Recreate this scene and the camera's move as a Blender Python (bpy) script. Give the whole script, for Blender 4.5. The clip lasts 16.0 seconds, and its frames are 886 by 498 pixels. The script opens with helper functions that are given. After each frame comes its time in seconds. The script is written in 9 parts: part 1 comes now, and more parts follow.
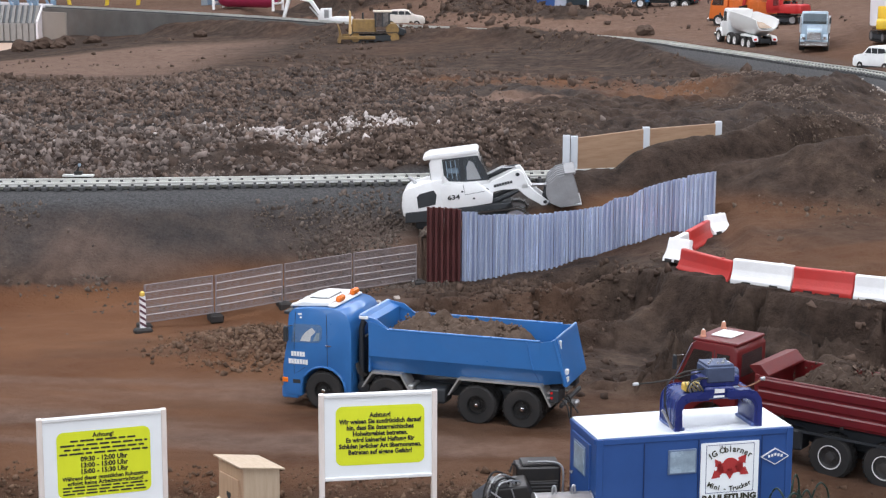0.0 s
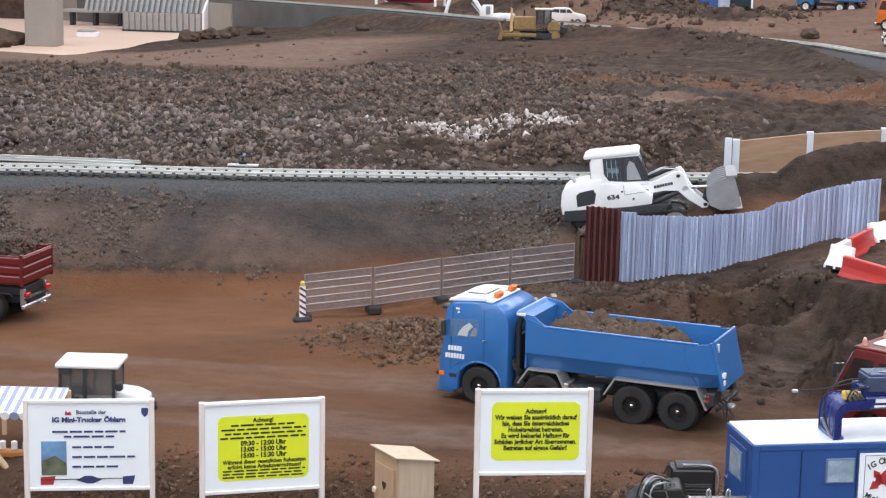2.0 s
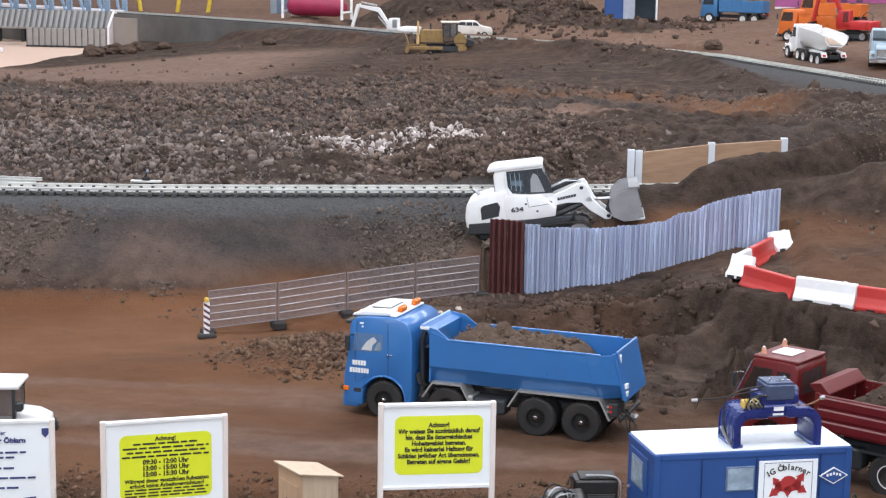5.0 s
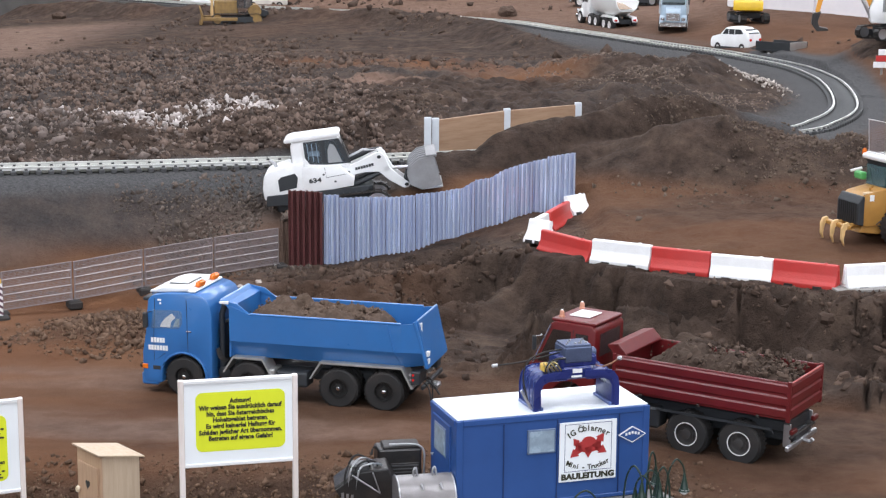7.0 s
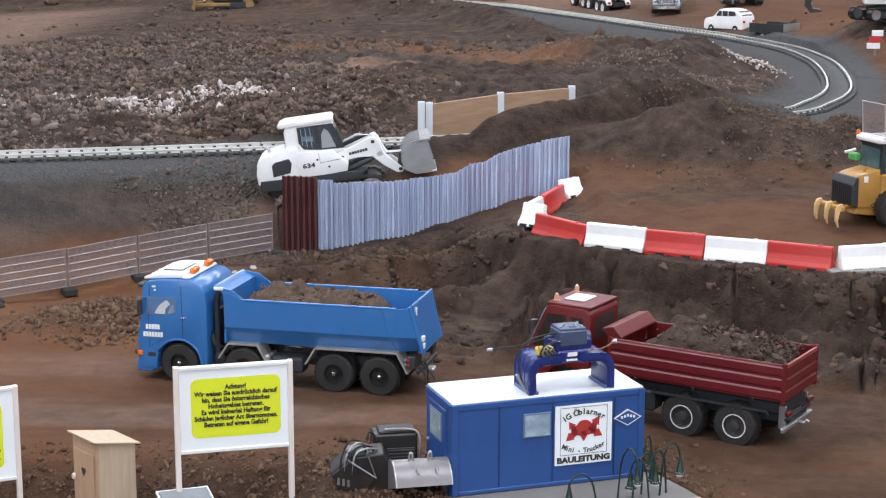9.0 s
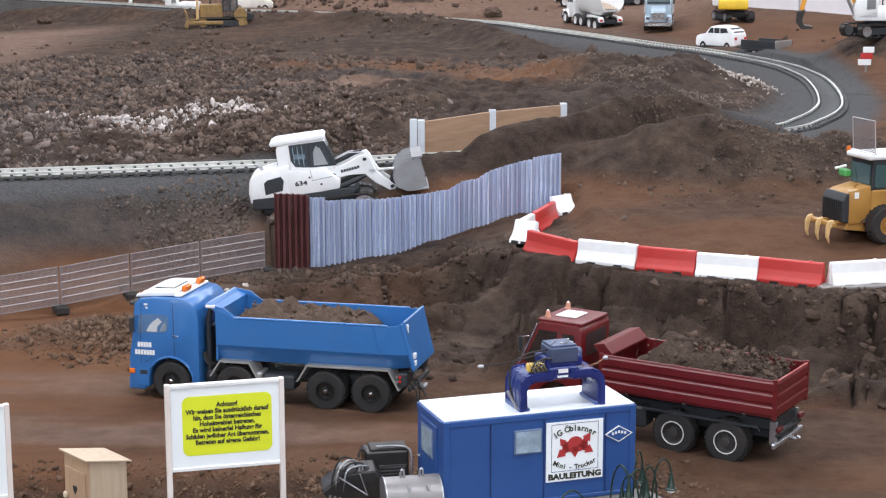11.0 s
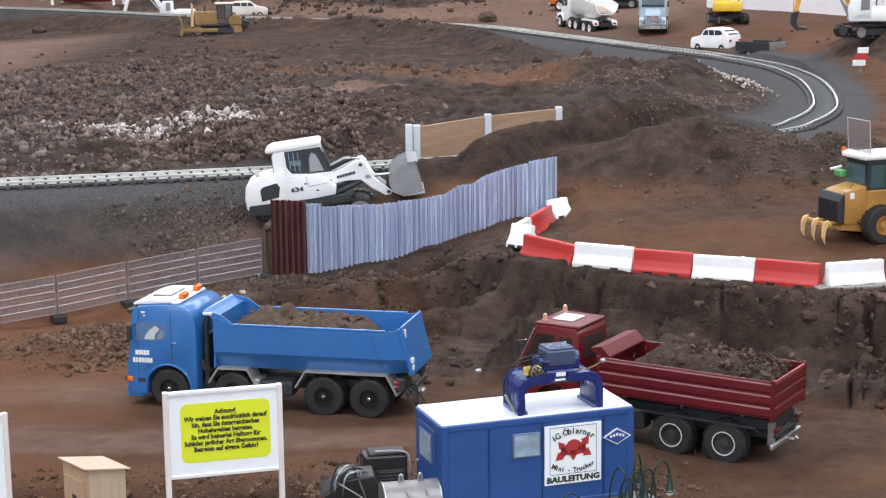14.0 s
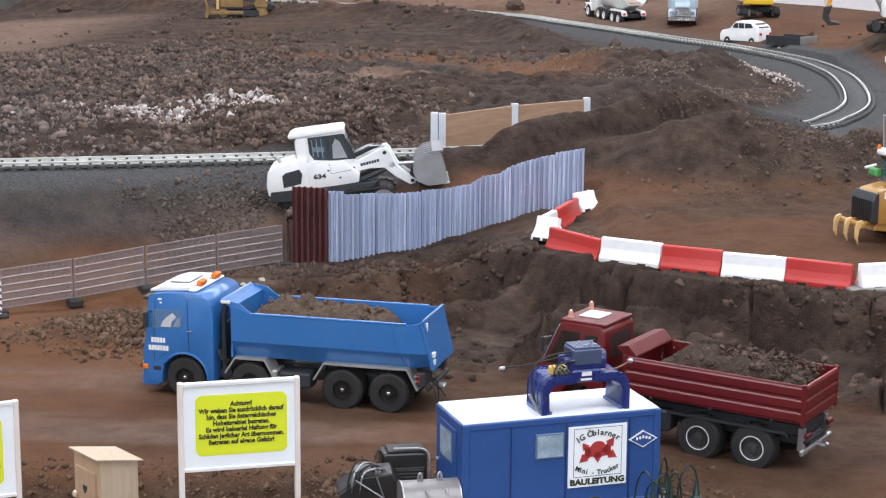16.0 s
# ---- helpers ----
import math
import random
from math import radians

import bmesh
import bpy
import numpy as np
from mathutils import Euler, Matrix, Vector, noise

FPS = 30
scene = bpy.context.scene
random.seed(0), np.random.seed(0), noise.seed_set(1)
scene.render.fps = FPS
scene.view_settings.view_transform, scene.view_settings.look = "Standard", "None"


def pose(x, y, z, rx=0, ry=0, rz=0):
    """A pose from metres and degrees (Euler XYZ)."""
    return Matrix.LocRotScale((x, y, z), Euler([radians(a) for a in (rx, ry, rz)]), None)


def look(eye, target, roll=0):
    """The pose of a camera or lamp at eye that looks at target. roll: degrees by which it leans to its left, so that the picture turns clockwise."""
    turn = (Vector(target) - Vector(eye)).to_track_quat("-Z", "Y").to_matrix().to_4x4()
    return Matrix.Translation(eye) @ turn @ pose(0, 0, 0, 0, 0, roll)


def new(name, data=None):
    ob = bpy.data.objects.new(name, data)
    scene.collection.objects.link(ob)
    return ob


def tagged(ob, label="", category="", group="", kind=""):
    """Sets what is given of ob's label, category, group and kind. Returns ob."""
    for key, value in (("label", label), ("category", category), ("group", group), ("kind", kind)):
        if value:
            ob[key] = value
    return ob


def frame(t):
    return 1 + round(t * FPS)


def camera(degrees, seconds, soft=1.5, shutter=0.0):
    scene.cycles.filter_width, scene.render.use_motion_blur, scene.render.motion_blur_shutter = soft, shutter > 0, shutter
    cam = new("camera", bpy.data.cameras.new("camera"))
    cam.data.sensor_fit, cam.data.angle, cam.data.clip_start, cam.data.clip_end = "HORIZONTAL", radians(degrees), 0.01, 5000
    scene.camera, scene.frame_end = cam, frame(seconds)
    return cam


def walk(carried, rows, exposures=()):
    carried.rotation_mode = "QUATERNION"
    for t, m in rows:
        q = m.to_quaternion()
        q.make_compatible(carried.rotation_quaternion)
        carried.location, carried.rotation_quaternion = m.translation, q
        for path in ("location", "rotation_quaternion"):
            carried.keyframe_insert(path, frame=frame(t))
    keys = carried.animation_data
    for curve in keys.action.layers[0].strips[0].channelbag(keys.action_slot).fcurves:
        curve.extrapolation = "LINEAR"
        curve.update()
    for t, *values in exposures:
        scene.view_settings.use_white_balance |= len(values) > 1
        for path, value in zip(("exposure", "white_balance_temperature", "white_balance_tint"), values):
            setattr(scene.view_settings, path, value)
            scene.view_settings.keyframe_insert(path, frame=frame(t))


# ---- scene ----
cam = camera(28.167, 16.0, soft=1.25)
PATH = [
    (0, -0.0096, 0.0035, 0.9720, 79.652, -0.213, 4.497),
    (0.5, -0.0094, 0.0022, 0.9716, 79.789, -0.502, 5.109),
    (1, -0.0149, -0.0017, 0.9715, 79.581, -0.904, 5.937),
    (1.5, -0.0223, -0.0095, 0.9712, 79.468, -0.993, 7.353),
    (2, -0.0233, -0.0136, 0.9744, 79.500, -1.090, 9.669),
    (2.5, -0.0163, -0.0129, 0.9769, 79.848, -1.435, 9.459),
    (3, -0.0156, -0.0119, 0.9747, 80.244, -1.603, 8.323),
    (3.2, -0.0162, -0.0116, 0.9739, 80.249, -1.612, 7.832),
    (5.3, -0.0020, -0.0145, 0.9789, 79.869, -0.803, 6.485),
    (5.5, -0.0002, -0.0137, 0.9777, 79.799, -0.762, 6.148),
    (6, 0.0046, -0.0105, 0.9783, 79.584, -0.841, 3.874),
    (6.5, 0.0037, -0.0027, 0.9766, 79.361, -0.737, 1.729),
    (7, 0.0056, -0.0004, 0.9777, 79.051, -0.389, 0.166),
    (7.5, 0.0040, 0.0045, 0.9766, 78.594, -0.242, -0.680),
    (8, 0.0014, 0.0062, 0.9762, 78.272, -0.095, -0.372),
    (8.5, 0.0036, 0.0053, 0.9747, 78.221, -0.144, -0.082),
    (9, 0.0067, 0.0018, 0.9780, 78.536, -0.009, -0.077),
    (9.2, 0.0072, 0.0012, 0.9786, 78.672, 0.057, -0.260),
    (11.3, 0.0129, -0.0064, 0.9791, 79.186, 0.138, -0.315),
    (11.5, 0.0130, -0.0081, 0.9805, 79.265, 0.251, -0.479),
    (12, 0.0133, -0.0109, 0.9805, 79.439, 0.603, -0.478),
    (12.5, 0.0136, -0.0106, 0.9808, 79.658, 0.727, -0.301),
    (13, 0.0144, -0.0078, 0.9796, 79.681, 0.794, -0.219),
    (13.5, 0.0147, -0.0066, 0.9793, 79.167, 0.681, -0.339),
    (14, 0.0141, -0.0077, 0.9791, 79.253, 0.699, -0.492),
    (14.5, 0.0110, -0.0027, 0.9792, 79.004, 0.794, -0.660),
    (15, 0.0070, 0.0009, 0.9801, 78.741, 0.477, -0.493),
    (15.5, 0.0040, 0.0097, 0.9768, 78.430, 0.041, -0.192),
    (16, 0.0069, 0.0745, 0.9727, 78.849, -0.423, 0.406),
]
walk(cam, [(t, pose(x, y, z, rx, ry, rz)) for t, x, y, z, rx, ry, rz in PATH],
     exposures=[(0, 0.0), (1, 0.06), (2.5, 0.13), (7, 0.15), (9, 0.10), (12, 0.13), (16, 0.12)])

# ---- light: an exhibition hall with rooflights ----
world = bpy.data.worlds.new("world")
scene.world = world
world.use_nodes = True
wn = world.node_tree.nodes
sky = wn.new("ShaderNodeTexSky")
sky.sky_type, sky.sun_disc = "NISHITA", False
sky.sun_elevation, sky.sun_rotation = radians(55), radians(200)
world.node_tree.links.new(sky.outputs[0], wn["Background"].inputs[0])
wn["Background"].inputs[1].default_value = 0.1

HALL_H = 5.5


def area_lamp(name, x, y, z, sx, sy, watts, colour):
    data = bpy.data.lights.new(name, "AREA")
    data.shape, data.size, data.size_y, data.energy, data.color = "RECTANGLE", sx, sy, watts, colour
    ob = new(name, data)
    ob.matrix_world = pose(x, y, z)
    return ob


for i, ly in enumerate((1.0, 6.5, 12.0, 18.0)):
    area_lamp("rooflight_lamp", 0.0, ly, HALL_H - 0.12, 17.0, 2.2, 665, (0.915, 0.965, 1.055))

# Unseen fill lamp behind the camera, added to brighten faces turned towards it.
front_fill = area_lamp("front_fill_lamp", 0.0, -5.7, 3.2, 16.0, 2.2, 500, (0.885, 0.955, 1.055))
front_fill.matrix_world = look((0.0, -5.7, 3.2), (0.0, 4.0, 0.6))


# ---- materials ----
def ramp_node(nt, stops):
    r = nt.nodes.new("ShaderNodeValToRGB")
    while len(r.color_ramp.elements) < len(stops):
        r.color_ramp.elements.new(0.5)
    for e, (p, c) in zip(r.color_ramp.elements, stops):
        e.position, e.color = p, (*c, 1)
    return r


def noise_node(nt, scale, detail=6, rough=0.6, coord="Object"):
    tc = nt.nodes.new("ShaderNodeTexCoord")
    n = nt.nodes.new("ShaderNodeTexNoise")
    n.inputs["Scale"].default_value, n.inputs["Detail"].default_value, n.inputs["Roughness"].default_value = scale, detail, rough
    nt.links.new(tc.outputs[coord], n.inputs["Vector"])
    return n


def material(name, colour, rough=0.5, metal=0.0, spread=0.12, scale=18.0, bump=0.02, fine=220.0, coat=0.0, dirt=0.0, dirt_colour=(0.12, 0.07, 0.045), stretch=None, vary=0.0):
    """A surface with wear and tone streaks at two scales: broad patches and fine grain, and dust where dirt is set."""
    m = bpy.data.materials.new(name)
    m.use_nodes = True
    nt = m.node_tree
    b = nt.nodes["Principled BSDF"]
    b.inputs["Roughness"].default_value, b.inputs["Metallic"].default_value = rough, metal
    b.inputs["Coat Weight"].default_value = coat
    n1, n2 = noise_node(nt, scale), noise_node(nt, fine, 3)
    if stretch:
        mp = nt.nodes.new("ShaderNodeMapping")
        mp.inputs["Scale"].default_value = stretch
        nt.links.new(n1.inputs["Vector"].links[0].from_socket, mp.inputs["Vector"])
        nt.links.new(mp.outputs[0], n1.inputs["Vector"])
    lo = tuple(max(0.0, c * (1 - spread)) for c in colour)
    hi = tuple(min(1.0, c * (1 + spread)) for c in colour)
    r = ramp_node(nt, ((0.3, lo), (0.7, hi)))
    nt.links.new(n1.outputs[0], r.inputs[0])
    out = r.outputs[0]
    if dirt:
        n3 = noise_node(nt, scale * 0.7, 8, 0.7)
        r3 = ramp_node(nt, ((0.45, (0, 0, 0)), (0.75, (dirt, dirt, dirt))))
        nt.links.new(n3.outputs[0], r3.inputs[0])
        mx = nt.nodes.new("ShaderNodeMix")
        mx.data_type = "RGBA"
        nt.links.new(r3.outputs[0], mx.inputs["Factor"])
        nt.links.new(out, mx.inputs["A"])
        mx.inputs["B"].default_value = (*dirt_colour, 1)
        out = mx.outputs["Result"]
    if vary:
        info = nt.nodes.new("ShaderNodeObjectInfo")
        shade = nt.nodes.new("ShaderNodeMapRange")
        shade.inputs["To Min"].default_value, shade.inputs["To Max"].default_value = 1 - vary, 1.0
        nt.links.new(info.outputs["Random"], shade.inputs["Value"])
        mul = nt.nodes.new("ShaderNodeMix")
        mul.data_type, mul.blend_type = "RGBA", "MULTIPLY"
        mul.inputs["Factor"].default_value = 1.0
        nt.links.new(out, mul.inputs["A"])
        nt.links.new(shade.outputs[0], mul.inputs["B"])
        out = mul.outputs["Result"]
    nt.links.new(out, b.inputs["Base Color"])
    mr = nt.nodes.new("ShaderNodeMapRange")
    mr.inputs["To Min"].default_value, mr.inputs["To Max"].default_value = max(0.02, rough - 0.1), min(1, rough + 0.12)
    nt.links.new(n1.outputs[0], mr.inputs["Value"])
    nt.links.new(mr.outputs[0], b.inputs["Roughness"])
    if bump:
        bp = nt.nodes.new("ShaderNodeBump")
        bp.inputs["Strength"].default_value, bp.inputs["Distance"].default_value = 0.5, bump * 0.05
        nt.links.new(n2.outputs[0], bp.inputs["Height"])
        nt.links.new(bp.outputs[0], b.inputs["Normal"])
    return m


def wood_material(name, light, dark, axis=0, rough=0.6):
    m = bpy.data.materials.new(name)
    m.use_nodes = True
    nt = m.node_tree
    b = nt.nodes["Principled BSDF"]
    n = noise_node(nt, 14, 6, 0.65)
    mp = nt.nodes.new("ShaderNodeMapping")
    sc = [9.0, 9.0, 9.0]
    sc[axis] = 1.0
    mp.inputs["Scale"].default_value = sc
    nt.links.new(n.inputs["Vector"].links[0].from_socket, mp.inputs["Vector"])
    nt.links.new(mp.outputs[0], n.inputs["Vector"])
    r = ramp_node(nt, ((0.35, dark), (0.65, light)))
    nt.links.new(n.outputs[0], r.inputs[0])
    nt.links.new(r.outputs[0], b.inputs["Base Color"])
    b.inputs["Roughness"].default_value = rough
    bp = nt.nodes.new("ShaderNodeBump")
    bp.inputs["Strength"].default_value, bp.inputs["Distance"].default_value = 0.3, 0.0008
    nt.links.new(n.outputs[0], bp.inputs["Height"])
    nt.links.new(bp.outputs[0], b.inputs["Normal"])
    return m


def glass_material(name, tint, rough=0.05, alpha=0.35):
    m = bpy.data.materials.new(name)
    m.use_nodes = True
    b = m.node_tree.nodes["Principled BSDF"]
    b.inputs["Base Color"].default_value = (*tint, 1)
    b.inputs["Roughness"].default_value = rough
    b.inputs["Alpha"].default_value = alpha
    return m


def soil_material():
    """Soil, gravel, red road dust and pale sand, mixed by where each of them lies."""
    m = bpy.data.materials.new("soil")
    m.use_nodes = True
    nt = m.node_tree
    b = nt.nodes["Principled BSDF"]
    b.inputs["Roughness"].default_value = 0.95
    b.inputs["Specular IOR Level"].default_value = 0.15
    broad, mid, fine, patch = noise_node(nt, 2.2, 5), noise_node(nt, 16, 8, 0.7), noise_node(nt, 120, 5, 0.7), noise_node(nt, 5.5, 6, 0.65)

    def soil(dark, light, n):
        r = ramp_node(nt, ((0.32, dark), (0.68, light)))
        nt.links.new(n.outputs[0], r.inputs[0])
        return r.outputs[0]

    def mixed(a, bb, fac):
        mx = nt.nodes.new("ShaderNodeMix")
        mx.data_type = "RGBA"
        nt.links.new(fac, mx.inputs["Factor"])
        nt.links.new(a, mx.inputs["A"])
        nt.links.new(bb, mx.inputs["B"])
        return mx.outputs["Result"]

    def mask(name):
        at = nt.nodes.new("ShaderNodeAttribute")
        at.attribute_name = name
        return at.outputs["Fac"]

    col = soil((0.017, 0.0112, 0.0086), (0.078, 0.0523, 0.0400), mid)
    dry = ramp_node(nt, ((0.48, (0, 0, 0)), (0.66, (0.75, 0.75, 0.75))))
    nt.links.new(patch.outputs[0], dry.inputs[0])
    col = mixed(col, soil((0.050, 0.034, 0.026), (0.124, 0.085, 0.062), mid), dry.outputs[0])
    col = mixed(col, soil((0.125, 0.054, 0.026), (0.185, 0.088, 0.044), broad), mask("red"))
    col = mixed(col, soil((0.046, 0.046, 0.048), (0.104, 0.101, 0.101), fine), mask("gravel"))
    col = mixed(col, soil((0.128, 0.079, 0.058), (0.212, 0.140, 0.107), mid), mask("sand"))
    nt.links.new(col, b.inputs["Base Color"])
    add = nt.nodes.new("ShaderNodeMath")
    add.operation = "ADD"
    nt.links.new(mid.outputs[0], add.inputs[0])
    nt.links.new(fine.outputs[0], add.inputs[1])
    bp = nt.nodes.new("ShaderNodeBump")
    bp.inputs["Strength"].default_value, bp.inputs["Distance"].default_value = 0.85, 0.0085
    nt.links.new(add.outputs[0], bp.inputs["Height"])
    nt.links.new(bp.outputs[0], b.inputs["Normal"])
    return m


def clod_material(name, dark, light):
    """Loose stones and clods, each of its own shade."""
    m = bpy.data.materials.new(name)
    m.use_nodes = True
    nt = m.node_tree
    b = nt.nodes["Principled BSDF"]
    b.inputs["Roughness"].default_value = 0.95
    b.inputs["Specular IOR Level"].default_value = 0.15
    g = nt.nodes.new("ShaderNodeNewGeometry")
    n = noise_node(nt, 60, 5, 0.7)
    ma = nt.nodes.new("ShaderNodeMath")
    ma.operation = "MULTIPLY_ADD"
    ma.inputs[1].default_value = 0.6
    nt.links.new(n.outputs[0], ma.inputs[0])
    mb = nt.nodes.new("ShaderNodeMath")
    mb.operation = "MULTIPLY"
    mb.inputs[1].default_value = 0.55
    nt.links.new(g.outputs["Random Per Island"], mb.inputs[0])
    nt.links.new(mb.outputs[0], ma.inputs[2])
    r = ramp_node(nt, ((0.15, dark), (0.85, light)))
    nt.links.new(ma.outputs[0], r.inputs[0])
    nt.links.new(r.outputs[0], b.inputs["Base Color"])
    bp = nt.nodes.new("ShaderNodeBump")
    bp.inputs["Strength"].default_value, bp.inputs["Distance"].default_value = 0.6, 0.003
    nt.links.new(n.outputs[0], bp.inputs["Height"])
    nt.links.new(bp.outputs[0], b.inputs["Normal"])
    return m


SOIL = soil_material()
CLOD = clod_material("clod_brown", (0.026, 0.0165, 0.0125), (0.105, 0.070, 0.053))
RUBBLE = clod_material("rubble_brown", (0.022, 0.0145, 0.0112), (0.158, 0.111, 0.089))
RUBBLE_PALE = clod_material("rubble_pale", (0.034, 0.025, 0.021), (0.215, 0.170, 0.150))
PALE = clod_material("limestone", (0.17, 0.145, 0.13), (0.55, 0.49, 0.465))
WHITE = material("white_paint", (0.86, 0.86, 0.86), 0.35, spread=0.04, dirt=0.15)
WHITE_PLASTIC = material("white_plastic", (0.88, 0.87, 0.87), 0.45, spread=0.04, dirt=0.12)
RED_PLASTIC = material("red_plastic", (0.50, 0.035, 0.03), 0.42, spread=0.1, dirt=0.12)
BLUE_PAINT = material("truck_blue", (0.031, 0.155, 0.42), 0.3, spread=0.05, bump=0.003, coat=0.4, dirt=0.08)
BOX_BLUE = material("container_blue", (0.022, 0.075, 0.255), 0.42, spread=0.08, bump=0.004)
GRAB_BLUE = material("grab_blue", (0.018, 0.030, 0.155), 0.28, spread=0.15)
RED_PAINT = material("truck_red", (0.124, 0.008, 0.010), 0.36, spread=0.15, bump=0.006, coat=0.08, dirt=0.10)
YELLOW = material("machine_yellow", (0.42, 0.215, 0.05), 0.4, spread=0.1, dirt=0.25)
BLACK = material("black_rubber", (0.018, 0.017, 0.017), 0.75, spread=0.3, dirt=0.3, dirt_colour=(0.09, 0.06, 0.045))
DARK = material("dark_steel", (0.035, 0.033, 0.032), 0.5, 0.4, spread=0.3, dirt=0.2)
STEEL = material("bare_steel", (0.52, 0.52, 0.54), 0.35, 0.9, spread=0.15, dirt=0.15)
CHROME = material("chrome", (0.75, 0.75, 0.77), 0.15, 1.0, spread=0.05)
# Upright streaks and per-sheet tones in the colour stand in for glints on the ribs.
TIN = material("galvanised_sheet", (0.60, 0.67, 0.93), 0.24, 0.36, spread=0.24, scale=34, stretch=(1.6, 1.6, 0.06), vary=0.16)
POST_GREY = material("galvanised_post", (0.66, 0.69, 0.74), 0.4, 0.3, spread=0.06)
BROWN_TIN = material("brown_sheet", (0.10, 0.032, 0.032), 0.4, 0.1, spread=0.15, dirt=0.12)
GREY = material("grey_concrete", (0.25, 0.235, 0.22), 0.85, spread=0.12, bump=0.08)
WALL_GREY = material("weathered_concrete", (0.135, 0.128, 0.122), 0.9, spread=0.2, scale=5, bump=0.08, dirt=0.3)
MESH_GREY = material("mesh_wire", (0.24, 0.20, 0.20), 0.55, 0.2, spread=0.1)
RAIL = material("rail_alloy", (0.68, 0.68, 0.65), 0.4, 0.45, spread=0.12, dirt=0.15)
INFILL = material("track_infill", (0.36, 0.35, 0.31), 0.9, spread=0.25, scale=9)
SLEEPER = material("sleeper", (0.075, 0.075, 0.076), 0.85, spread=0.3)
PINE = wood_material("pine", (0.66, 0.48, 0.31), (0.55, 0.37, 0.22), 2)
PLY = wood_material("plywood", (0.42, 0.27, 0.175), (0.34, 0.205, 0.125), 0)
BIRCH = wood_material("birch", (0.78, 0.66, 0.50), (0.66, 0.53, 0.38), 2)
POST_WHITE = wood_material("whitened_pine", (0.84, 0.76, 0.72), (0.74, 0.65, 0.60), 2)
LIME = material("yellow_paper", (0.76, 0.82, 0.025), 0.55, spread=0.03)
PAPER = material("white_paper", (0.88, 0.91, 0.93), 0.5, spread=0.02, bump=0)
INK = material("ink", (0.035, 0.035, 0.02), 0.6, spread=0.1)
INK_BLUE = material("ink_blue", (0.04, 0.05, 0.17), 0.6, spread=0.1)
INK_RED = material("ink_red", (0.42, 0.03, 0.03), 0.6, spread=0.1)
GLASS = glass_material("window_glass", (0.05, 0.06, 0.06), 0.06, 0.55)
FROST = material("frosted_pane", (0.28, 0.36, 0.44), 0.25, spread=0.25, scale=40)
AMBER = material("amber_lens", (0.75, 0.17, 0.02), 0.2, spread=0.08)
TAIL = material("red_lens", (0.6, 0.02, 0.02), 0.2, spread=0.08)
GREEN = material("green_plastic", (0.10, 0.42, 0.12), 0.4, spread=0.1)
ORANGE = material("orange_paint", (0.72, 0.17, 0.03), 0.4, spread=0.08, dirt=0.12)
PLASTER = material("hall_plaster", (0.55, 0.52, 0.50), 0.9, spread=0.06)


# ---- building tools ----
def part(name, bm, mat, parent=None, label="", smooth=False):
    me = bpy.data.meshes.new(name)
    bm.normal_update()
    bm.to_mesh(me)
    bm.free()
    me.materials.append(mat)
    if smooth:
        me.polygons.foreach_set("use_smooth", [True] * len(me.polygons))
        me.set_sharp_from_angle(angle=radians(38))
    ob = new(name, me)
    if parent is not None:
        ob.parent = parent
    if label:
        ob["label"] = label
    return ob


def thing(name, m, label, category, group="", kind=""):
    ob = new(name)
    ob.empty_display_size = 0.02
    ob.matrix_world = m
    return tagged(ob, label, category, group, kind)


def add_box(bm, x0, x1, y0, y1, z0, z1, bevel=0.0, m=None, seg=1):
    r = bmesh.ops.create_cube(bm, size=1)
    vs = r["verts"]
    for v in vs:
        v.co = Vector((x0 + (v.co.x + 0.5) * (x1 - x0), y0 + (v.co.y + 0.5) * (y1 - y0), z0 + (v.co.z + 0.5) * (z1 - z0)))
    if bevel:
        es = list({e for v in vs for e in v.link_edges})
        g = bmesh.ops.bevel(bm, geom=es, offset=bevel, segments=seg, affect="EDGES", profile=0.5)
        vs = list({v for f in g["faces"] for v in f.verts} | {v for v in vs if v.is_valid})
    if m is not None:
        bmesh.ops.transform(bm, matrix=m, verts=[v for v in vs if v.is_valid])
    return vs


def box(x0, x1, y0, y1, z0, z1, bevel=0.0, seg=1):
    bm = bmesh.new()
    add_box(bm, x0, x1, y0, y1, z0, z1, bevel, seg=seg)
    return bm


def add_prism(bm, outline, a0, a1, axis="y", bevel=0.0, taper=1.0):
    """A prism of a 2D outline, drawn in the plane across the given axis."""
    def at(p, q, a):
        return {"y": (p, a, q), "x": (a, p, q), "z": (p, q, a)}[axis]
    cx = sum(p for p, q in outline) / len(outline)
    cy = sum(q for p, q in outline) / len(outline)
    v0 = [bm.verts.new(at(p, q, a0)) for p, q in outline]
    v1 = [bm.verts.new(at(cx + (p - cx) * taper, cy + (q - cy) * taper, a1)) for p, q in outline]
    n = len(outline)
    fs = [bm.faces.new(v0), bm.faces.new(v1[::-1])]
    fs += [bm.faces.new((v0[i], v1[i], v1[(i + 1) % n], v0[(i + 1) % n])) for i in range(n)]
    bmesh.ops.recalc_face_normals(bm, faces=fs)
    if bevel:
        es = list({e for f in fs for e in f.edges})
        bmesh.ops.bevel(bm, geom=es, offset=bevel, segments=2, affect="EDGES", profile=0.5)


def prism(outline, a0, a1, axis="y", bevel=0.0, taper=1.0):
    bm = bmesh.new()
    add_prism(bm, outline, a0, a1, axis, bevel, taper)
    return bm


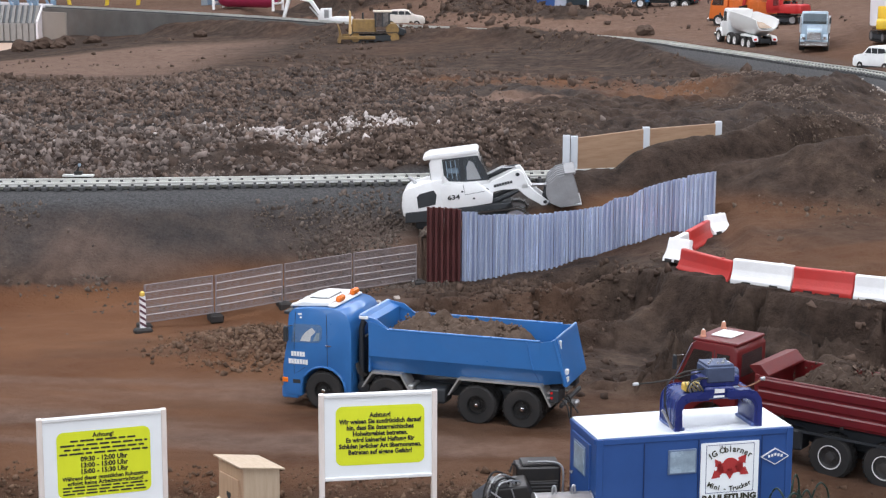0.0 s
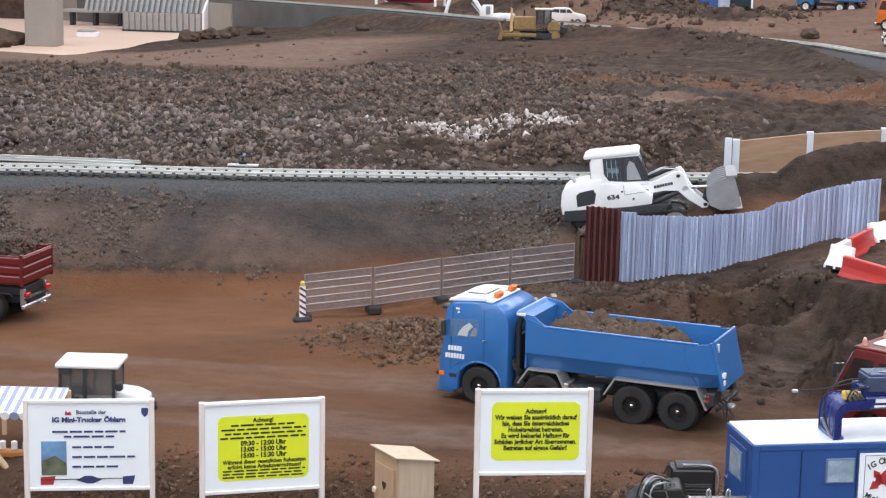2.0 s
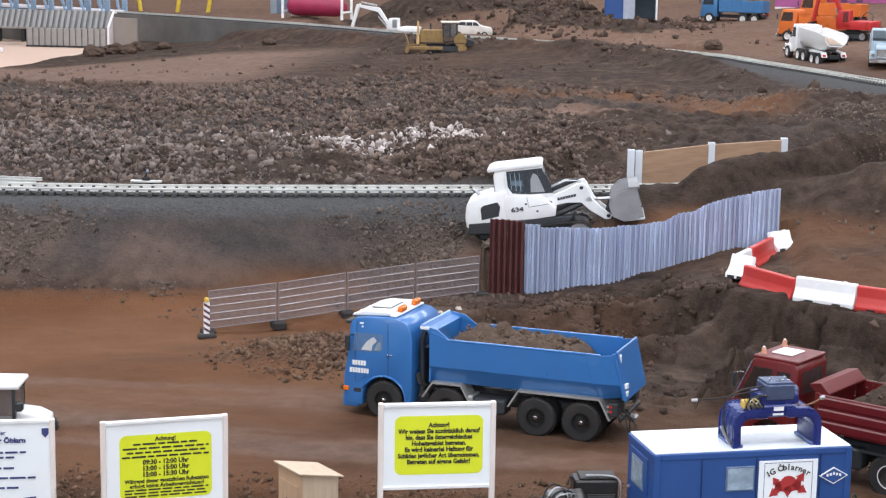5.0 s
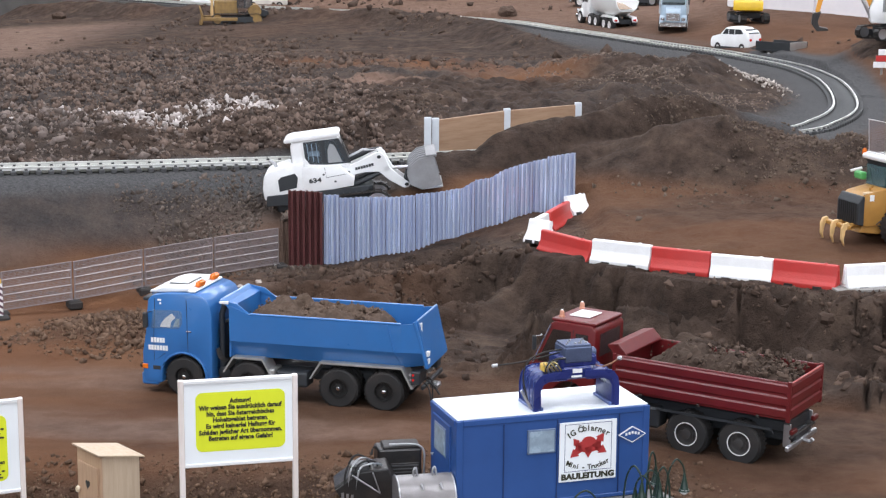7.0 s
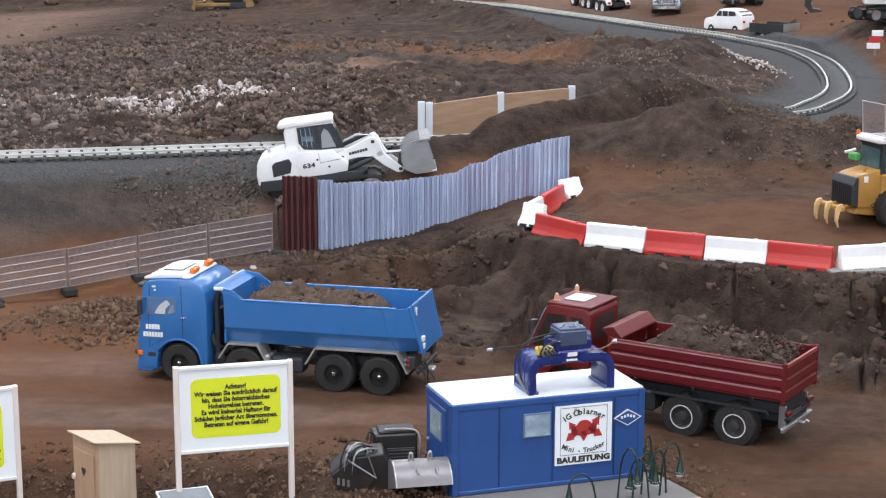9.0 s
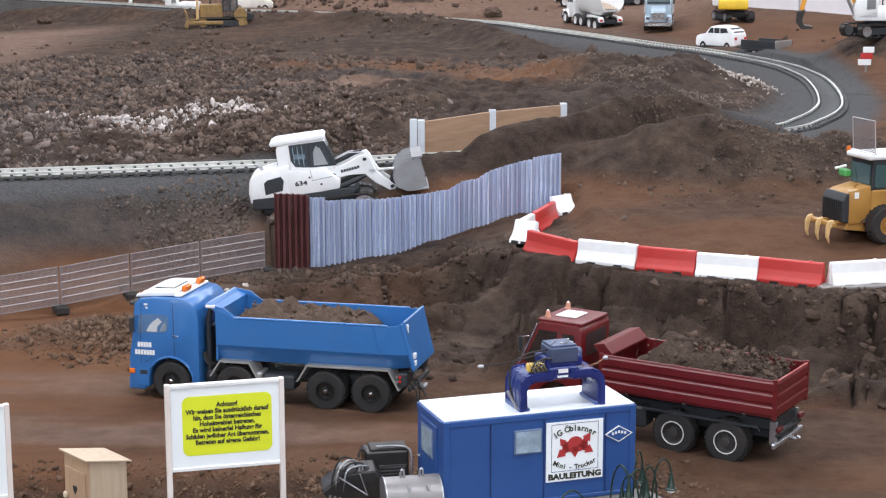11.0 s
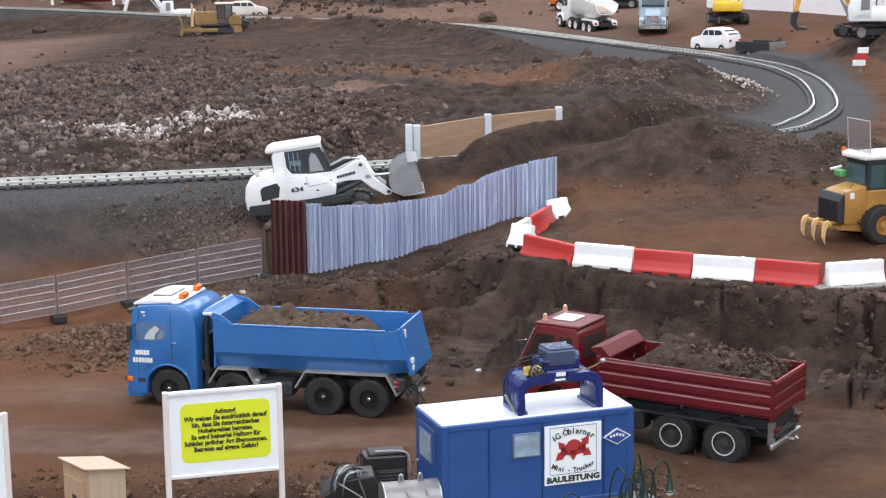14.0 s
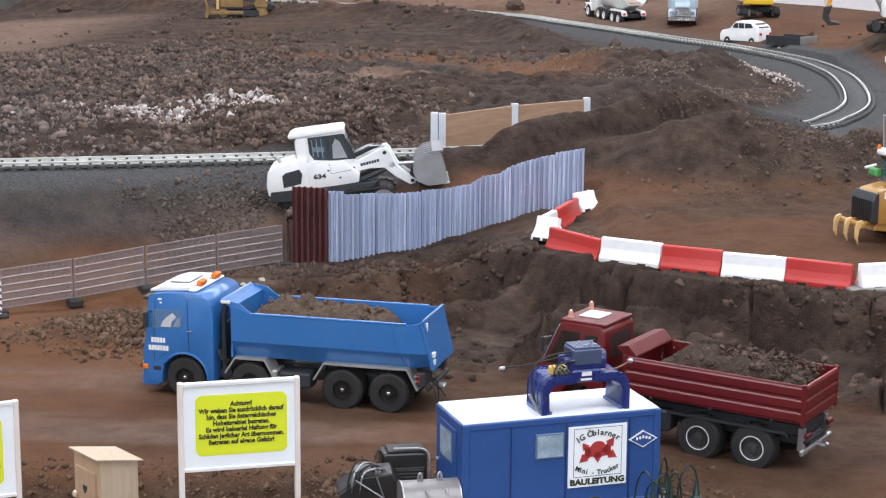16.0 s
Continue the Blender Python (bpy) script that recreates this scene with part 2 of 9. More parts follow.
def add_lathe(bm, profile, centre, axis="y", n=24, loop=False):
    """A body of revolution: profile of (distance along the axis, radius)."""
    rings = []
    for a, r in profile:
        ring = []
        for i in range(n):
            t = 2 * math.pi * i / n
            c, s = r * math.cos(t), r * math.sin(t)
            p = {"y": (c, a, s), "x": (a, c, s), "z": (c, s, a)}[axis]
            ring.append(bm.verts.new(Vector(p) + Vector(centre)))
        rings.append(ring)
    fs = []
    for r0, r1 in zip(rings, rings[1:] + rings[:1] if loop else rings[1:]):
        fs += [bm.faces.new((r0[i], r0[(i + 1) % n], r1[(i + 1) % n], r1[i])) for i in range(n)]
    if not loop:
        fs += [bm.faces.new(rings[0][::-1]), bm.faces.new(rings[-1])]
    bmesh.ops.recalc_face_normals(bm, faces=fs)


def lathe(profile, centre=(0, 0, 0), axis="y", n=24):
    bm = bmesh.new()
    add_lathe(bm, profile, centre, axis, n)
    return bm


def add_tube(bm, points, r, n=8):
    pts = [Vector(p) for p in points]
    rings = []
    for i, p in enumerate(pts):
        d = (pts[min(i + 1, len(pts) - 1)] - pts[max(i - 1, 0)]).normalized()
        u = d.orthogonal().normalized() if abs(d.z) > 0.9 else d.cross(Vector((0, 0, 1))).normalized()
        w = d.cross(u)
        rr = r[i] if isinstance(r, (list, tuple)) else r
        rings.append([bm.verts.new(p + rr * (u * math.cos(2 * math.pi * k / n) + w * math.sin(2 * math.pi * k / n))) for k in range(n)])
    fs = []
    for r0, r1 in zip(rings, rings[1:]):
        fs += [bm.faces.new((r0[k], r0[(k + 1) % n], r1[(k + 1) % n], r1[k])) for k in range(n)]
    fs += [bm.faces.new(rings[0][::-1]), bm.faces.new(rings[-1])]
    bmesh.ops.recalc_face_normals(bm, faces=fs)


def tube(points, r, n=8):
    bm = bmesh.new()
    add_tube(bm, points, r, n)
    return bm


def arc(cx, cz, r, a0, a1, n):
    return [(cx + r * math.cos(radians(a0 + (a1 - a0) * i / n)), cz + r * math.sin(radians(a0 + (a1 - a0) * i / n))) for i in range(n + 1)]


# ---- the lie of the land ----
TRACK = [(-7.5, 4.10), (-3.5, 4.44), (-2.13, 4.71), (-1.78, 4.77), (-1.2, 4.86), (-0.1, 5.13), (0.5, 5.42), (1.12, 5.80), (1.31, 6.08), (1.45, 6.42), (1.545, 6.82), (1.625, 7.35),
         (1.655, 7.80), (1.62, 8.35), (1.42, 9.06), (1.19, 9.57), (0.945, 10.19), (0.66, 10.85), (0.37, 11.48), (-0.46, 12.3), (-1.76, 13.2), (-2.71, 14.1), (-4.3, 15.3), (-7.5, 17.4)]


def spline(points, step):
    out = []
    pts = [Vector((*p, 0)) for p in points]
    for i in range(len(pts) - 1):
        a, b, c, d = pts[max(i - 1, 0)], pts[i], pts[i + 1], pts[min(i + 2, len(pts) - 1)]
        n = max(2, int((c - b).length / step))
        for k in range(n):
            t = k / n
            out.append(0.5 * ((2 * b) + (c - a) * t + (2 * a - 5 * b + 4 * c - d) * t * t + (3 * b - a - 3 * c + d) * t ** 3))
    out.append(pts[-1])
    return out


TRACK_LINE = spline(TRACK, 0.05)
TRACK_XY = np.array([(p.x, p.y) for p in TRACK_LINE])
TRACK_Z = 0.257


def smooth01(a, b, v):
    t = np.clip((v - a) / (b - a), 0, 1)
    return t * t * (3 - 2 * t)


def value_noise(x, y, seed):
    xi, yi = np.floor(x).astype(np.int64), np.floor(y).astype(np.int64)
    fx, fy = x - xi, y - yi
    fx, fy = fx * fx * (3 - 2 * fx), fy * fy * (3 - 2 * fy)

    def h(i, j):
        n = (i * 374761393 + j * 668265263 + seed * 974634777) & 0x7FFFFFFF
        n = ((n ^ (n >> 13)) * 1274126177) & 0x7FFFFFFF
        return ((n ^ (n >> 16)) & 0xFFFF) / 65535.0
    return (h(xi, yi) * (1 - fx) + h(xi + 1, yi) * fx) * (1 - fy) + (h(xi, yi + 1) * (1 - fx) + h(xi + 1, yi + 1) * fx) * fy


def fbm(x, y, scale, octaves, seed, gain=0.55):
    tot, amp, out = 0.0, 1.0, 0.0
    for o in range(octaves):
        out = out + amp * (value_noise(x * scale + 17.3 * o, y * scale - 9.1 * o, seed + o) - 0.5)
        tot, amp, scale = tot + amp, amp * gain, scale * 2.03
    return out / tot


def clumps(x, y, scale, seed):
    """Domed chunks of broken soil, 0 to 1, packed side by side."""
    u, v = x * scale, y * scale
    iu, iv = np.floor(u).astype(np.int64), np.floor(v).astype(np.int64)
    best = np.zeros(u.shape)
    for a in (-1, 0, 1):
        for b in (-1, 0, 1):
            i, j = iu + a, iv + b

            def h(k):
                n = (i * 374761393 + j * 668265263 + (seed + k) * 974634777) & 0x7FFFFFFF
                n = ((n ^ (n >> 13)) * 1274126177) & 0x7FFFFFFF
                return ((n ^ (n >> 16)) & 0xFFFF) / 65535.0
            r = 0.45 + 0.55 * h(3)
            d = ((u - i - h(1)) ** 2 + (v - j - h(2)) ** 2) / (r * r)
            best = np.maximum(best, np.sqrt(np.clip(1 - d, 0, 1)) * r)
    return best


def track_distance(x, y):
    """Distance to the railway, and whether a place lies within its loop."""
    pts = TRACK_XY[::3]
    best = np.full(x.shape, 1e9)
    for (ax, ay), (bx, by) in zip(pts[:-1], pts[1:]):
        dx, dy = bx - ax, by - ay
        t = np.clip(((x - ax) * dx + (y - ay) * dy) / (dx * dx + dy * dy), 0, 1)
        best = np.minimum(best, (x - ax - t * dx) ** 2 + (y - ay - t * dy) ** 2)
    inside = np.zeros(x.shape, bool)
    ring = np.vstack([pts, pts[:1]])
    for (ax, ay), (bx, by) in zip(ring[:-1], ring[1:]):
        cross = (ay > y) != (by > y)
        with np.errstate(divide="ignore", invalid="ignore"):
            inside ^= cross & (x < (bx - ax) * (y - ay) / (by - ay + 1e-12) + ax)
    return np.sqrt(best), inside


def wall_y(x):
    return 4.53 + 0.32 * (x + 0.405) / 0.79 + 0.03 * np.sin((x + 0.4) * 4)


def on_pad(x, y):
    """Whether a place lies on the concrete slab before the container."""
    u = (x - 0.0248) * 0.949 + (y - 2.7763) * 0.314
    v = -(x - 0.0248) * 0.314 + (y - 2.7763) * 0.949
    return (u > -0.32) & (u < 0.40 - 0.1 * (v + 0.26)) & (v > -0.26) & (v < np.where(u < -0.01, -0.045, 0.02))


def land(x, y):
    """Height and cover of the ground at arrays of places."""
    d, inside = track_distance(x, y)
    back = y > np.interp(x, [-8, -1, 0.5, 1.2], [8, 8, 7.5, 7.0])
    # ground outside the loop, front: road, ramp, platform
    ramp = 0.20 * smooth01(-1.15, -0.2, x)
    foot = np.interp(x, [-1.1, -0.7, -0.3, 0.0, 0.4, 0.85, 2.0, 4.0], [4.0, 3.86, 3.84, 3.66, 3.56, 3.36, 3.1, 2.6])
    foot = foot + 0.10 * fbm(x, y, 3.0, 3, 5)
    crest = np.interp(x, [-1.1, -0.45, 0.05, 0.2, 0.36, 0.49, 0.88, 1.0, 2.5], [4.4, 4.5, 4.66, 4.37, 4.12, 4.05, 3.80, 3.82, 3.4])
    high = np.interp(x, [-1.3, -0.9, -0.45, -0.30, -0.144, 0.034, 0.2, 0.36, 0.5, 1.0, 3.0], [0.0, 0.03, 0.050, 0.052, 0.064, 0.096, 0.144, 0.158, 0.152, 0.15, 0.15])
    s = np.clip((y - foot) / (crest - foot), 0, 1)
    front = high * (0.10 * s + 0.18 * smooth01(0.0, 0.12, s + 0.10 * fbm(x, y, 5, 3, 14)) + 0.72 * smooth01(0.60, 0.78, s + 0.42 * fbm(x, y, 2.3, 3, 13) + 0.10 * fbm(x, y, 9, 3, 12)))
    lumps = smooth01(0.0, 0.14, s) * (1 - smooth01(0.88, 0.99, s)) * smooth01(-0.75, -0.1, x)
    wx, wy = x + 0.10 * fbm(x, y, 6, 3, 15), y + 0.10 * fbm(x, y, 6, 3, 16)
    torn = 1 - np.abs(3.2 * fbm(wx, 1.3 * wy, 2.5, 4, 29)) ** 0.7
    crack = smooth01(0.042, 0.0, np.abs(fbm(wx, wy, 4.2, 3, 30))) + 0.7 * smooth01(0.022, 0.0, np.abs(fbm(wx, wy, 7.5, 3, 34)))
    chunk = 0.040 * clumps(wx, 0.8 * wy, 3.6, 17) - 0.060 * crack + 0.120 * np.clip(torn, 0, 1) + 0.030 * clumps(wx, wy, 11, 18) * smooth01(-0.1, 0.15, fbm(x, y, 3, 2, 19))
    front = front + lumps * (0.14 * fbm(x, y, 2.4, 4, 11, 0.6) + chunk - 0.10)
    front = front + lumps * 0.03 * smooth01(0.6, 0.85, s) * clumps(wx, wy, 13, 20)
    front = np.minimum(front, high * (1.0 + 0.10 * smooth01(0.9, 0.6, s)))
    verge = np.exp(-((x + 0.70) / 0.30) ** 2 - ((y - 3.92) / 0.17) ** 2)
    front = front + verge * (0.02 + 0.03 * clumps(wx, wy, 14, 25))
    plat = 0.15 + 0.05 * smooth01(0.0, 0.55, y - crest)
    behind_wall = (y > wall_y(x) + 0.03) & (x > -0.43)
    up = np.where(x < -0.43, np.maximum(front, ramp * smooth01(-0.1, 0.35, y - crest)), np.where(behind_wall, np.maximum(ramp, 0.12), front))
    right = smooth01(0.36, 0.44, x)
    up = up * (1 - right) + np.where(y > crest, plat, front) * right
    # piles behind the platform
    pile = 0.165 * np.exp(-((x - 0.76) / 0.27) ** 2 - ((y - 5.02) / 0.17) ** 2) + 0.09 * np.exp(-((x - 0.22) / 0.34) ** 2 - ((y - 5.14) / 0.17) ** 2)
    pile = pile + 0.11 * np.exp(-((x - 1.22) / 0.28) ** 2 - ((y - 5.05) / 0.22) ** 2)
    crumbly = smooth01(-0.06, 0.10, fbm(x, y, 3.4, 3, 28))
    up = up + pile * (1 + 0.26 * fbm(x, y, 5, 4, 21) + 0.16 * crumbly * clumps(wx, wy, 13, 22))
    # embankment of the front line
    edge = np.interp(x, [-7.5, -3.5, -2.13, -1.78, -1.2, -0.1, 0.5, 1.12], [4.10, 4.44, 4.71, 4.77, 4.86, 5.13, 5.42, 5.80])
    run = np.interp(x, [-3, -1.5, -0.6, 0.3], [0.62, 0.46, 0.32, 0.25])
    bank = (TRACK_Z - 0.012) * smooth01(edge - 0.09 - run, edge - 0.06, y) ** 0.9
    bank = bank + 0.05 * fbm(x, y, 5, 4, 31) * smooth01(edge - 0.1 - run, edge - 0.25, y) * (1 - smooth01(edge - 0.2, edge - 0.08, y))
    bank = bank + 0.03 * clumps(wx, wy, 12, 26) * smooth01(edge - 0.1 - run, edge - 0.30, y) * (1 - smooth01(edge - 0.3, edge - 0.16, y)) * smooth01(-0.05, 0.12, fbm(x, y, 2.4, 4, 95) + 0.05)
    # ridge of soil along the line, hiding the track from the platform
    top = np.interp(x, [-0.16, -0.03, 0.09, 0.14, 0.19, 0.27, 0.43, 0.60, 0.80, 0.97, 1.12, 1.3], [0.20, 0.275, 0.288, 0.325, 0.352, 0.370, 0.386, 0.402, 0.39, 0.35, 0.29, 0.2])
    ridge = (top - 0.2) * np.exp(-((y - edge + 0.17) / 0.125) ** 2) * (1 + 0.24 * fbm(x, y, 5, 4, 23) + 0.12 * crumbly * clumps(wx, wy, 14, 24))
    pile = np.maximum(pile, ridge)
    up = np.where((ridge > 0.004) & (y > 4.7), np.maximum(up, 0.2 + ridge), up)
    z_out = np.where(back, TRACK_Z, np.maximum(up, np.where(x < 1.2, bank, 0.0)))
    z_out = np.where((x > 1.0) & ~back & (y > 4.9), np.maximum(z_out, 0.2 + 0.05 * smooth01(5.2, 5.8, y)), z_out)
    # heaps in the yard beyond the line, and the bare soil at the back
    heap = 0.18 * np.exp(-((x + 0.76) / 0.42) ** 2 - ((y - 13.6) / 0.6) ** 2) + 0.20 * np.exp(-((x + 1.70) / 0.85) ** 2 - ((y - 14.95) / 0.40) ** 2) + 0.12 * np.exp(-((x + 0.1) / 0.35) ** 2 - ((y - 12.75) / 0.35) ** 2) + 0.05 * np.exp(-((x - 0.32) / 0.2) ** 2 - ((y - 11.85) / 0.16) ** 2)
    heap = heap + 0.20 * np.exp(-((x - 2.22) / 0.30) ** 2 - ((y - 8.1) / 0.50) ** 2) * (0.6 + 0.7 * clumps(wx, wy, 5, 27)) + 0.25 * smooth01(18, 21, y)
    line = np.interp(x, [-7.5, -4.3, -2.71, -1.76, -0.46, 0.37, 0.66, 0.945, 1.19, 1.42, 1.62, 1.655, 2.2], [17.4, 15.3, 14.1, 13.2, 12.3, 11.48, 10.85, 10.19, 9.57, 9.06, 8.35, 7.8, 7.4])
    z_out = z_out + np.where(back, heap * (1 + 1.2 * fbm(x, y, 3.5, 4, 41)) + 0.042 * np.clip(y - line, 0, 6), 0)
    # hollow behind the far line where the machines stand
    z_out = z_out - np.where(back, 0.13 * smooth01(0.10, 0.35, y - line) * smooth01(1.7, 1.0, y - line) * smooth01(-2.9, -2.5, x) * smooth01(-1.0, -1.2, x), 0)
    # within the loop
    floor = np.interp(y, [4.8, 6.5, 8, 10, 12, 13.5, 17], [0.25, 0.235, 0.20, 0.15, 0.09, 0.05, 0.03])
    floor = floor + 0.05 * smooth01(0.2, 1.2, x) * smooth01(7.5, 6, y)
    far = np.interp(x, [-4.2, -3.2, -1.8, -0.3], [0.03, 0.115, 0.19, 0.21])
    floor = floor + (far - floor) * smooth01(9.0, 12.0, y)
    rough = np.where(x > -0.25, smooth01(0.35, 0.7, d), 1) * smooth01(4.95, 5.3, y) * (1 - smooth01(8.3, 9.6, y - 1.8 * fbm(x, y, 0.8, 3, 51) + 1.0 * smooth01(-1.6, -2.4, x)))
    floor = floor + rough * (0.10 * fbm(x, y, 2.2, 5, 52, 0.6) + 0.012) + 0.05 * fbm(x, y, 1.0, 3, 53) * smooth01(8.5, 10, y)
    floor = floor + 0.06 * np.exp(-((x - 0.66) / 0.25) ** 2 - ((y - 7.7) / 0.4) ** 2) * (1 + 1.4 * fbm(x, y, 4, 4, 56) + 0.4 * clumps(wx, wy, 7, 58))
    floor = floor + 0.075 * np.exp(-((x - 1.05) / 0.33) ** 2 - ((y - 7.1) / 0.55) ** 2) * (1 + 1.6 * fbm(x, y, 4, 4, 54) + 0.5 * clumps(wx, wy, 7, 57))
    floor = floor - 0.3 * smooth01(-4.46, -4.60, x) * smooth01(11.0, 11.3, y)
    side = smooth01(0.07, np.where((y > 11.2) & (x < -1.5), 0.11, np.where(x < -1.0, 0.16, 0.30)), d)
    berm = np.exp(-((d - 0.34) / 0.18) ** 2) * np.maximum(smooth01(-2.4, -1.3, x), 0.95 * smooth01(-3.75, -3.3, x)) * smooth01(0.95, 0.45, x) * smooth01(9.6, 10.3, y)
    floor = floor + berm * (0.085 + 0.10 * fbm(x, y, 2.2, 4, 55))
    z_in = (TRACK_Z - 0.012) * (1 - side) + floor * side
    z_out = z_out - 0.075 * smooth01(3.04, 2.82, y) * smooth01(-0.16, -0.30, x)
    z = np.where(inside, z_in, z_out)
    z = np.where(d < 0.075, TRACK_Z - 0.012, z)
    # small relief
    z = np.where(on_pad(x, y), np.minimum(z, -0.028), z)
    quiet = smooth01(0.06, 0.16, d)
    trodden = (np.abs(z) < 0.02) & ~inside
    face = lumps * smooth01(0.3, 0.5, s)
    z = z + quiet * np.where(trodden, 0.010, 0.022 - 0.012 * face) * (1 - 0.8 * smooth01(8.4, 9.6, y)) * fbm(x, y, 12, 5, 61, 0.62) + quiet * 0.012 * fbm(x, y, 1.4, 3, 62)
    broken = 0.45 * crumbly * smooth01(0.02, 0.08, np.where(inside | back, 0, pile)) + np.where((s > 0.05) & (s < 0.97) & (x > -0.4) & ~inside & ~back, 0.35 + 0.45 * smooth01(0.35, 0.15, s), 0)
    z = z + quiet * broken * (0.014 * clumps(wx, wy, 24, 65) + 0.018 * clumps(wx, wy, 13, 67)) * smooth01(-0.08, 0.12, fbm(x, y, 4, 3, 66))
    z = z + rough * quiet * np.where(inside, 0.034 * clumps(wx, wy, 15, 63) + 0.026 * clumps(wx, wy, 27, 68) + 0.02 * clumps(wx, wy, 6, 64), 0)
    # cover
    wob = 0.25 * fbm(x, y, 2.5, 5, 71)
    n2 = fbm(x, y, 1.3, 5, 72)
    gravel = np.where(inside, np.where((y < 6.2) & (x < 0.3), smooth01(0.15, 0.09, d), smooth01(0.27, 0.14, d)), 0)
    on_bank = (~inside) & ~back & (x < 0.6) & (y < edge + 0.1)
    below = edge - y
    gravel = np.where(on_bank, np.maximum(smooth01(0.25, 0.13, below + 0.30 * wob), 0.42 * smooth01(0.05, 0.12, z + 0.2 * wob)) * smooth01(-0.2, -0.55, x), gravel)
    gravel = np.maximum(gravel, smooth01(0.24, 0.14, d) * np.where(x > 0.9, 1, np.where(inside, 0.1, 0.6)))
    gravel = gravel * np.where(y > 9.0, smooth01(0.25, 0.65, x) * np.where(inside, 1, 0.3), 1)
    gravel = gravel * np.where(y < 6.2, 1 - smooth01(-0.25, 0.0, x) * smooth01(1.0, 0.85, x), 1)
    gravel = np.maximum(gravel, np.where(inside, 0.30 * rough * smooth01(-0.1, 0.2, n2 + 0.3 * smooth01(0, -2, x)), 0))
    red = np.where((~inside) & (y < edge) & (z < 0.05), smooth01(0.075, 0.0, z - 0.012 + 0.16 * wob), 0) * (1 - smooth01(-0.05, 0.10, s) * smooth01(-0.6, -0.35, x))
    red = red * (1 - 0.25 * smooth01(-1.0, -0.3, x) * smooth01(0.75, 0.45, x)) * (1 - 0.8 * np.exp(-((x + 0.66) / 0.30) ** 2 - ((y - 4.0) / 0.16) ** 2))
    red = np.maximum(red, np.where((y > crest) & ~inside & ~back, smooth01(0.055, 0.012, pile + 0.05 * wob) * np.where(x > 0.3, 0.5, 0.75) * smooth01(0.02, 0.12, y - crest) * smooth01(-1.3, -0.9, x) * np.maximum(smooth01(-0.1, 0.1, x), smooth01(0.26, 0.36, below + 0.15 * wob)), 0))
    red = red * (1 - 0.85 * smooth01(0.40, 0.34, x) * smooth01(0.0, 0.05, y - crest) * smooth01(0.05, -0.05, y - wall_y(x)) * smooth01(-0.4, -0.2, x))
    red = red * (0.80 + 0.9 * n2 + 0.35 * smooth01(3.6, 4.2, y)) * (1 - 0.55 * smooth01(0.02, 0.22, fbm(0.55 * x, 2.0 * y, 2.0, 4, 74)))
    red = np.maximum(red, np.where(s < 0.05, 0.9 * np.exp(-((x + 0.08) / 0.24) ** 2 - ((y - 3.24) / 0.13) ** 2) * (1 + 2 * wob), 0))
    bare = np.exp(-((x + 0.42) / 0.50) ** 2 - ((y - 8.05 + 0.15 * x) / 0.34) ** 2) + 0.8 * np.exp(-((x - 0.35) / 0.4) ** 2 - ((y - 7.6) / 0.5) ** 2)
    red = np.maximum(red, np.where(inside, 0.85 * smooth01(0.30, 0.75, bare + 0.9 * wob), 0))
    red = np.maximum(red, lumps * 0.22 * smooth01(0.0, 0.2, fbm(x, 1.5 * y, 2.6, 4, 77) + 0.03) * smooth01(0.1, -0.1, x))
    red = red * (1 - 0.65 * smooth01(3.03, 2.95, y - 0.4 * wob) * smooth01(0.50, 0.34, x + 0.3 * wob))
    red = np.maximum(red, np.where(inside, 0.16 * smooth01(8.3, 9.5, y - 2 * wob) * smooth01(0.0, 0.3, n2 + wob), 0))
    red = np.maximum(red, np.where(back & ~inside & (heap < 0.06), 0.55 + 0.5 * n2, 0))
    sand = np.where(inside, 0.95 * smooth01(9.8, 10.7, y - wob * 3 + 0.9 * smooth01(-1.7, -2.4, x)) * smooth01(-1.9, -2.6, x + wob) * smooth01(12.9, 12.3, y - 0.5 * x - 1.3 + wob), 0)
    sand = np.maximum(sand, np.where(inside, smooth01(0.25, 0.65, np.exp(-((x + 0.36) / 0.34) ** 2 - ((y - 7.22 + 0.2 * x) / 0.17) ** 2) + 0.8 * wob), 0))
    sand = sand * smooth01(0.25, 0.55, d)
    sand = np.maximum(sand, np.where(back & ~inside & (heap < 0.06), 0.62 + 0.6 * n2, 0) * smooth01(9.5, 11, y))
    sand = np.maximum(sand, np.where(on_bank & (x < -0.4), 0.5 * smooth01(-0.20, 0.02, fbm(x, y, 1.9, 3, 73)) * smooth01(0.03, 0.08, z) * smooth01(0.15, 0.3, below), 0))
    dust = 0.65 * smooth01(-0.02, 0.2, fbm(0.45 * x, 2.4 * y, 2.2, 4, 75)) * smooth01(2.95, 3.1, y) * smooth01(4.1, 3.6, y) * smooth01(0.2, -0.2, x)
    sand = np.maximum(sand, np.where((~inside) & ~back & (s < 0.05) & (verge < 0.2), dust, 0))
    return z, np.clip(gravel, 0, 1), np.clip(red, 0, 1), np.clip(sand, 0, 1)


def land_z(x, y):
    return float(land(np.array([float(x)]), np.array([float(y)]))[0][0])


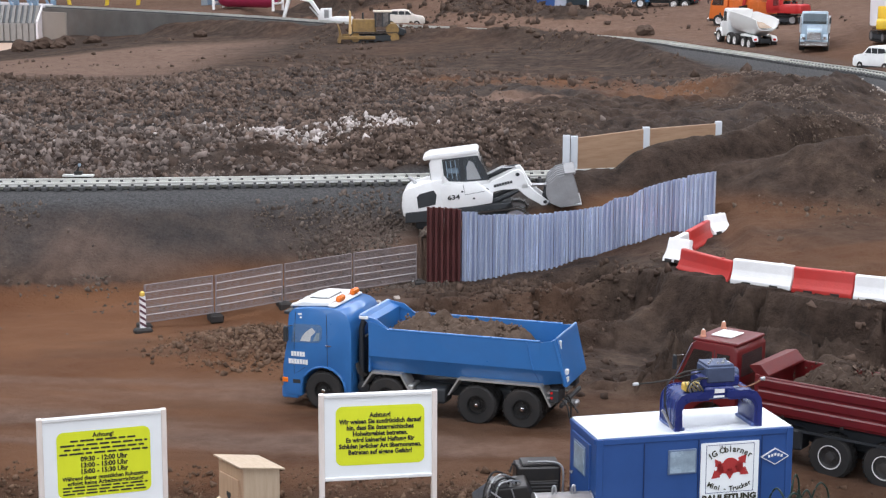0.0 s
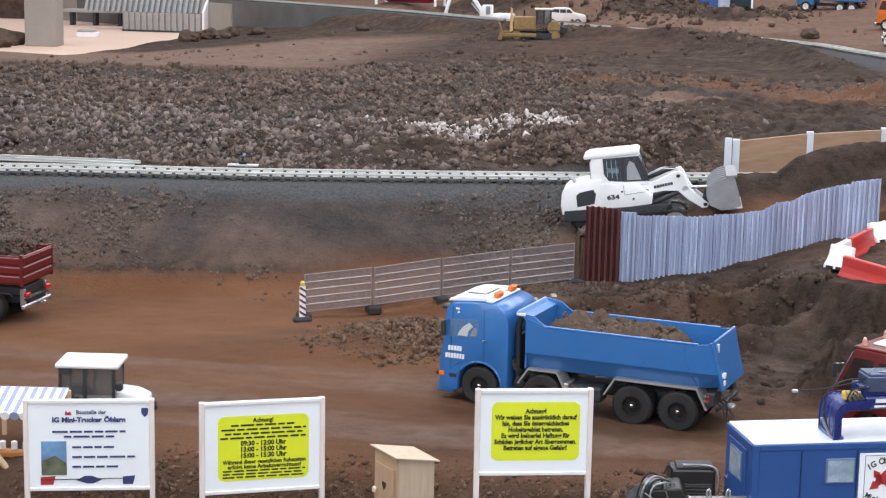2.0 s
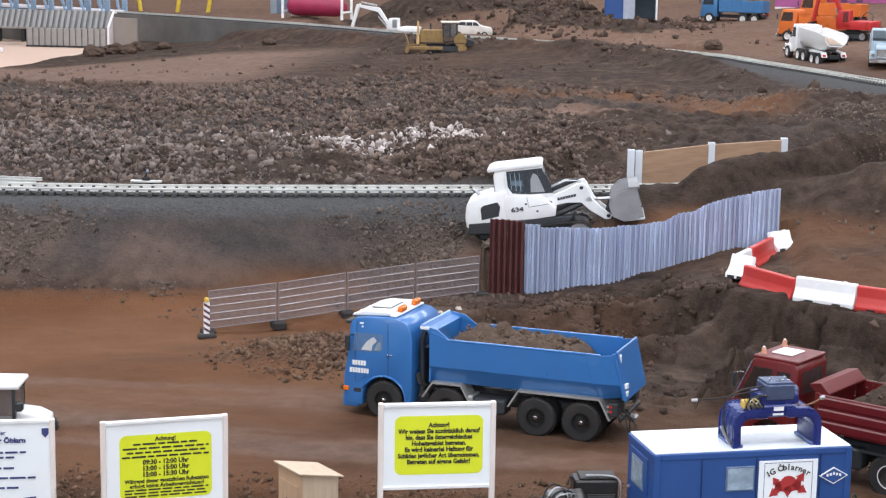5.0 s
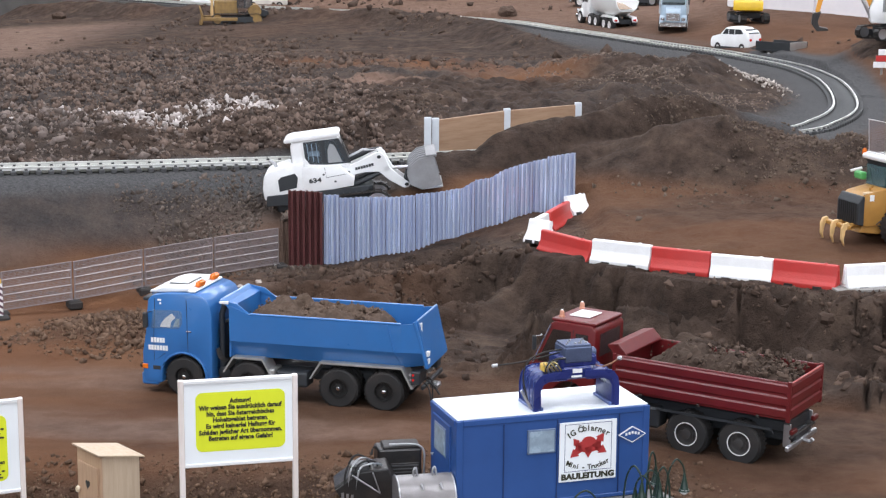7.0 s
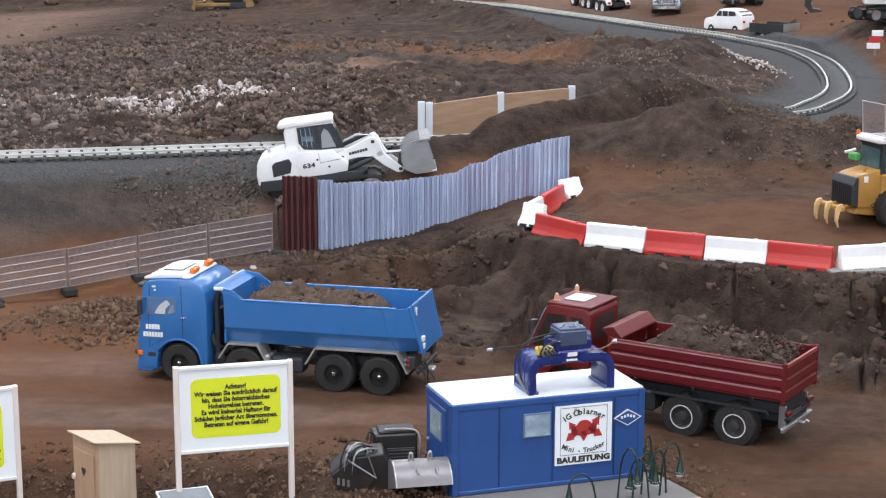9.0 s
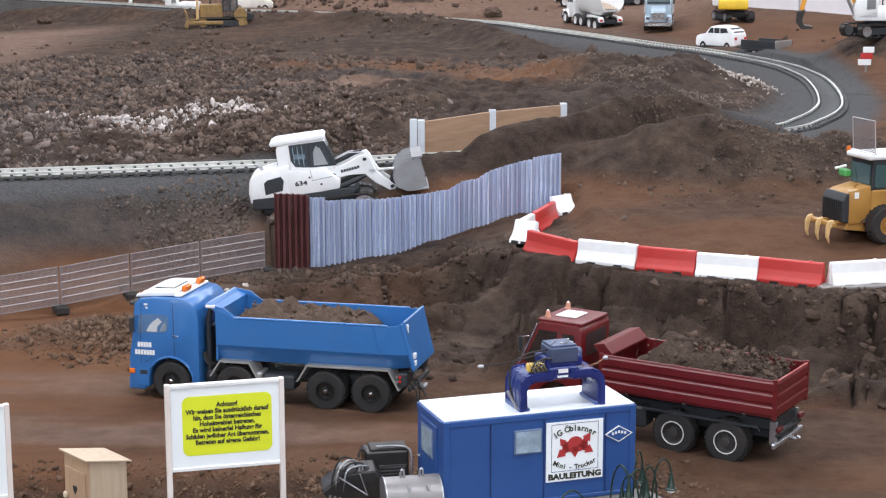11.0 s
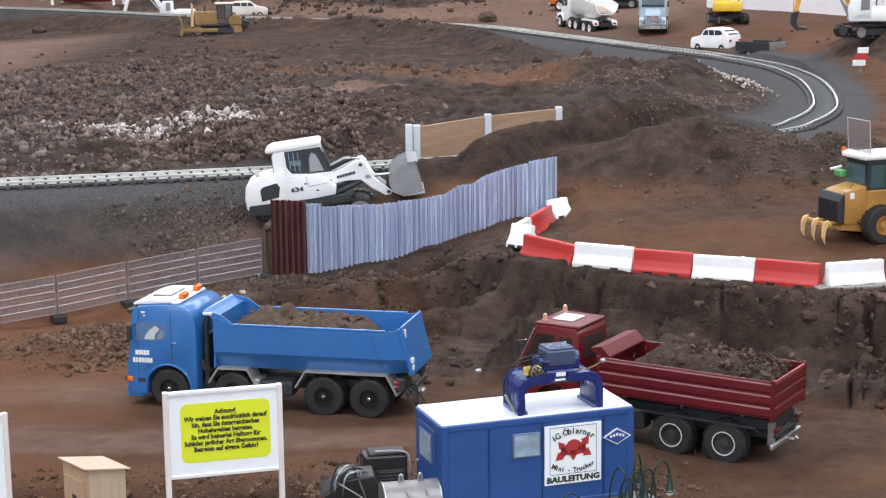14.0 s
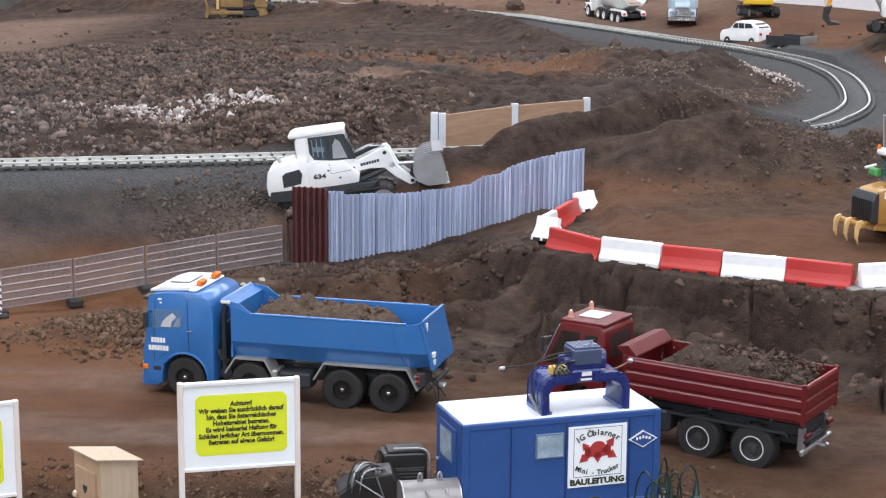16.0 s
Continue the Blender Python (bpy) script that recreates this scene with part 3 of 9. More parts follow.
def sheet_mesh(name, X, Y, Z, masks):
    rows, cols = X.shape
    me = bpy.data.meshes.new(name)
    idx = np.arange(rows * cols).reshape(rows, cols)
    quads = np.stack([idx[:-1, :-1], idx[:-1, 1:], idx[1:, 1:], idx[1:, :-1]], -1).reshape(-1, 4)
    me.vertices.add(rows * cols)
    me.vertices.foreach_set("co", np.stack([X, Y, Z], -1).ravel())
    me.loops.add(quads.size)
    me.loops.foreach_set("vertex_index", quads.ravel())
    me.polygons.add(len(quads))
    me.polygons.foreach_set("loop_start", np.arange(0, quads.size, 4))
    me.polygons.foreach_set("use_smooth", [True] * len(quads))
    me.update()
    for key, val in masks.items():
        at = me.attributes.new(key, "FLOAT", "POINT")
        at.data.foreach_set("value", val.ravel().astype(np.float32))
    return me


def build_ground():
    ys = [-5.9, -3.0, 0.0, 1.2, 1.9]
    while ys[-1] < 19.0:
        ys.append(ys[-1] + max(0.008, (0.0022 if 3.2 < ys[-1] < 8.6 else 0.0032) * ys[-1]))
    ys += [20.5, 22.4]
    ys = np.array(ys)
    u = np.linspace(-1, 1, 470)
    u = np.concatenate([[-1.0], u, [1.0]])
    half = np.where(ys > 1, 0.30 * np.maximum(ys, 1.5) + 0.28, 0.8)
    mid = -0.075 * np.maximum(ys, 0)
    X = mid[:, None] + half[:, None] * u[None, :]
    X[:, 0], X[:, -1] = -11.9, 11.9
    Y = np.repeat(ys[:, None], X.shape[1], 1)
    Z, gravel, red, sand = land(X, Y)
    me = sheet_mesh("ground", X, Y, Z, {"gravel": gravel, "red": red, "sand": sand})
    me.materials.append(SOIL)
    return tagged(new("ground", me), "brown soil model building site with road and embankments", "ground", kind="structure")


build_ground()


# ---- hall ----
def hall_box(name, x0, x1, y0, y1, z0, z1, mat, label, cat):
    return tagged(part(name, box(x0, x1, y0, y1, z0, z1), mat), label, cat, kind="structure")


hall_box("wall_north", -12.2, 12.2, 22.3, 22.5, -0.3, HALL_H, material("backdrop_brown", (0.10, 0.07, 0.055), 0.9, spread=0.3, scale=1.5), "dark brown end wall of the exhibition hall", "wall")
hall_box("wall_south", -12.2, 12.2, -6.2, -6.0, -0.3, HALL_H, PLASTER, "plain plastered hall wall", "wall")
hall_box("wall_west", -12.2, -12.0, -6.0, 22.3, -0.3, HALL_H, PLASTER, "plain plastered hall wall", "wall")
hall_box("wall_east", 12.0, 12.2, -6.0, 22.3, -0.3, HALL_H, PLASTER, "plain plastered hall wall", "wall")
hall_box("ceiling", -12.2, 12.2, -6.2, 22.5, HALL_H, HALL_H + 0.2, PLASTER, "plain hall ceiling with long rooflights", "ceiling")

# ---- railway ----
def strip_along(line, offset, profile, z):
    """Sweeps a small upright profile of (across, height) along a line at a sideways offset."""
    bm = bmesh.new()
    rings = []
    for i, p in enumerate(line):
        d = (line[min(i + 1, len(line) - 1)] - line[max(i - 1, 0)]).normalized()
        side = Vector((-d.y, d.x, 0))
        rings.append([bm.verts.new(p + side * (offset + a) + Vector((0, 0, z + h))) for a, h in profile])
    n = len(profile)
    for r0, r1 in zip(rings, rings[1:]):
        for k in range(n):
            bm.faces.new((r0[k], r0[(k + 1) % n], r1[(k + 1) % n], r1[k]))
    bm.faces.new(rings[0][::-1])
    bm.faces.new(rings[-1])
    bmesh.ops.recalc_face_normals(bm, faces=bm.faces)
    return bm


def build_railway():
    rail_profile = [(-0.005, 0), (0.005, 0), (0.005, 0.0012), (0.0015, 0.002), (0.0015, 0.006), (0.003, 0.0066), (0.003, 0.0095), (-0.003, 0.0095), (-0.003, 0.0066),
                    (-0.0015, 0.006), (-0.0015, 0.002), (-0.005, 0.0012)]
    track = thing("railway_track", pose(0, 0, 0), "narrow gauge garden railway track on a gravel embankment", "railway", kind="structure")
    for off in (-0.044, 0.044):
        part("rail", strip_along(TRACK_LINE, off, rail_profile, TRACK_Z), RAIL, track, "pale worn metal rail")
    for keep in (lambda p: p.y < 5.5, lambda p: 8.9 < p.y < 12.2):
        part("infill", strip_along([p for p in TRACK_LINE if keep(p)], 0.0, [(-0.035, -0.010), (0.035, -0.010), (0.035, 0.0008), (-0.035, 0.0008)], TRACK_Z), INFILL, track, "dusty pale infill between the rails")
    me = bpy.data.meshes.new("sleeper")
    bm = bmesh.new()
    add_box(bm, -0.008, 0.008, -0.066, 0.066, -0.013, 0.0, 0.002)
    for a in (-0.050, -0.036, 0.036, 0.050):
        add_box(bm, -0.004, 0.004, a - 0.0035, a + 0.0035, -0.002, 0.0050)
    bm.to_mesh(me)
    bm.free()
    me.materials.append(SLEEPER)
    rest = bmesh.new()
    # even steps along the line
    places, carry = [], 0.0
    for a, b in zip(TRACK_LINE, TRACK_LINE[1:]):
        ln = (b - a).length
        s = carry
        while s < ln:
            places.append((a + (b - a) * (s / ln), math.atan2(b.y - a.y, b.x - a.x)))
            s += 0.034
        carry = s - ln
    count = 0
    for p, ang in places:
        m = pose(p.x, p.y, TRACK_Z, 0, 0, math.degrees(ang))
        if count < 300 and p.x > -2.5 and p.y < 9.8:
            ob = new("sleeper", me)
            ob.parent = track
            ob.matrix_local = m
            count += 1
        else:
            add_box(rest, -0.008, 0.008, -0.066, 0.066, -0.013, 0.0, 0, m)
    tagged(part("far_sleepers", rest, SLEEPER, track), kind="stuff")
    # a siding at the west end
    line = spline([(-7.0, 4.60), (-2.6, 4.855), (-2.19, 4.885), (-1.96, 4.890), (-1.76, 4.888)], 0.1)
    siding = thing("siding_rail", pose(0, 0, 0), "pale metal siding rails joining the main track", "railway", kind="structure")
    for off in (0.0, 0.05):
        part("rail", strip_along(line, off, rail_profile, TRACK_Z - 0.001), RAIL, siding)


build_railway()


def build_point_lever():
    t = thing("point_lever", pose(-1.46, 4.985, land_z(-1.46, 4.985) + 0.004, 0, 0, 5), "small black point lever on a pale plate beside the track", "point lever")
    part("plate", box(-0.045, 0.045, -0.012, 0.012, 0.0, 0.006, 0.001), RAIL, t, "pale metal base plate")
    part("motor_box", box(-0.012, 0.012, -0.007, 0.007, 0.006, 0.016, 0.002), BLACK, t)
    part("lever", tube([(-0.004, 0, 0.014), (0.004, 0, 0.034)], [0.004, 0.0025], 8), BLACK, t)
    part("knob", lathe([(-0.005, 0.001), (-0.004, 0.0045), (0.004, 0.0045), (0.005, 0.001)], (0.004, 0, 0.034), "y", 10), FROST, t)


build_point_lever()


def build_track_wall():
    """Low concrete strip that carries the far side of the line."""
    line = [p for p in TRACK_LINE if p.y > 12.5 and p.x < -1.7]
    prof = [(0.0, -0.45), (0.02, -0.45), (0.02, -0.006), (0.0, -0.006)]
    tagged(part("trim", strip_along(line, 0.125, prof, TRACK_Z), WALL_GREY), "grey concrete strip wall carrying the far track", "retaining wall", kind="structure")


build_track_wall()


# ---- sheet pile wall ----
def corrugated(x0, x1, top0, top1, bottom, pitch, depth, thick=0.004):
    """One upright sheet with a folded profile, following the wall's line."""
    bm = bmesh.new()
    xs = []
    n = max(1, round((x1 - x0) / pitch))
    p = (x1 - x0) / n
    for i in range(n):
        xs += [(x0 + p * (i + a), b) for a, b in ((0.0, 0), (0.42, 0), (0.5, 1), (0.92, 1))]
    xs.append((x1, 0))
    front, back = [], []
    for x, b in xs:
        y = float(wall_y(x)) - depth * b
        top = top0 + (top1 - top0) * (x - x0) / (x1 - x0)
        front.append((bm.verts.new((x, y, bottom)), bm.verts.new((x, y, top))))
        back.append((bm.verts.new((x, y + thick, bottom)), bm.verts.new((x, y + thick, top))))
    for f0, f1, b0, b1 in zip(front, front[1:], back, back[1:]):
        bm.faces.new((f0[0], f1[0], f1[1], f0[1]))
        bm.faces.new((b1[0], b0[0], b0[1], b1[1]))
        bm.faces.new((f0[1], f1[1], b1[1], b0[1]))
        bm.faces.new((f0[0], b0[0], b1[0], f1[0]))
    for f, b in ((front[0], back[0]), (front[-1], back[-1])):
        bm.faces.new((f[0], f[1], b[1], b[0]))
    bmesh.ops.recalc_face_normals(bm, faces=bm.faces)
    return bm


def build_sheet_wall():
    wall = thing("sheet_pile_wall", pose(0, 0, 0), "corrugated galvanised sheet pile wall holding back the soil ramp", "retaining wall")
    brown = thing("brown_sheet_wall", pose(0, 0, 0), "dark brown corrugated sheet panels at the wall's end", "retaining wall")
    part("sheet", corrugated(-0.405, -0.362, 0.254, 0.250, -0.03, 0.0145, 0.012), BROWN_TIN, brown)
    part("sheet", corrugated(-0.361, -0.318, 0.250, 0.242, -0.03, 0.0145, 0.012), BROWN_TIN, brown)
    rnd = random.Random(4)
    x = -0.316
    tops = ((-0.316, 0.237), (-0.277, 0.234), (-0.275, 0.226), (-0.183, 0.221), (-0.095, 0.2175), (-0.015, 0.220), (0.047, 0.2285), (0.048, 0.246), (0.154, 0.2565), (0.156, 0.2735), (0.204, 0.288), (0.221, 0.294), (0.364, 0.314))
    tx, tz = [a for a, b in tops], [b for a, b in tops]
    while x < 0.362:
        x1 = min(0.364, x + 0.0400)
        a, b = float(np.interp(x + 0.001, tx, tz)), float(np.interp(x1 - 0.001, tx, tz))
        j = rnd.uniform(-0.003, 0.003)
        part("sheet", corrugated(x, x1 - 0.0008, a + j, b + j, -0.03, 0.0134, 0.010), TIN, wall)
        x = x1


build_sheet_wall()


# ---- building-site fence of wire mesh ----
FENCE = [(-1.064, 4.158, 0.003), (-0.897, 4.201, 0.0215), (-0.7355, 4.265, 0.041), (-0.5796, 4.393, 0.0475), (-0.426, 4.530, 0.049)]


BRIGHT_WIRE = material("bright_wire", (0.50, 0.46, 0.46), 0.4, 0.2)


def build_mesh_fence():
    fence = thing("mesh_fence", pose(0, 0, 0), "grey wire mesh site fence on black foot blocks", "fence")
    for a, b in zip(FENCE, FENCE[1:]):
        a, b = Vector(a), Vector(b)
        d = b - a
        ln, rise = d.length - 0.009, d.z
        h0, h1 = 0.012, 0.105

        def zz(x):
            return rise * x / ln
        bm = bmesh.new()
        for x in (0.0, ln):
            add_tube(bm, [(x, 0, zz(x) - 0.008), (x, 0, zz(x) + h1 + 0.001)], 0.0022, 8)
        for h in (h0, h1):
            add_tube(bm, [(0, 0, h), (ln, 0, rise + h)], 0.0017, 6)
        panel = part("fence_panel", bm, MESH_GREY, fence)
        panel.matrix_local = pose(a.x, a.y, a.z, 0, 0, math.degrees(math.atan2(d.y, d.x)))
        bm = bmesh.new()
        n = 58
        for k in range(1, n):
            x = ln * k / n
            add_tube(bm, [(x, 0, zz(x) + h0), (x, 0, zz(x) + h1)], 0.00085, 4)
        for k in range(1, 24):
            h = h0 + (h1 - h0) * k / 24
            add_tube(bm, [(0, 0.0008, h), (ln, 0.0008, rise + h)], 0.0005, 4)
        tagged(part("mesh_infill", bm, MESH_GREY, panel), kind="stuff")
        for k in range(1, 5):
            h = h0 + (h1 - h0) * k / 5
            part("cross_wire", tube([(0, -0.0012, h), (ln, -0.0012, rise + h)], 0.0013, 5), BRIGHT_WIRE, panel)
    for k, (x, y, z) in enumerate(FENCE):
        foot = part("foot_block", box(-0.017, 0.017, -0.026, 0.020, -0.010, 0.011, 0.004), BLACK, fence, "black rubber foot block")
        foot.matrix_local = pose(x - 0.003, y, z, 0, 0, 24)
        part("clamp", box(-0.004, 0.006, -0.005, 0.005, 0.006, 0.012, 0.001), DARK, foot)
    part("cap", box(-0.016, 0.004, -0.011, 0.007, 0.006, 0.011, 0.002), WHITE_PLASTIC, foot, "pale cap")


build_mesh_fence()


STRIPE_DARK = material("stripe_dark", (0.10, 0.035, 0.055), 0.5, spread=0.15)
LAMP_YELLOW = material("lamp_yellow", (0.75, 0.50, 0.10), 0.25)


def build_beacon_post():
    b = thing("delineator_post", pose(-1.050, 4.078, land_z(-1.050, 4.078), 0, 0, 25), "red and white striped delineator post on a black foot", "post")
    part("foot", box(-0.022, 0.022, -0.014, 0.014, -0.004, 0.010, 0.004), BLACK, b)
    part("board", box(-0.0075, 0.0075, -0.002, 0.002, 0.010, 0.088, 0.001), WHITE_PLASTIC, b)
    for k in range(5):
        z = 0.0125 + k * 0.0150
        part("stripe", prism([(-0.0076, z + 0.009), (-0.0076, z + 0.0155), (0.0076, z + 0.0050), (0.0076, z - 0.0015)], -0.0026, -0.0021, "y"), STRIPE_DARK, b)
    part("lamp", lathe([(0.088, 0.003), (0.090, 0.006), (0.097, 0.006), (0.100, 0.003)], (0, 0, 0), "z", 12), LAMP_YELLOW, b, "pale yellow warning lamp")


build_beacon_post()


# ---- red and white water barriers ----
def build_barrier(a, b, mat, word, tilt=0.0, z=None, size=1.0):
    a, b = Vector((*a, 0)), Vector((*b, 0))
    d = b - a
    ln, ang = d.length, math.degrees(math.atan2(d.y, d.x))
    mid = (a + b) / 2
    base = min(land_z(a.x, a.y), land_z(b.x, b.y), land_z(mid.x, mid.y)) - 0.001 if z is None else z
    t = thing("traffic_barrier", pose(mid.x, mid.y, base, tilt, 0, ang), f"{word} plastic water-filled barrier standing on the soil edge", "barrier", "barrier line")
    h, w = 0.056 * size, 0.021
    prof = [(-w, 0), (-w, 0.010), (-w * 0.72, 0.018), (-w * 0.45, 0.032), (-w * 0.36, h - 0.003), (-w * 0.26, h), (w * 0.26, h), (w * 0.36, h - 0.003), (w * 0.45, 0.032), (w * 0.72, 0.018), (w, 0.010), (w, 0)]
    bm = bmesh.new()
    half = ln / 2 - 0.0012
    add_prism(bm, prof, -half, half, "x", 0.0012)
    part("body", bm, mat, t, smooth=True)
    for x in (-0.45, 0.45):
        part("fork_slot", box(x * half - 0.011, x * half + 0.011, -w - 0.0006, w + 0.0006, -0.001, 0.0075, 0.001), DARK, t)
    part("filler_cap", lathe([(h - 0.002, 0.004), (h + 0.002, 0.004)], (half * 0.6, 0, 0), "z", 10), mat, t)
    for x in (-half, half):
        part("coupling_lug", box(x - 0.002, x + 0.002, -0.004, 0.004, 0.012, h * 0.8, 0.001), mat, t)


LINE = [(0.245, 4.280), (0.355, 4.118), (0.487, 4.040), (0.615, 3.974), (0.748, 3.915), (0.879, 3.840)]
for i, (a, b) in enumerate(zip(LINE, LINE[1:])):
    build_barrier(a, b, WHITE_PLASTIC if i % 2 else RED_PLASTIC, "white" if i % 2 else "red")
build_barrier((0.889, 3.832), (1.024, 3.868), WHITE_PLASTIC, "white")
build_barrier((1.032, 3.860), (1.165, 3.815), RED_PLASTIC, "red")
build_barrier((0.262, 4.335), (0.210, 4.375), WHITE_PLASTIC, "white leaning", 14, land_z(0.235, 4.36) + 0.004, 1.1)
build_barrier((0.228, 4.41), (0.266, 4.51), WHITE_PLASTIC, "white")
build_barrier((0.270, 4.53), (0.334, 4.71), RED_PLASTIC, "red")
build_barrier((0.338, 4.715), (0.392, 4.765), WHITE_PLASTIC, "white tilted", -16)


def build_edge_board():
    b = tagged(part("edge_board", box(0.0, 0.34, -0.030, 0.030, -0.006, 0.0, 0.001), GREY), "grey weathered board under the end barriers", "board")
    b.matrix_world = pose(0.862, 3.822, land_z(0.95, 3.84) + 0.004, 0, 0, 9)


build_edge_board()


# ---- timber retaining wall beside the line ----
def build_timber_wall():
    w = thing("timber_wall", pose(0, 0, 0), "plywood retaining boards between steel posts", "retaining wall")
    posts = [(-0.0515, 5.335, 0.352), (-0.028, 5.35, 0.348), (0.194, 5.50, 0.362), (0.427, 5.65, 0.366)]
    for x, y, z in posts:
        bm = bmesh.new()
        wd = 0.011
        add_box(bm, x - wd, x + wd, y - 0.012, y - 0.008, 0.12, z, 0.001)
        add_box(bm, x - 0.0025, x + 0.0025, y - 0.008, y + 0.008, 0.12, z, 0.0)
        add_box(bm, x - wd, x + wd, y + 0.008, y + 0.012, 0.12, z, 0.001)
        part("steel_post", bm, POST_GREY, w, "pale galvanised beam post")
    for (x0, y0, z0), (x1, y1, z1) in zip(posts[1:], posts[2:]):
        d = Vector((x1 - x0, y1 - y0, 0))
        bm = bmesh.new()
        add_prism(bm, [(0.004, 0.10), (d.length - 0.004, 0.10), (d.length - 0.004, z1 - 0.006), (0.004, z0 - 0.006)], -0.005, 0.005, "y", 0.0008)
        ob = part("board", bm, PLY, w)
        ob.matrix_local = pose(x0, y0, 0, 0, 0, math.degrees(math.atan2(d.y, d.x)))


build_timber_wall()


# ---- signs ----
def text_part(words, size, mat, parent, m, align="CENTER", width=None, bold=0.0):
    cu = bpy.data.curves.new("lettering", "FONT")
    cu.body, cu.size, cu.align_x, cu.align_y = words, size, align, "CENTER"
    cu.extrude, cu.offset, cu.resolution_u = 0.0002, bold, 2
    tmp = new("lettering", cu)
    bpy.context.view_layer.update()
    me = bpy.data.meshes.new_from_object(tmp.evaluated_get(bpy.context.evaluated_depsgraph_get()))
    bpy.data.objects.remove(tmp)
    if width:
        xs = [v.co.x for v in me.vertices]
        k = width / (max(xs) - min(xs))
        for v in me.vertices:
            v.co.x *= k
    me.materials.clear()
    me.materials.append(mat)
    ob = new("lettering", me)
    ob.parent = parent
    ob.matrix_local = m
    return ob


UPRIGHT = pose(0, 0, 0, 90, 0, 0)


def rounded(x0, x1, z0, z1, r, n=6):
    return arc(x1 - r, z1 - r, r, 0, 90, n) + arc(x0 + r, z1 - r, r, 90, 180, n) + arc(x0 + r, z0 + r, r, 180, 270, n) + arc(x1 - r, z0 + r, r, 270, 360, n)


def build_sign(m, w, h, legs, label):
    s = thing("notice_board", m, label, "sign", "notice boards")
    part("panel", box(-w / 2, w / 2, -0.003, 0.003, 0, h, 0.001), PAPER, s)
    for x in (-w / 2 - 0.0025, w / 2 + 0.0025):
        part("post", box(x - 0.0045, x + 0.0045, -0.006, 0.006, -legs, h + 0.004, 0.001), POST_WHITE, s, "pale square timber post")
    for z in (0.0, h):
        part("rail", box(-w / 2 + 0.002, w / 2 - 0.002, -0.0055, 0.0055, z - 0.003, z + 0.003, 0.0008), WHITE, s)
    return s


def bars(s, x0, x1, z, h, mat, y, gaps, rnd):
    """A line of unreadable print as word-long bars."""
    x = x0
    while x < x1 - 0.004:
        ln = min(rnd.uniform(*gaps), x1 - x)
        part("print_bar", prism([(x, z - h / 2), (x + ln, z - h / 2), (x + ln, z + h / 2), (x, z + h / 2)], y, y - 0.0003, "y"), mat, s)
        x += ln + 0.0035


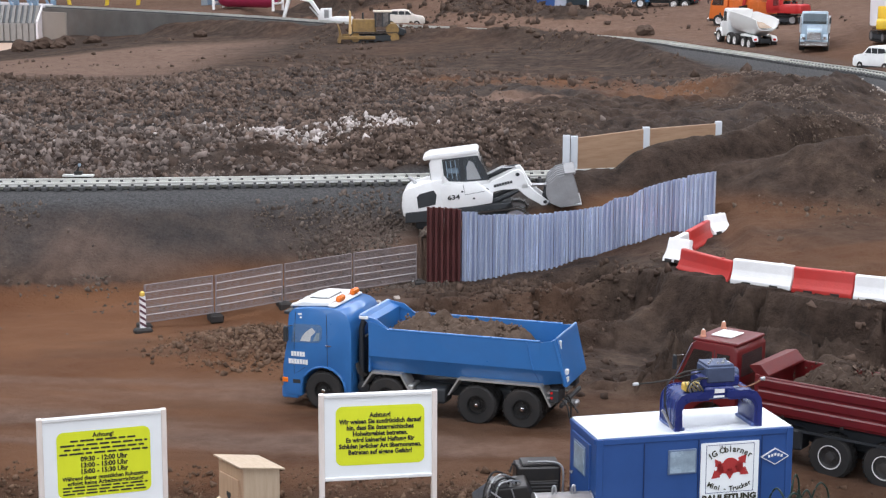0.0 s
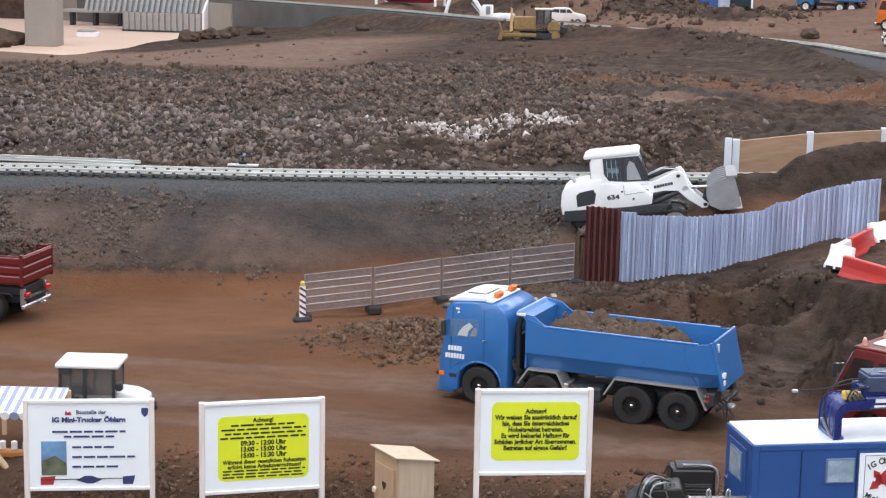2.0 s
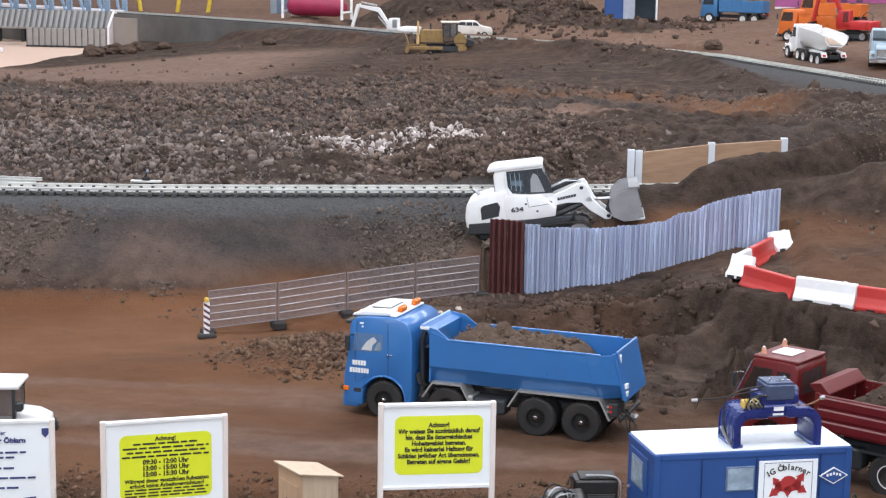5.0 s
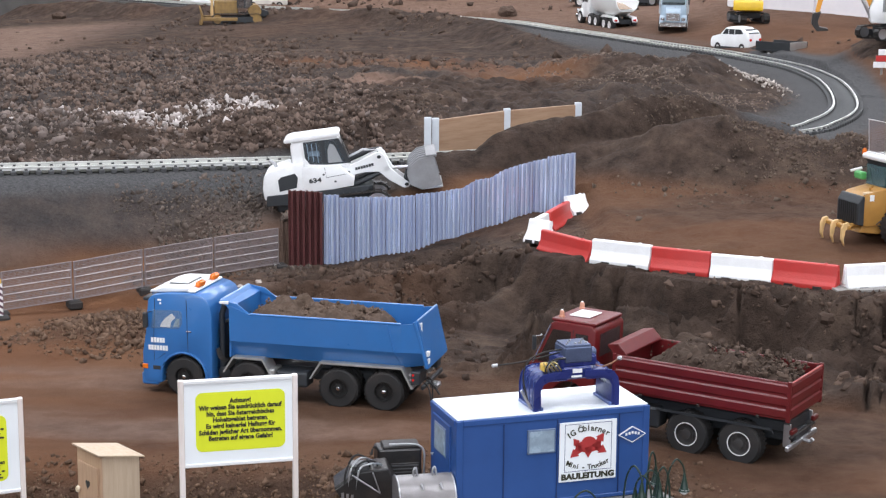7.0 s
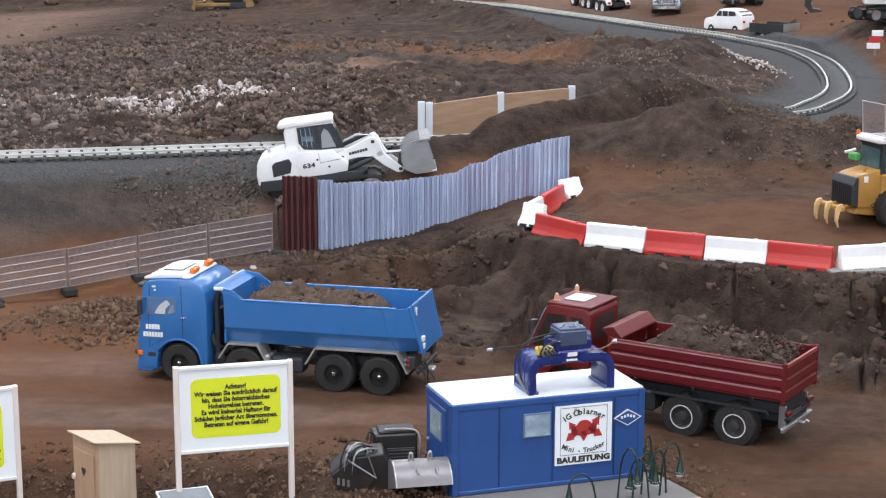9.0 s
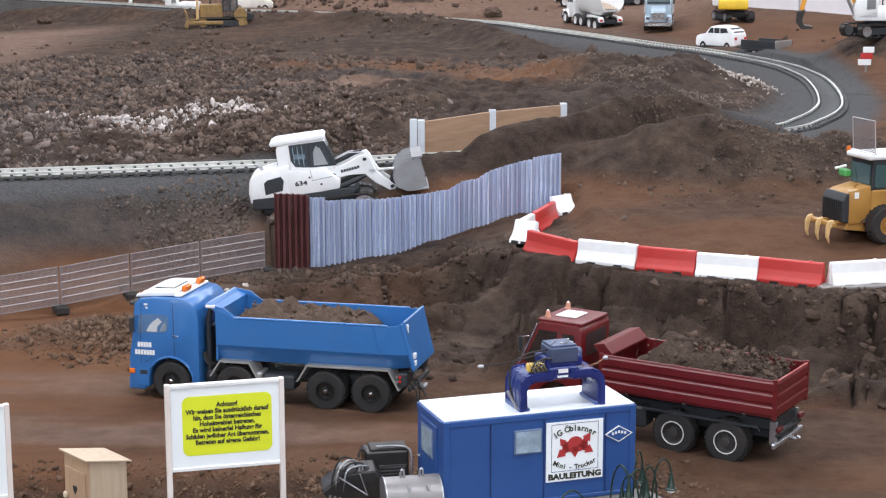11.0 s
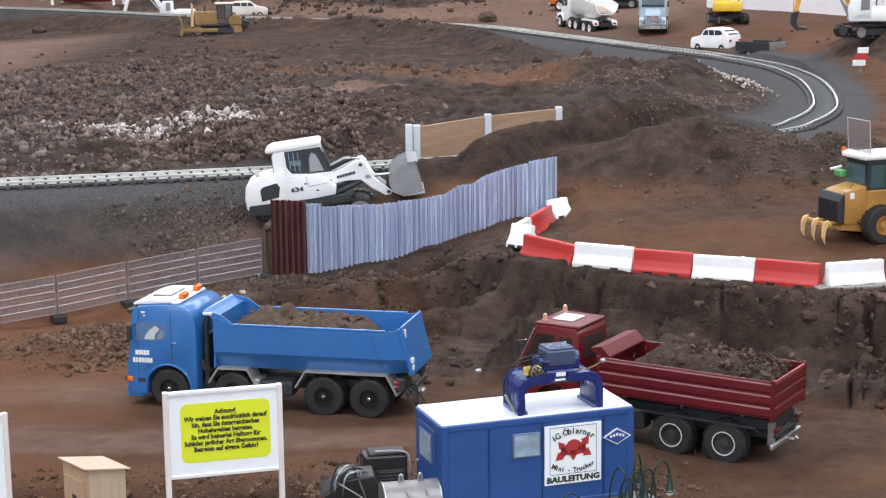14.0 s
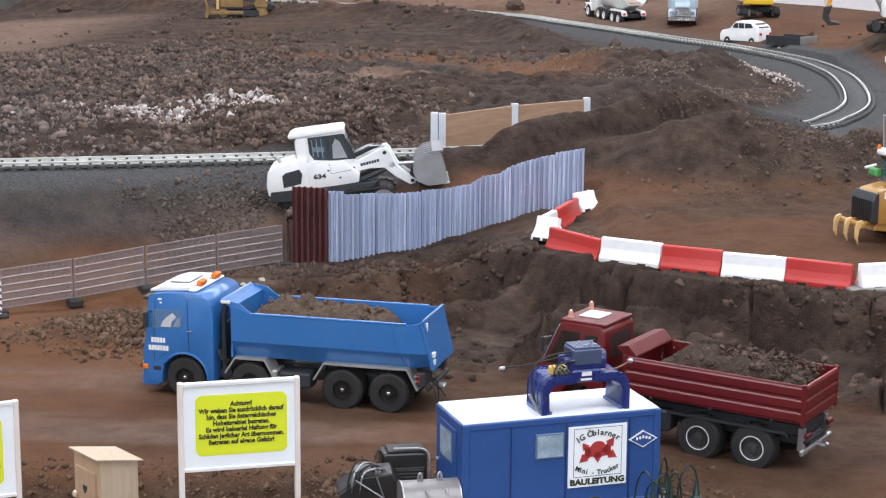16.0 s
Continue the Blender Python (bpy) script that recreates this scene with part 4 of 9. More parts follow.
def build_signs():
    rnd = random.Random(8)
    # liability notice
    s = build_sign(pose(-0.3409, 2.86, 0.055, 0, 0, 14.6), 0.1865, 0.1443, 0.115, "white notice board with yellow liability notice on pine posts")
    part("yellow_field", prism(rounded(-0.0722, 0.0785, 0.023, 0.1255, 0.012), -0.0035, -0.0032, "y"), LIME, s, "yellow notice field with black lettering")
    for k, words in enumerate(("Achtung!", "Wir weisen Sie ausdrücklich darauf", "hin, dass Sie österreichisches", "Hoheitsgebiet betreten.", "Es wird keinerlei Haftung für", "Schäden jeglicher Art übernommen.", "Betreten auf eigene Gefahr!")):
        width = (0.036, 0.140, 0.114, 0.093, 0.117, 0.140, 0.108)[k]
        text_part(words, 0.0112, INK, s, pose(0.003, -0.0042, 0.1095 - 0.0107 * k) @ UPRIGHT, width=width, bold=0.00045)
    # opening hours
    s = build_sign(pose(-0.8150, 2.86, -0.010, 0, 0, 24), 0.2055, 0.1590, 0.06, "white notice board on pine posts with yellow sheet of opening hours")
    part("yellow_field", prism(rounded(-0.0780, 0.0810, 0.0200, 0.1360, 0.012), -0.0035, -0.0032, "y"), LIME, s, "yellow notice field with black lettering")
    text_part("Achtung!", 0.0105, INK, s, pose(0.001, -0.0042, 0.1280) @ UPRIGHT, width=0.036, bold=0.0003)
    for z, a, b in ((0.1195, 0.053, 0.061), (0.1120, 0.070, 0.078), (0.1045, 0.064, 0.072), (0.0970, 0.072, 0.078)):
        bars(s, -a - 0.002, b - 0.002, z, 0.0032, INK, -0.0039, (0.010, 0.024), rnd)
    for k, words in enumerate(("09:30 - 12:00 Uhr", "13:00 - 15:00 Uhr", "15:00 - 15:30 Uhr")):
        text_part(words, 0.0118, INK, s, pose(0.001, -0.0042, 0.0868 - 0.0110 * k) @ UPRIGHT, width=0.080, bold=0.00045)
    text_part("Während dieser gesetzlichen Ruhezeiten", 0.0100, INK, s, pose(0.003, -0.0042, 0.0535) @ UPRIGHT, width=0.146, bold=0.0003)
    text_part("erfolgt keine Arbeitsverrichtung!", 0.0100, INK, s, pose(0.003, -0.0042, 0.0447) @ UPRIGHT, width=0.129, bold=0.0003)
    for z in (0.0375, 0.0318, 0.0263):
        bars(s, -0.070, 0.075, z, 0.0027, INK, -0.0039, (0.010, 0.022), rnd)
    # site board
    s = build_sign(pose(-1.1319, 2.86, -0.0305, 0, 0, 15), 0.2150, 0.1604, 0.04, "white site information board on pine posts with blue lettering")
    text_part("Baustelle der", 0.0105, INK_BLUE, s, pose(0.004, -0.0042, 0.141) @ UPRIGHT, width=0.052, bold=0.0002)
    text_part("IG Mini-Trucker Öblarn", 0.0125, INK_BLUE, s, pose(0.0, -0.0042, 0.127) @ UPRIGHT, width=0.128, bold=0.0006)
    part("emblem", prism([(-0.042, 0.136), (-0.030, 0.136), (-0.032, 0.143), (-0.036, 0.140), (-0.040, 0.144)], -0.0039, -0.0033, "y"), INK_RED, s)
    part("emblem", prism([(0.092, 0.148), (0.104, 0.148), (0.104, 0.138), (0.098, 0.131), (0.092, 0.138)], -0.0039, -0.0033, "y"), INK_BLUE, s, "small dark blue shield")
    for z, a, b in ((0.1055, -0.064, 0.064), (0.0965, -0.044, 0.044), (0.077, -0.030, 0.050), (0.059, -0.030, 0.080), (0.041, -0.030, 0.050)):
        bars(s, a, b, z, 0.0036, INK_BLUE, -0.0039, (0.012, 0.03), rnd)
    part("picture", prism([(-0.084, 0.026), (-0.040, 0.026), (-0.040, 0.088), (-0.084, 0.088)], -0.0039, -0.0033, "y"), material("photo_sky", (0.16, 0.30, 0.50), 0.4, spread=0.4, scale=14), s, "small photograph of a landscape")
    part("picture", prism([(-0.084, 0.026), (-0.040, 0.026), (-0.040, 0.048), (-0.060, 0.062), (-0.084, 0.052)], -0.0043, -0.0040, "y"), material("photo_land", (0.12, 0.13, 0.08), 0.5, spread=0.5, scale=60), s)
    for x0, x1, mat in ((-0.086, -0.060, INK_RED), (0.058, 0.080, INK_BLUE)):
        part("emblem", prism([(x0, 0.008), (x1 - 0.004, 0.008), (x1, 0.024), (x0, 0.022)], -0.0039, -0.0033, "y"), mat, s)
    part("rule", prism([(-0.086, 0.0165), (0.060, 0.0185), (0.060, 0.020), (-0.086, 0.018)], -0.0043, -0.0040, "y"), INK, s)
    part("emblem", prism([(-0.024, 0.016), (-0.006, 0.010), (0.006, 0.010), (0.022, 0.017), (0.004, 0.024), (-0.008, 0.024)], -0.0039, -0.0033, "y"), INK_BLUE, s)


build_signs()


# ---- site office container ----
PAD_GREY = material("slab_grey", (0.18, 0.17, 0.163), 0.75, spread=0.10, scale=9, bump=0.03)


def build_container():
    # frame: near left corner at the origin, x along the front, y to the back
    c = thing("site_office_container", pose(0.0248, 2.7763, -0.002, 0, 0, 18.3), "dark blue site office container with a glare-white roof", "container")
    L, W, H = 0.3453, 0.1365, 0.1545
    part("body", box(0, L, 0, W, 0.004, H, 0.002), BOX_BLUE, c)
    for x in (0.006, L - 0.006):
        part("corner_post", box(x - 0.006, x + 0.006, -0.0022, 0.004, 0.0, H + 0.001, 0.0012), BOX_BLUE, c)
    for z0, z1 in ((0.0, 0.007), (H - 0.009, H + 0.001)):
        part("frame_rail", box(0.012, L - 0.012, -0.0018, 0.004, z0, z1, 0.001), BOX_BLUE, c)
        part("frame_rail", box(-0.0018, 0.004, 0.004, W - 0.002, z0, z1, 0.001), BOX_BLUE, c)
    # The sheet's near-white colour holds the glare of the light from above.
    part("roof_sheet", box(0.002, L - 0.002, 0.002, W - 0.002, H + 0.0005, H + 0.0035, 0.001), material("roof_glare_white", (0.80, 0.84, 0.88), 0.22, spread=0.03), c, "glossy roof sheet in white that carries its glare")
    for x in (0.083, 0.178, 0.290):
        part("panel_joint", box(x - 0.0006, x + 0.0006, -0.0022, 0.001, 0.008, H - 0.010), material("joint_blue", (0.012, 0.035, 0.13), 0.5) if x < 0.12 else bpy.data.materials["joint_blue"], c)
    win = part("window", box(0.1245, 0.1745, -0.0028, 0.002, 0.088, 0.130, 0.001), material("window_frame_grey", (0.12, 0.17, 0.27), 0.4), c, "small window with a grey frame")
    part("pane", box(0.1275, 0.1715, -0.0034, -0.0024, 0.0908, 0.1272), FROST, win)
    door = part("door", box(-0.0030, 0.002, 0.026, 0.118, 0.008, 0.140, 0.001), BOX_BLUE, c)
    win = part("window", box(-0.0042, -0.0020, 0.043, 0.104, 0.080, 0.130, 0.001), bpy.data.materials["window_frame_grey"], door)
    part("pane", box(-0.0050, -0.0040, 0.047, 0.100, 0.084, 0.126), FROST, win)
    part("handle", tube([(-0.003, 0.110, 0.070), (-0.008, 0.110, 0.070), (-0.008, 0.100, 0.070)], 0.0012, 6), STEEL, door, "metal lever handle")
    # club poster
    poster = part("poster", box(0.1815, 0.2843, -0.0030, -0.0006, 0.0345, 0.1375), PAPER, c, "white club poster with red emblem and blue lettering")
    y = -0.0036
    for x0, x1, z0, z1 in ((0.1905, 0.2755, 0.1335, 0.1342), (0.1905, 0.2755, 0.0515, 0.0522), (0.1905, 0.1912, 0.0515, 0.1342), (0.2748, 0.2755, 0.0515, 0.1342)):
        part("border_line", box(x0, x1, y, y + 0.0004, z0, z1), INK_BLUE, poster)
    cx, cz = 0.2330, 0.0925
    bm = bmesh.new()

    def arrow(x0, z0, x1, z1, w, head):
        d = Vector((x1 - x0, z1 - z0)).normalized()
        n = Vector((-d.y, d.x))
        a, b = Vector((x0, z0)), Vector((x1, z1))
        k = b - d * head
        add_prism(bm, [tuple(a + n * w), tuple(k + n * w), tuple(k + n * head * 0.62), tuple(b), tuple(k - n * head * 0.62), tuple(k - n * w), tuple(a - n * w)], y, y - 0.0003, "y")
    add_prism(bm, [(cx + 1.15 * p, cz + 0.90 * q) for p, q in [(-0.020, -0.006), (-0.020, 0.008)] + arc(0.0005, 0.009, 0.0115, 165, 15, 10) + [(0.020, 0.008), (0.020, -0.006), (0.0, -0.011)]], y, y - 0.0003, "y")
    for ax, az, bx, bz, w, head in ((-0.014, 0.000, -0.026, 0.020, 0.0035, 0.010), (0.010, -0.002, 0.027, 0.027, 0.0038, 0.012), (-0.012, 0.0, -0.031, -0.019, 0.0042, 0.012), (0.014, 0.0, 0.032, -0.014, 0.0042, 0.012), (0.0, 0.0, 0.0, -0.022, 0.0045, 0.011)):
        arrow(cx + 1.05 * ax, cz + 0.85 * az, cx + 1.05 * bx, cz + 0.85 * bz, 1.3 * w, 1.15 * head)
    part("emblem", bm, INK_RED, poster, "red club emblem with arrows")
    for words, size, mid_z, sag in (("IG Öblarner", 0.0160, 0.1255, -0.0110), ("Mini - Trucker", 0.0132, 0.0575, 0.0085)):
        n = len(words)
        for i, ch in enumerate(words):
            u = 2 * i / (n - 1) - 1
            if ch != " ":
                text_part(ch, size * 0.9, INK, poster, pose(cx + 0.035 * u, y - 0.0002, mid_z + sag * u * u, 0, -math.degrees(math.atan(2 * sag * u / 0.035)), 0) @ UPRIGHT, bold=0.0003)
    text_part("BAULEITUNG", 0.0135, INK, poster, pose(cx, y - 0.0002, 0.0428) @ UPRIGHT, width=0.096, bold=0.0007)
    # maker's diamond badge
    d = part("badge", prism([(0.2880, 0.1075), (0.3137, 0.1218), (0.3395, 0.1070), (0.3137, 0.0927)], -0.0026, -0.0006, "y"), WHITE, c, "diamond badge in white and blue")
    part("badge_field", prism([(0.2915, 0.1073), (0.3137, 0.1197), (0.3360, 0.1072), (0.3137, 0.0948)], -0.0032, -0.0028, "y"), BOX_BLUE, d)
    for k in range(5):
        part("badge_bar", box(0.3005 + k * 0.0056, 0.3042 + k * 0.0056, -0.0037, -0.0033, 0.1062 + 0.0013 * (2 - abs(k - 2)), 0.1108 + 0.0013 * (2 - abs(k - 2))), WHITE, d)
    slab = [(-0.32, -0.26), (0.415, -0.26), (0.375, 0.0), (0.350, 0.03), (-0.004, 0.03), (-0.02, -0.036), (-0.32, -0.045)]
    part("pad", prism(slab, -0.03, 0.001, "z", 0.002), PAD_GREY, None).matrix_world = pose(0.0248, 2.7763, -0.004, 0, 0, 18.3)
    tagged(bpy.data.objects["pad"], "grey concrete slab under the container", "slab", kind="structure")


build_container()

# ---- vehicles: shared pieces ----
def add_wheel(parent, x, y, z, r, w, side, rim_mat, dual=False, n=28, hub=0.55):
    """A wheel whose outer face looks to side (-1: towards -y)."""
    k = 2 if dual else 1
    bm = bmesh.new()
    for j in range(k):
        c = y + side * (-j) * (w * 1.06)
        prof = [(-w / 2, r * hub), (-w / 2, r * 0.90), (-w * 0.40, r * 0.97), (-w * 0.30, r), (w * 0.30, r), (w * 0.40, r * 0.97), (w / 2, r * 0.90), (w / 2, r * hub)]
        add_lathe(bm, prof, (x, c, z), "y", n, True)
        if n >= 24:
            for i in range(n):
                a = 2 * math.pi * i / n
                m = pose(x, c, z) @ Matrix.Rotation(-a, 4, "Y")
                for sgn in (-1, 1):
                    add_box(bm, r * 0.985, r * 1.018, sgn * w * 0.25 - w * 0.18, sgn * w * 0.25 + w * 0.18, -r * 0.055 + sgn * 0.04 * r, r * 0.055 + sgn * 0.04 * r, 0, m)
    wheel = part("wheel", bm, BLACK, parent, "black rubber tyre", smooth=True)
    o = y + side * w / 2
    s = side
    prof = [(o - s * w * 0.75, r * hub * 0.98), (o + s * 0.0004, r * hub), (o + s * 0.0004, r * hub * 0.88), (o - s * w * 0.22, r * hub * 0.80), (o - s * w * 0.25, r * hub * 0.45), (o - s * w * 0.05, r * hub * 0.36), (o - s * w * 0.03, r * hub * 0.18)]
    part("rim", lathe(prof, (x, 0, z), "y", max(14, n // 2 * 2)), rim_mat, wheel, smooth=True)
    if n >= 24:
        star = []
        for i in range(8):
            a = 2 * math.pi * i / 8
            for da, k in ((-0.24, 0.50), (-0.12, 0.66), (0.12, 0.66), (0.24, 0.50)):
                star.append((x + r * hub * k * math.cos(a + da), z + r * hub * k * math.sin(a + da)))
        part("nut_ring", prism(star, o - s * w * 0.25, o - s * w * 0.25 + s * r * 0.06, "y"), rim_mat, wheel)
    return wheel


def heap(x0, x1, y0, y1, z0, z1, seed, rows=34, cols=18, rough=0.5, full=4):
    """A heap of loose soil filling a load bed."""
    bm = bmesh.new()
    g = []
    for i in range(rows + 1):
        line = []
        for j in range(cols + 1):
            u, v = i / rows, j / cols
            x, y = x0 + (x1 - x0) * u, y0 + (y1 - y0) * v
            dome = (1 - (2 * u - 1) ** full) * (1 - (2 * v - 1) ** full)
            nz = noise.fractal(Vector((x * 28, y * 28, seed)), 0.8, 2.1, 5)
            n2 = noise.noise(Vector((x * 9, y * 9, seed + 5)))
            z = z0 + (z1 - z0) * dome * (0.62 + 0.25 * n2 + rough * 0.35 * nz)
            line.append(bm.verts.new((x, y, z)))
        g.append(line)
    for i in range(rows):
        for j in range(cols):
            bm.faces.new((g[i][j], g[i + 1][j], g[i + 1][j + 1], g[i][j + 1]))
    return bm


def add_clods(bm, places, seed, lo, hi):
    """Small angular stones at given places (x, y, z)."""
    rnd = random.Random(seed)
    for x, y, z in places:
        r = lo * (hi / lo) ** (rnd.random() ** 2.2)
        m = pose(x, y, z + r * 0.25, rnd.uniform(0, 360), rnd.uniform(0, 360), rnd.uniform(0, 360)) @ Matrix.Diagonal((rnd.uniform(0.7, 1.3), rnd.uniform(0.7, 1.2), rnd.uniform(0.55, 1.0), 1))
        v = bmesh.ops.create_icosphere(bm, subdivisions=1, radius=r, matrix=m)["verts"]
        for q in v:
            q.co += Vector((rnd.uniform(-1, 1), rnd.uniform(-1, 1), rnd.uniform(-1, 1))) * r * 0.22


def smoothed(pts, n=5):
    out = []
    for i in range(len(pts) - 1):
        a, b, c, d = (Vector(pts[max(i - 1, 0)]), Vector(pts[i]), Vector(pts[i + 1]), Vector(pts[min(i + 2, len(pts) - 1)]))
        for k in range(n):
            t = k / n
            out.append(0.5 * ((2 * b) + (c - a) * t + (2 * a - 5 * b + 4 * c - d) * t * t + (3 * b - a - 3 * c + d) * t ** 3))
    out.append(Vector(pts[-1]))
    return out


TAIL_DIM = material("dull_red_lens", (0.10, 0.012, 0.012), 0.3)
RIM_BLACK = material("rim_black", (0.02, 0.02, 0.02), 0.4, 0.3)
RIM_DIM = material("rim_dim", (0.085, 0.082, 0.080), 0.4, 0.5, dirt=0.3)
RIM_GREY = material("rim_silver", (0.80, 0.78, 0.78), 0.35, 0.25, dirt=0.1)
SMOKED = glass_material("smoked_glass", (0.030, 0.022, 0.020), 0.08, 0.93)
CLEAR = glass_material("clear_glass", (0.25, 0.32, 0.36), 0.05, 0.30)
TRIM_DARK = material("dark_trim", (0.025, 0.028, 0.032), 0.5, spread=0.2)
GUARD = material("guard_alloy", (0.42, 0.42, 0.41), 0.4, 0.6, dirt=0.2)


# ---- blue four-axle tipper ----
def build_blue_truck():
    t = thing("tipper_truck", pose(-0.6119, 3.4918, -0.002, 0, 0, -14.3), "blue four-axle model tipper truck loaded with brown soil", "truck")
    W = 0.172
    fx, ax2, rx1, rx2, r = 0.090, 0.228, 0.418, 0.512, 0.0405
    part("chassis", box(0.05, 0.57, 0.055, 0.117, 0.040, 0.064, 0.003), TRIM_DARK, t)
    for x, dual in ((fx, False), (ax2, False), (rx1, True), (rx2, True)):
        for side in (-1, 1):
            w = 0.026
            y = w / 2 + 0.002 if side < 0 else W - w / 2 - 0.002
            wheel = add_wheel(t, x, y, r - 0.001, r, w, side, RIM_BLACK, dual, 28, 0.52)
            part("hub_cap", lathe([(y + side * w * 0.30, 0.0048), (y + side * w * 0.52, 0.0040), (y + side * w * 0.56, 0.0022)], (x, 0, r - 0.001), "y", 12), CHROME, wheel, "bright hub cap")
        part("axle", tube([(x, 0.02, r), (x, W - 0.02, r)], 0.005, 8), TRIM_DARK, t)
    # cab: side outline with the wheel arch cut out
    ar = r + 0.007
    arch = arc(fx, r, ar, 0, 180, 10)[::-1]
    outline = [(0.008, 0.022)] + [(fx - ar, 0.024)] + arch + [(fx + ar, 0.026), (0.152, 0.034), (0.152, 0.168), (0.149, 0.188), (0.141, 0.202), (0.128, 0.210), (0.108, 0.213), (0.052, 0.211), (0.026, 0.207), (0.014, 0.196), (0.008, 0.130), (0.0, 0.085), (0.0, 0.030)]
    cab = part("cab", prism(outline, 0.002, W - 0.002, "y", 0.0035), BLUE_PAINT, t, smooth=True)
    for y, s in ((0.0018, -1), (W - 0.0018, 1)):
        part("door_seam", tube([(0.030, y, 0.20), (0.026, y, 0.122), (0.026, y, 0.070), (0.050, y, 0.086)], 0.0006, 4), TRIM_DARK, cab)
        part("door_seam", tube([(0.098, y, 0.20), (0.100, y, 0.086)], 0.0006, 4), TRIM_DARK, cab)
        part("side_window", prism([(0.020, 0.137), (0.080, 0.139), (0.088, 0.148), (0.088, 0.172), (0.082, 0.177), (0.025, 0.176)], y + s * 0.0008, y - s * 0.002, "y", 0.0006), CLEAR, cab, "clear side window with pale reflection patches")
        # The cab is solid; these two flat pale shapes imitate reflections in the window.
        part("pale_pane_patch", prism([(0.040, 0.141), (0.062, 0.141), (0.064, 0.152), (0.074, 0.162), (0.066, 0.170), (0.052, 0.160), (0.044, 0.150)], y + s * 0.0004, y - s * 0.001, "y"), WHITE_PLASTIC, cab)
        part("pane_reflection", prism([(0.068, 0.142), (0.082, 0.144), (0.083, 0.160), (0.076, 0.160)], y + s * 0.0004, y - s * 0.001, "y"), FROST, cab)
        part("door_handle", box(0.096, 0.108, min(y, y + s * 0.002), max(y, y + s * 0.002), 0.1335, 0.1360, 0.0006), CHROME, cab)
        lip = [(p, q) for p, q in arc(fx, r, ar + 0.002, -4, 184, 14)]
        part("wheel_arch", tube([(p, y + s * 0.0005, q) for p, q in lip], 0.0026, 6), BLUE_PAINT, cab, smooth=True)
        part("step", box(0.022, 0.040, min(y, y - s * 0.004), max(y, y - s * 0.004), 0.050, 0.060, 0.001), TRIM_DARK, cab)
        part("mirror_arm", tube([(0.022, y, 0.172), (0.012, y + s * 0.010, 0.170), (0.012, y + s * 0.010, 0.150)], 0.0012, 6), TRIM_DARK, cab)
        part("mirror", box(0.008, 0.018, min(y + s * 0.007, y + s * 0.015), max(y + s * 0.007, y + s * 0.015), 0.140, 0.172, 0.002), TRIM_DARK, cab, "black wing mirror")
    part("windscreen", prism([(0.0085, 0.128), (0.0060, 0.128), (0.0120, 0.190), (0.0145, 0.190)], 0.014, W - 0.014, "y"), GLASS, cab, "dark windscreen")
    part("sun_visor", box(0.000, 0.016, 0.010, W - 0.010, 0.192, 0.199, 0.002), TRIM_DARK, cab)
    part("grille", box(-0.0015, 0.002, 0.034, W - 0.034, 0.062, 0.118, 0.001), TRIM_DARK, cab)
    for k in range(5):
        part("grille_bar", box(-0.0030, 0.0, 0.036, W - 0.036, 0.066 + k * 0.010, 0.069 + k * 0.010, 0.0005), BLUE_PAINT, cab)
    for y in (0.004, W - 0.030):
        part("headlight", box(-0.0025, 0.010, y, y + 0.026, 0.050, 0.066, 0.002), CHROME, cab, "clear headlight")
    part("indicator", box(0.000, 0.012, -0.0002, 0.004, 0.052, 0.062, 0.001), AMBER, cab)
    part("bumper", box(-0.003, 0.034, 0.003, W - 0.003, 0.018, 0.044, 0.003), BLUE_PAINT, cab)
    # roof gear
    part("roof_rack", prism([(0.012, 0.2085), (0.100, 0.2145), (0.100, 0.2220), (0.040, 0.2205), (0.016, 0.2130)], 0.014, W - 0.014, "y", 0.002), WHITE, cab, "white roof deflector")
    part("roof_hatch", box(0.044, 0.082, 0.052, 0.122, 0.2215, 0.2262, 0.0015), WHITE, cab, "pale roof hatch")
    part("hatch_seal", box(0.042, 0.084, 0.050, 0.124, 0.2205, 0.2222), TRIM_DARK, cab)
    part("light_bar", box(0.098, 0.114, 0.010, W - 0.010, 0.2130, 0.2175, 0.0015), WHITE, cab, "white beacon bar")
    for y in (0.040, 0.116):
        part("beacon", box(0.102, 0.114, y, y + 0.030, 0.2180, 0.2300, 0.003), AMBER, cab, "amber beacon")
    for k, z in ((0, 0.197), (1, 0.190)):
        part("roof_mark", box(0.036 + 0.004 * k, 0.044, 0.0009, 0.0019, z - 0.0018, z + 0.0018), WHITE, cab)
    for k in range(4):
        part("lamp", lathe([(0.0, 0.004), (0.005, 0.0065), (0.006, 0.005)], (0.008, 0.035 + 0.034 * k, 0.206), "x", 10), CHROME, cab)
    # print on the door, in plain bars
    for z, x0, x1 in ((0.113, 0.020, 0.046), (0.097, 0.014, 0.056)):
        x = x0
        while x < x1:
            part("print_bar", box(x, x + 0.0048, 0.0009, 0.0019, z - 0.005, z + 0.005), WHITE, cab)
            x += 0.0062
    # gap gear behind the cab
    part("air_tank", lathe([(0.020, 0.010), (0.022, 0.013), (0.066, 0.013), (0.068, 0.010)], (0.170, 0, 0.050), "y", 14), TRIM_DARK, t, smooth=True)
    part("exhaust_pipe", tube([(0.164, 0.030, 0.06), (0.164, 0.030, 0.170), (0.170, 0.030, 0.190)], 0.006, 10), TRIM_DARK, t, smooth=True)
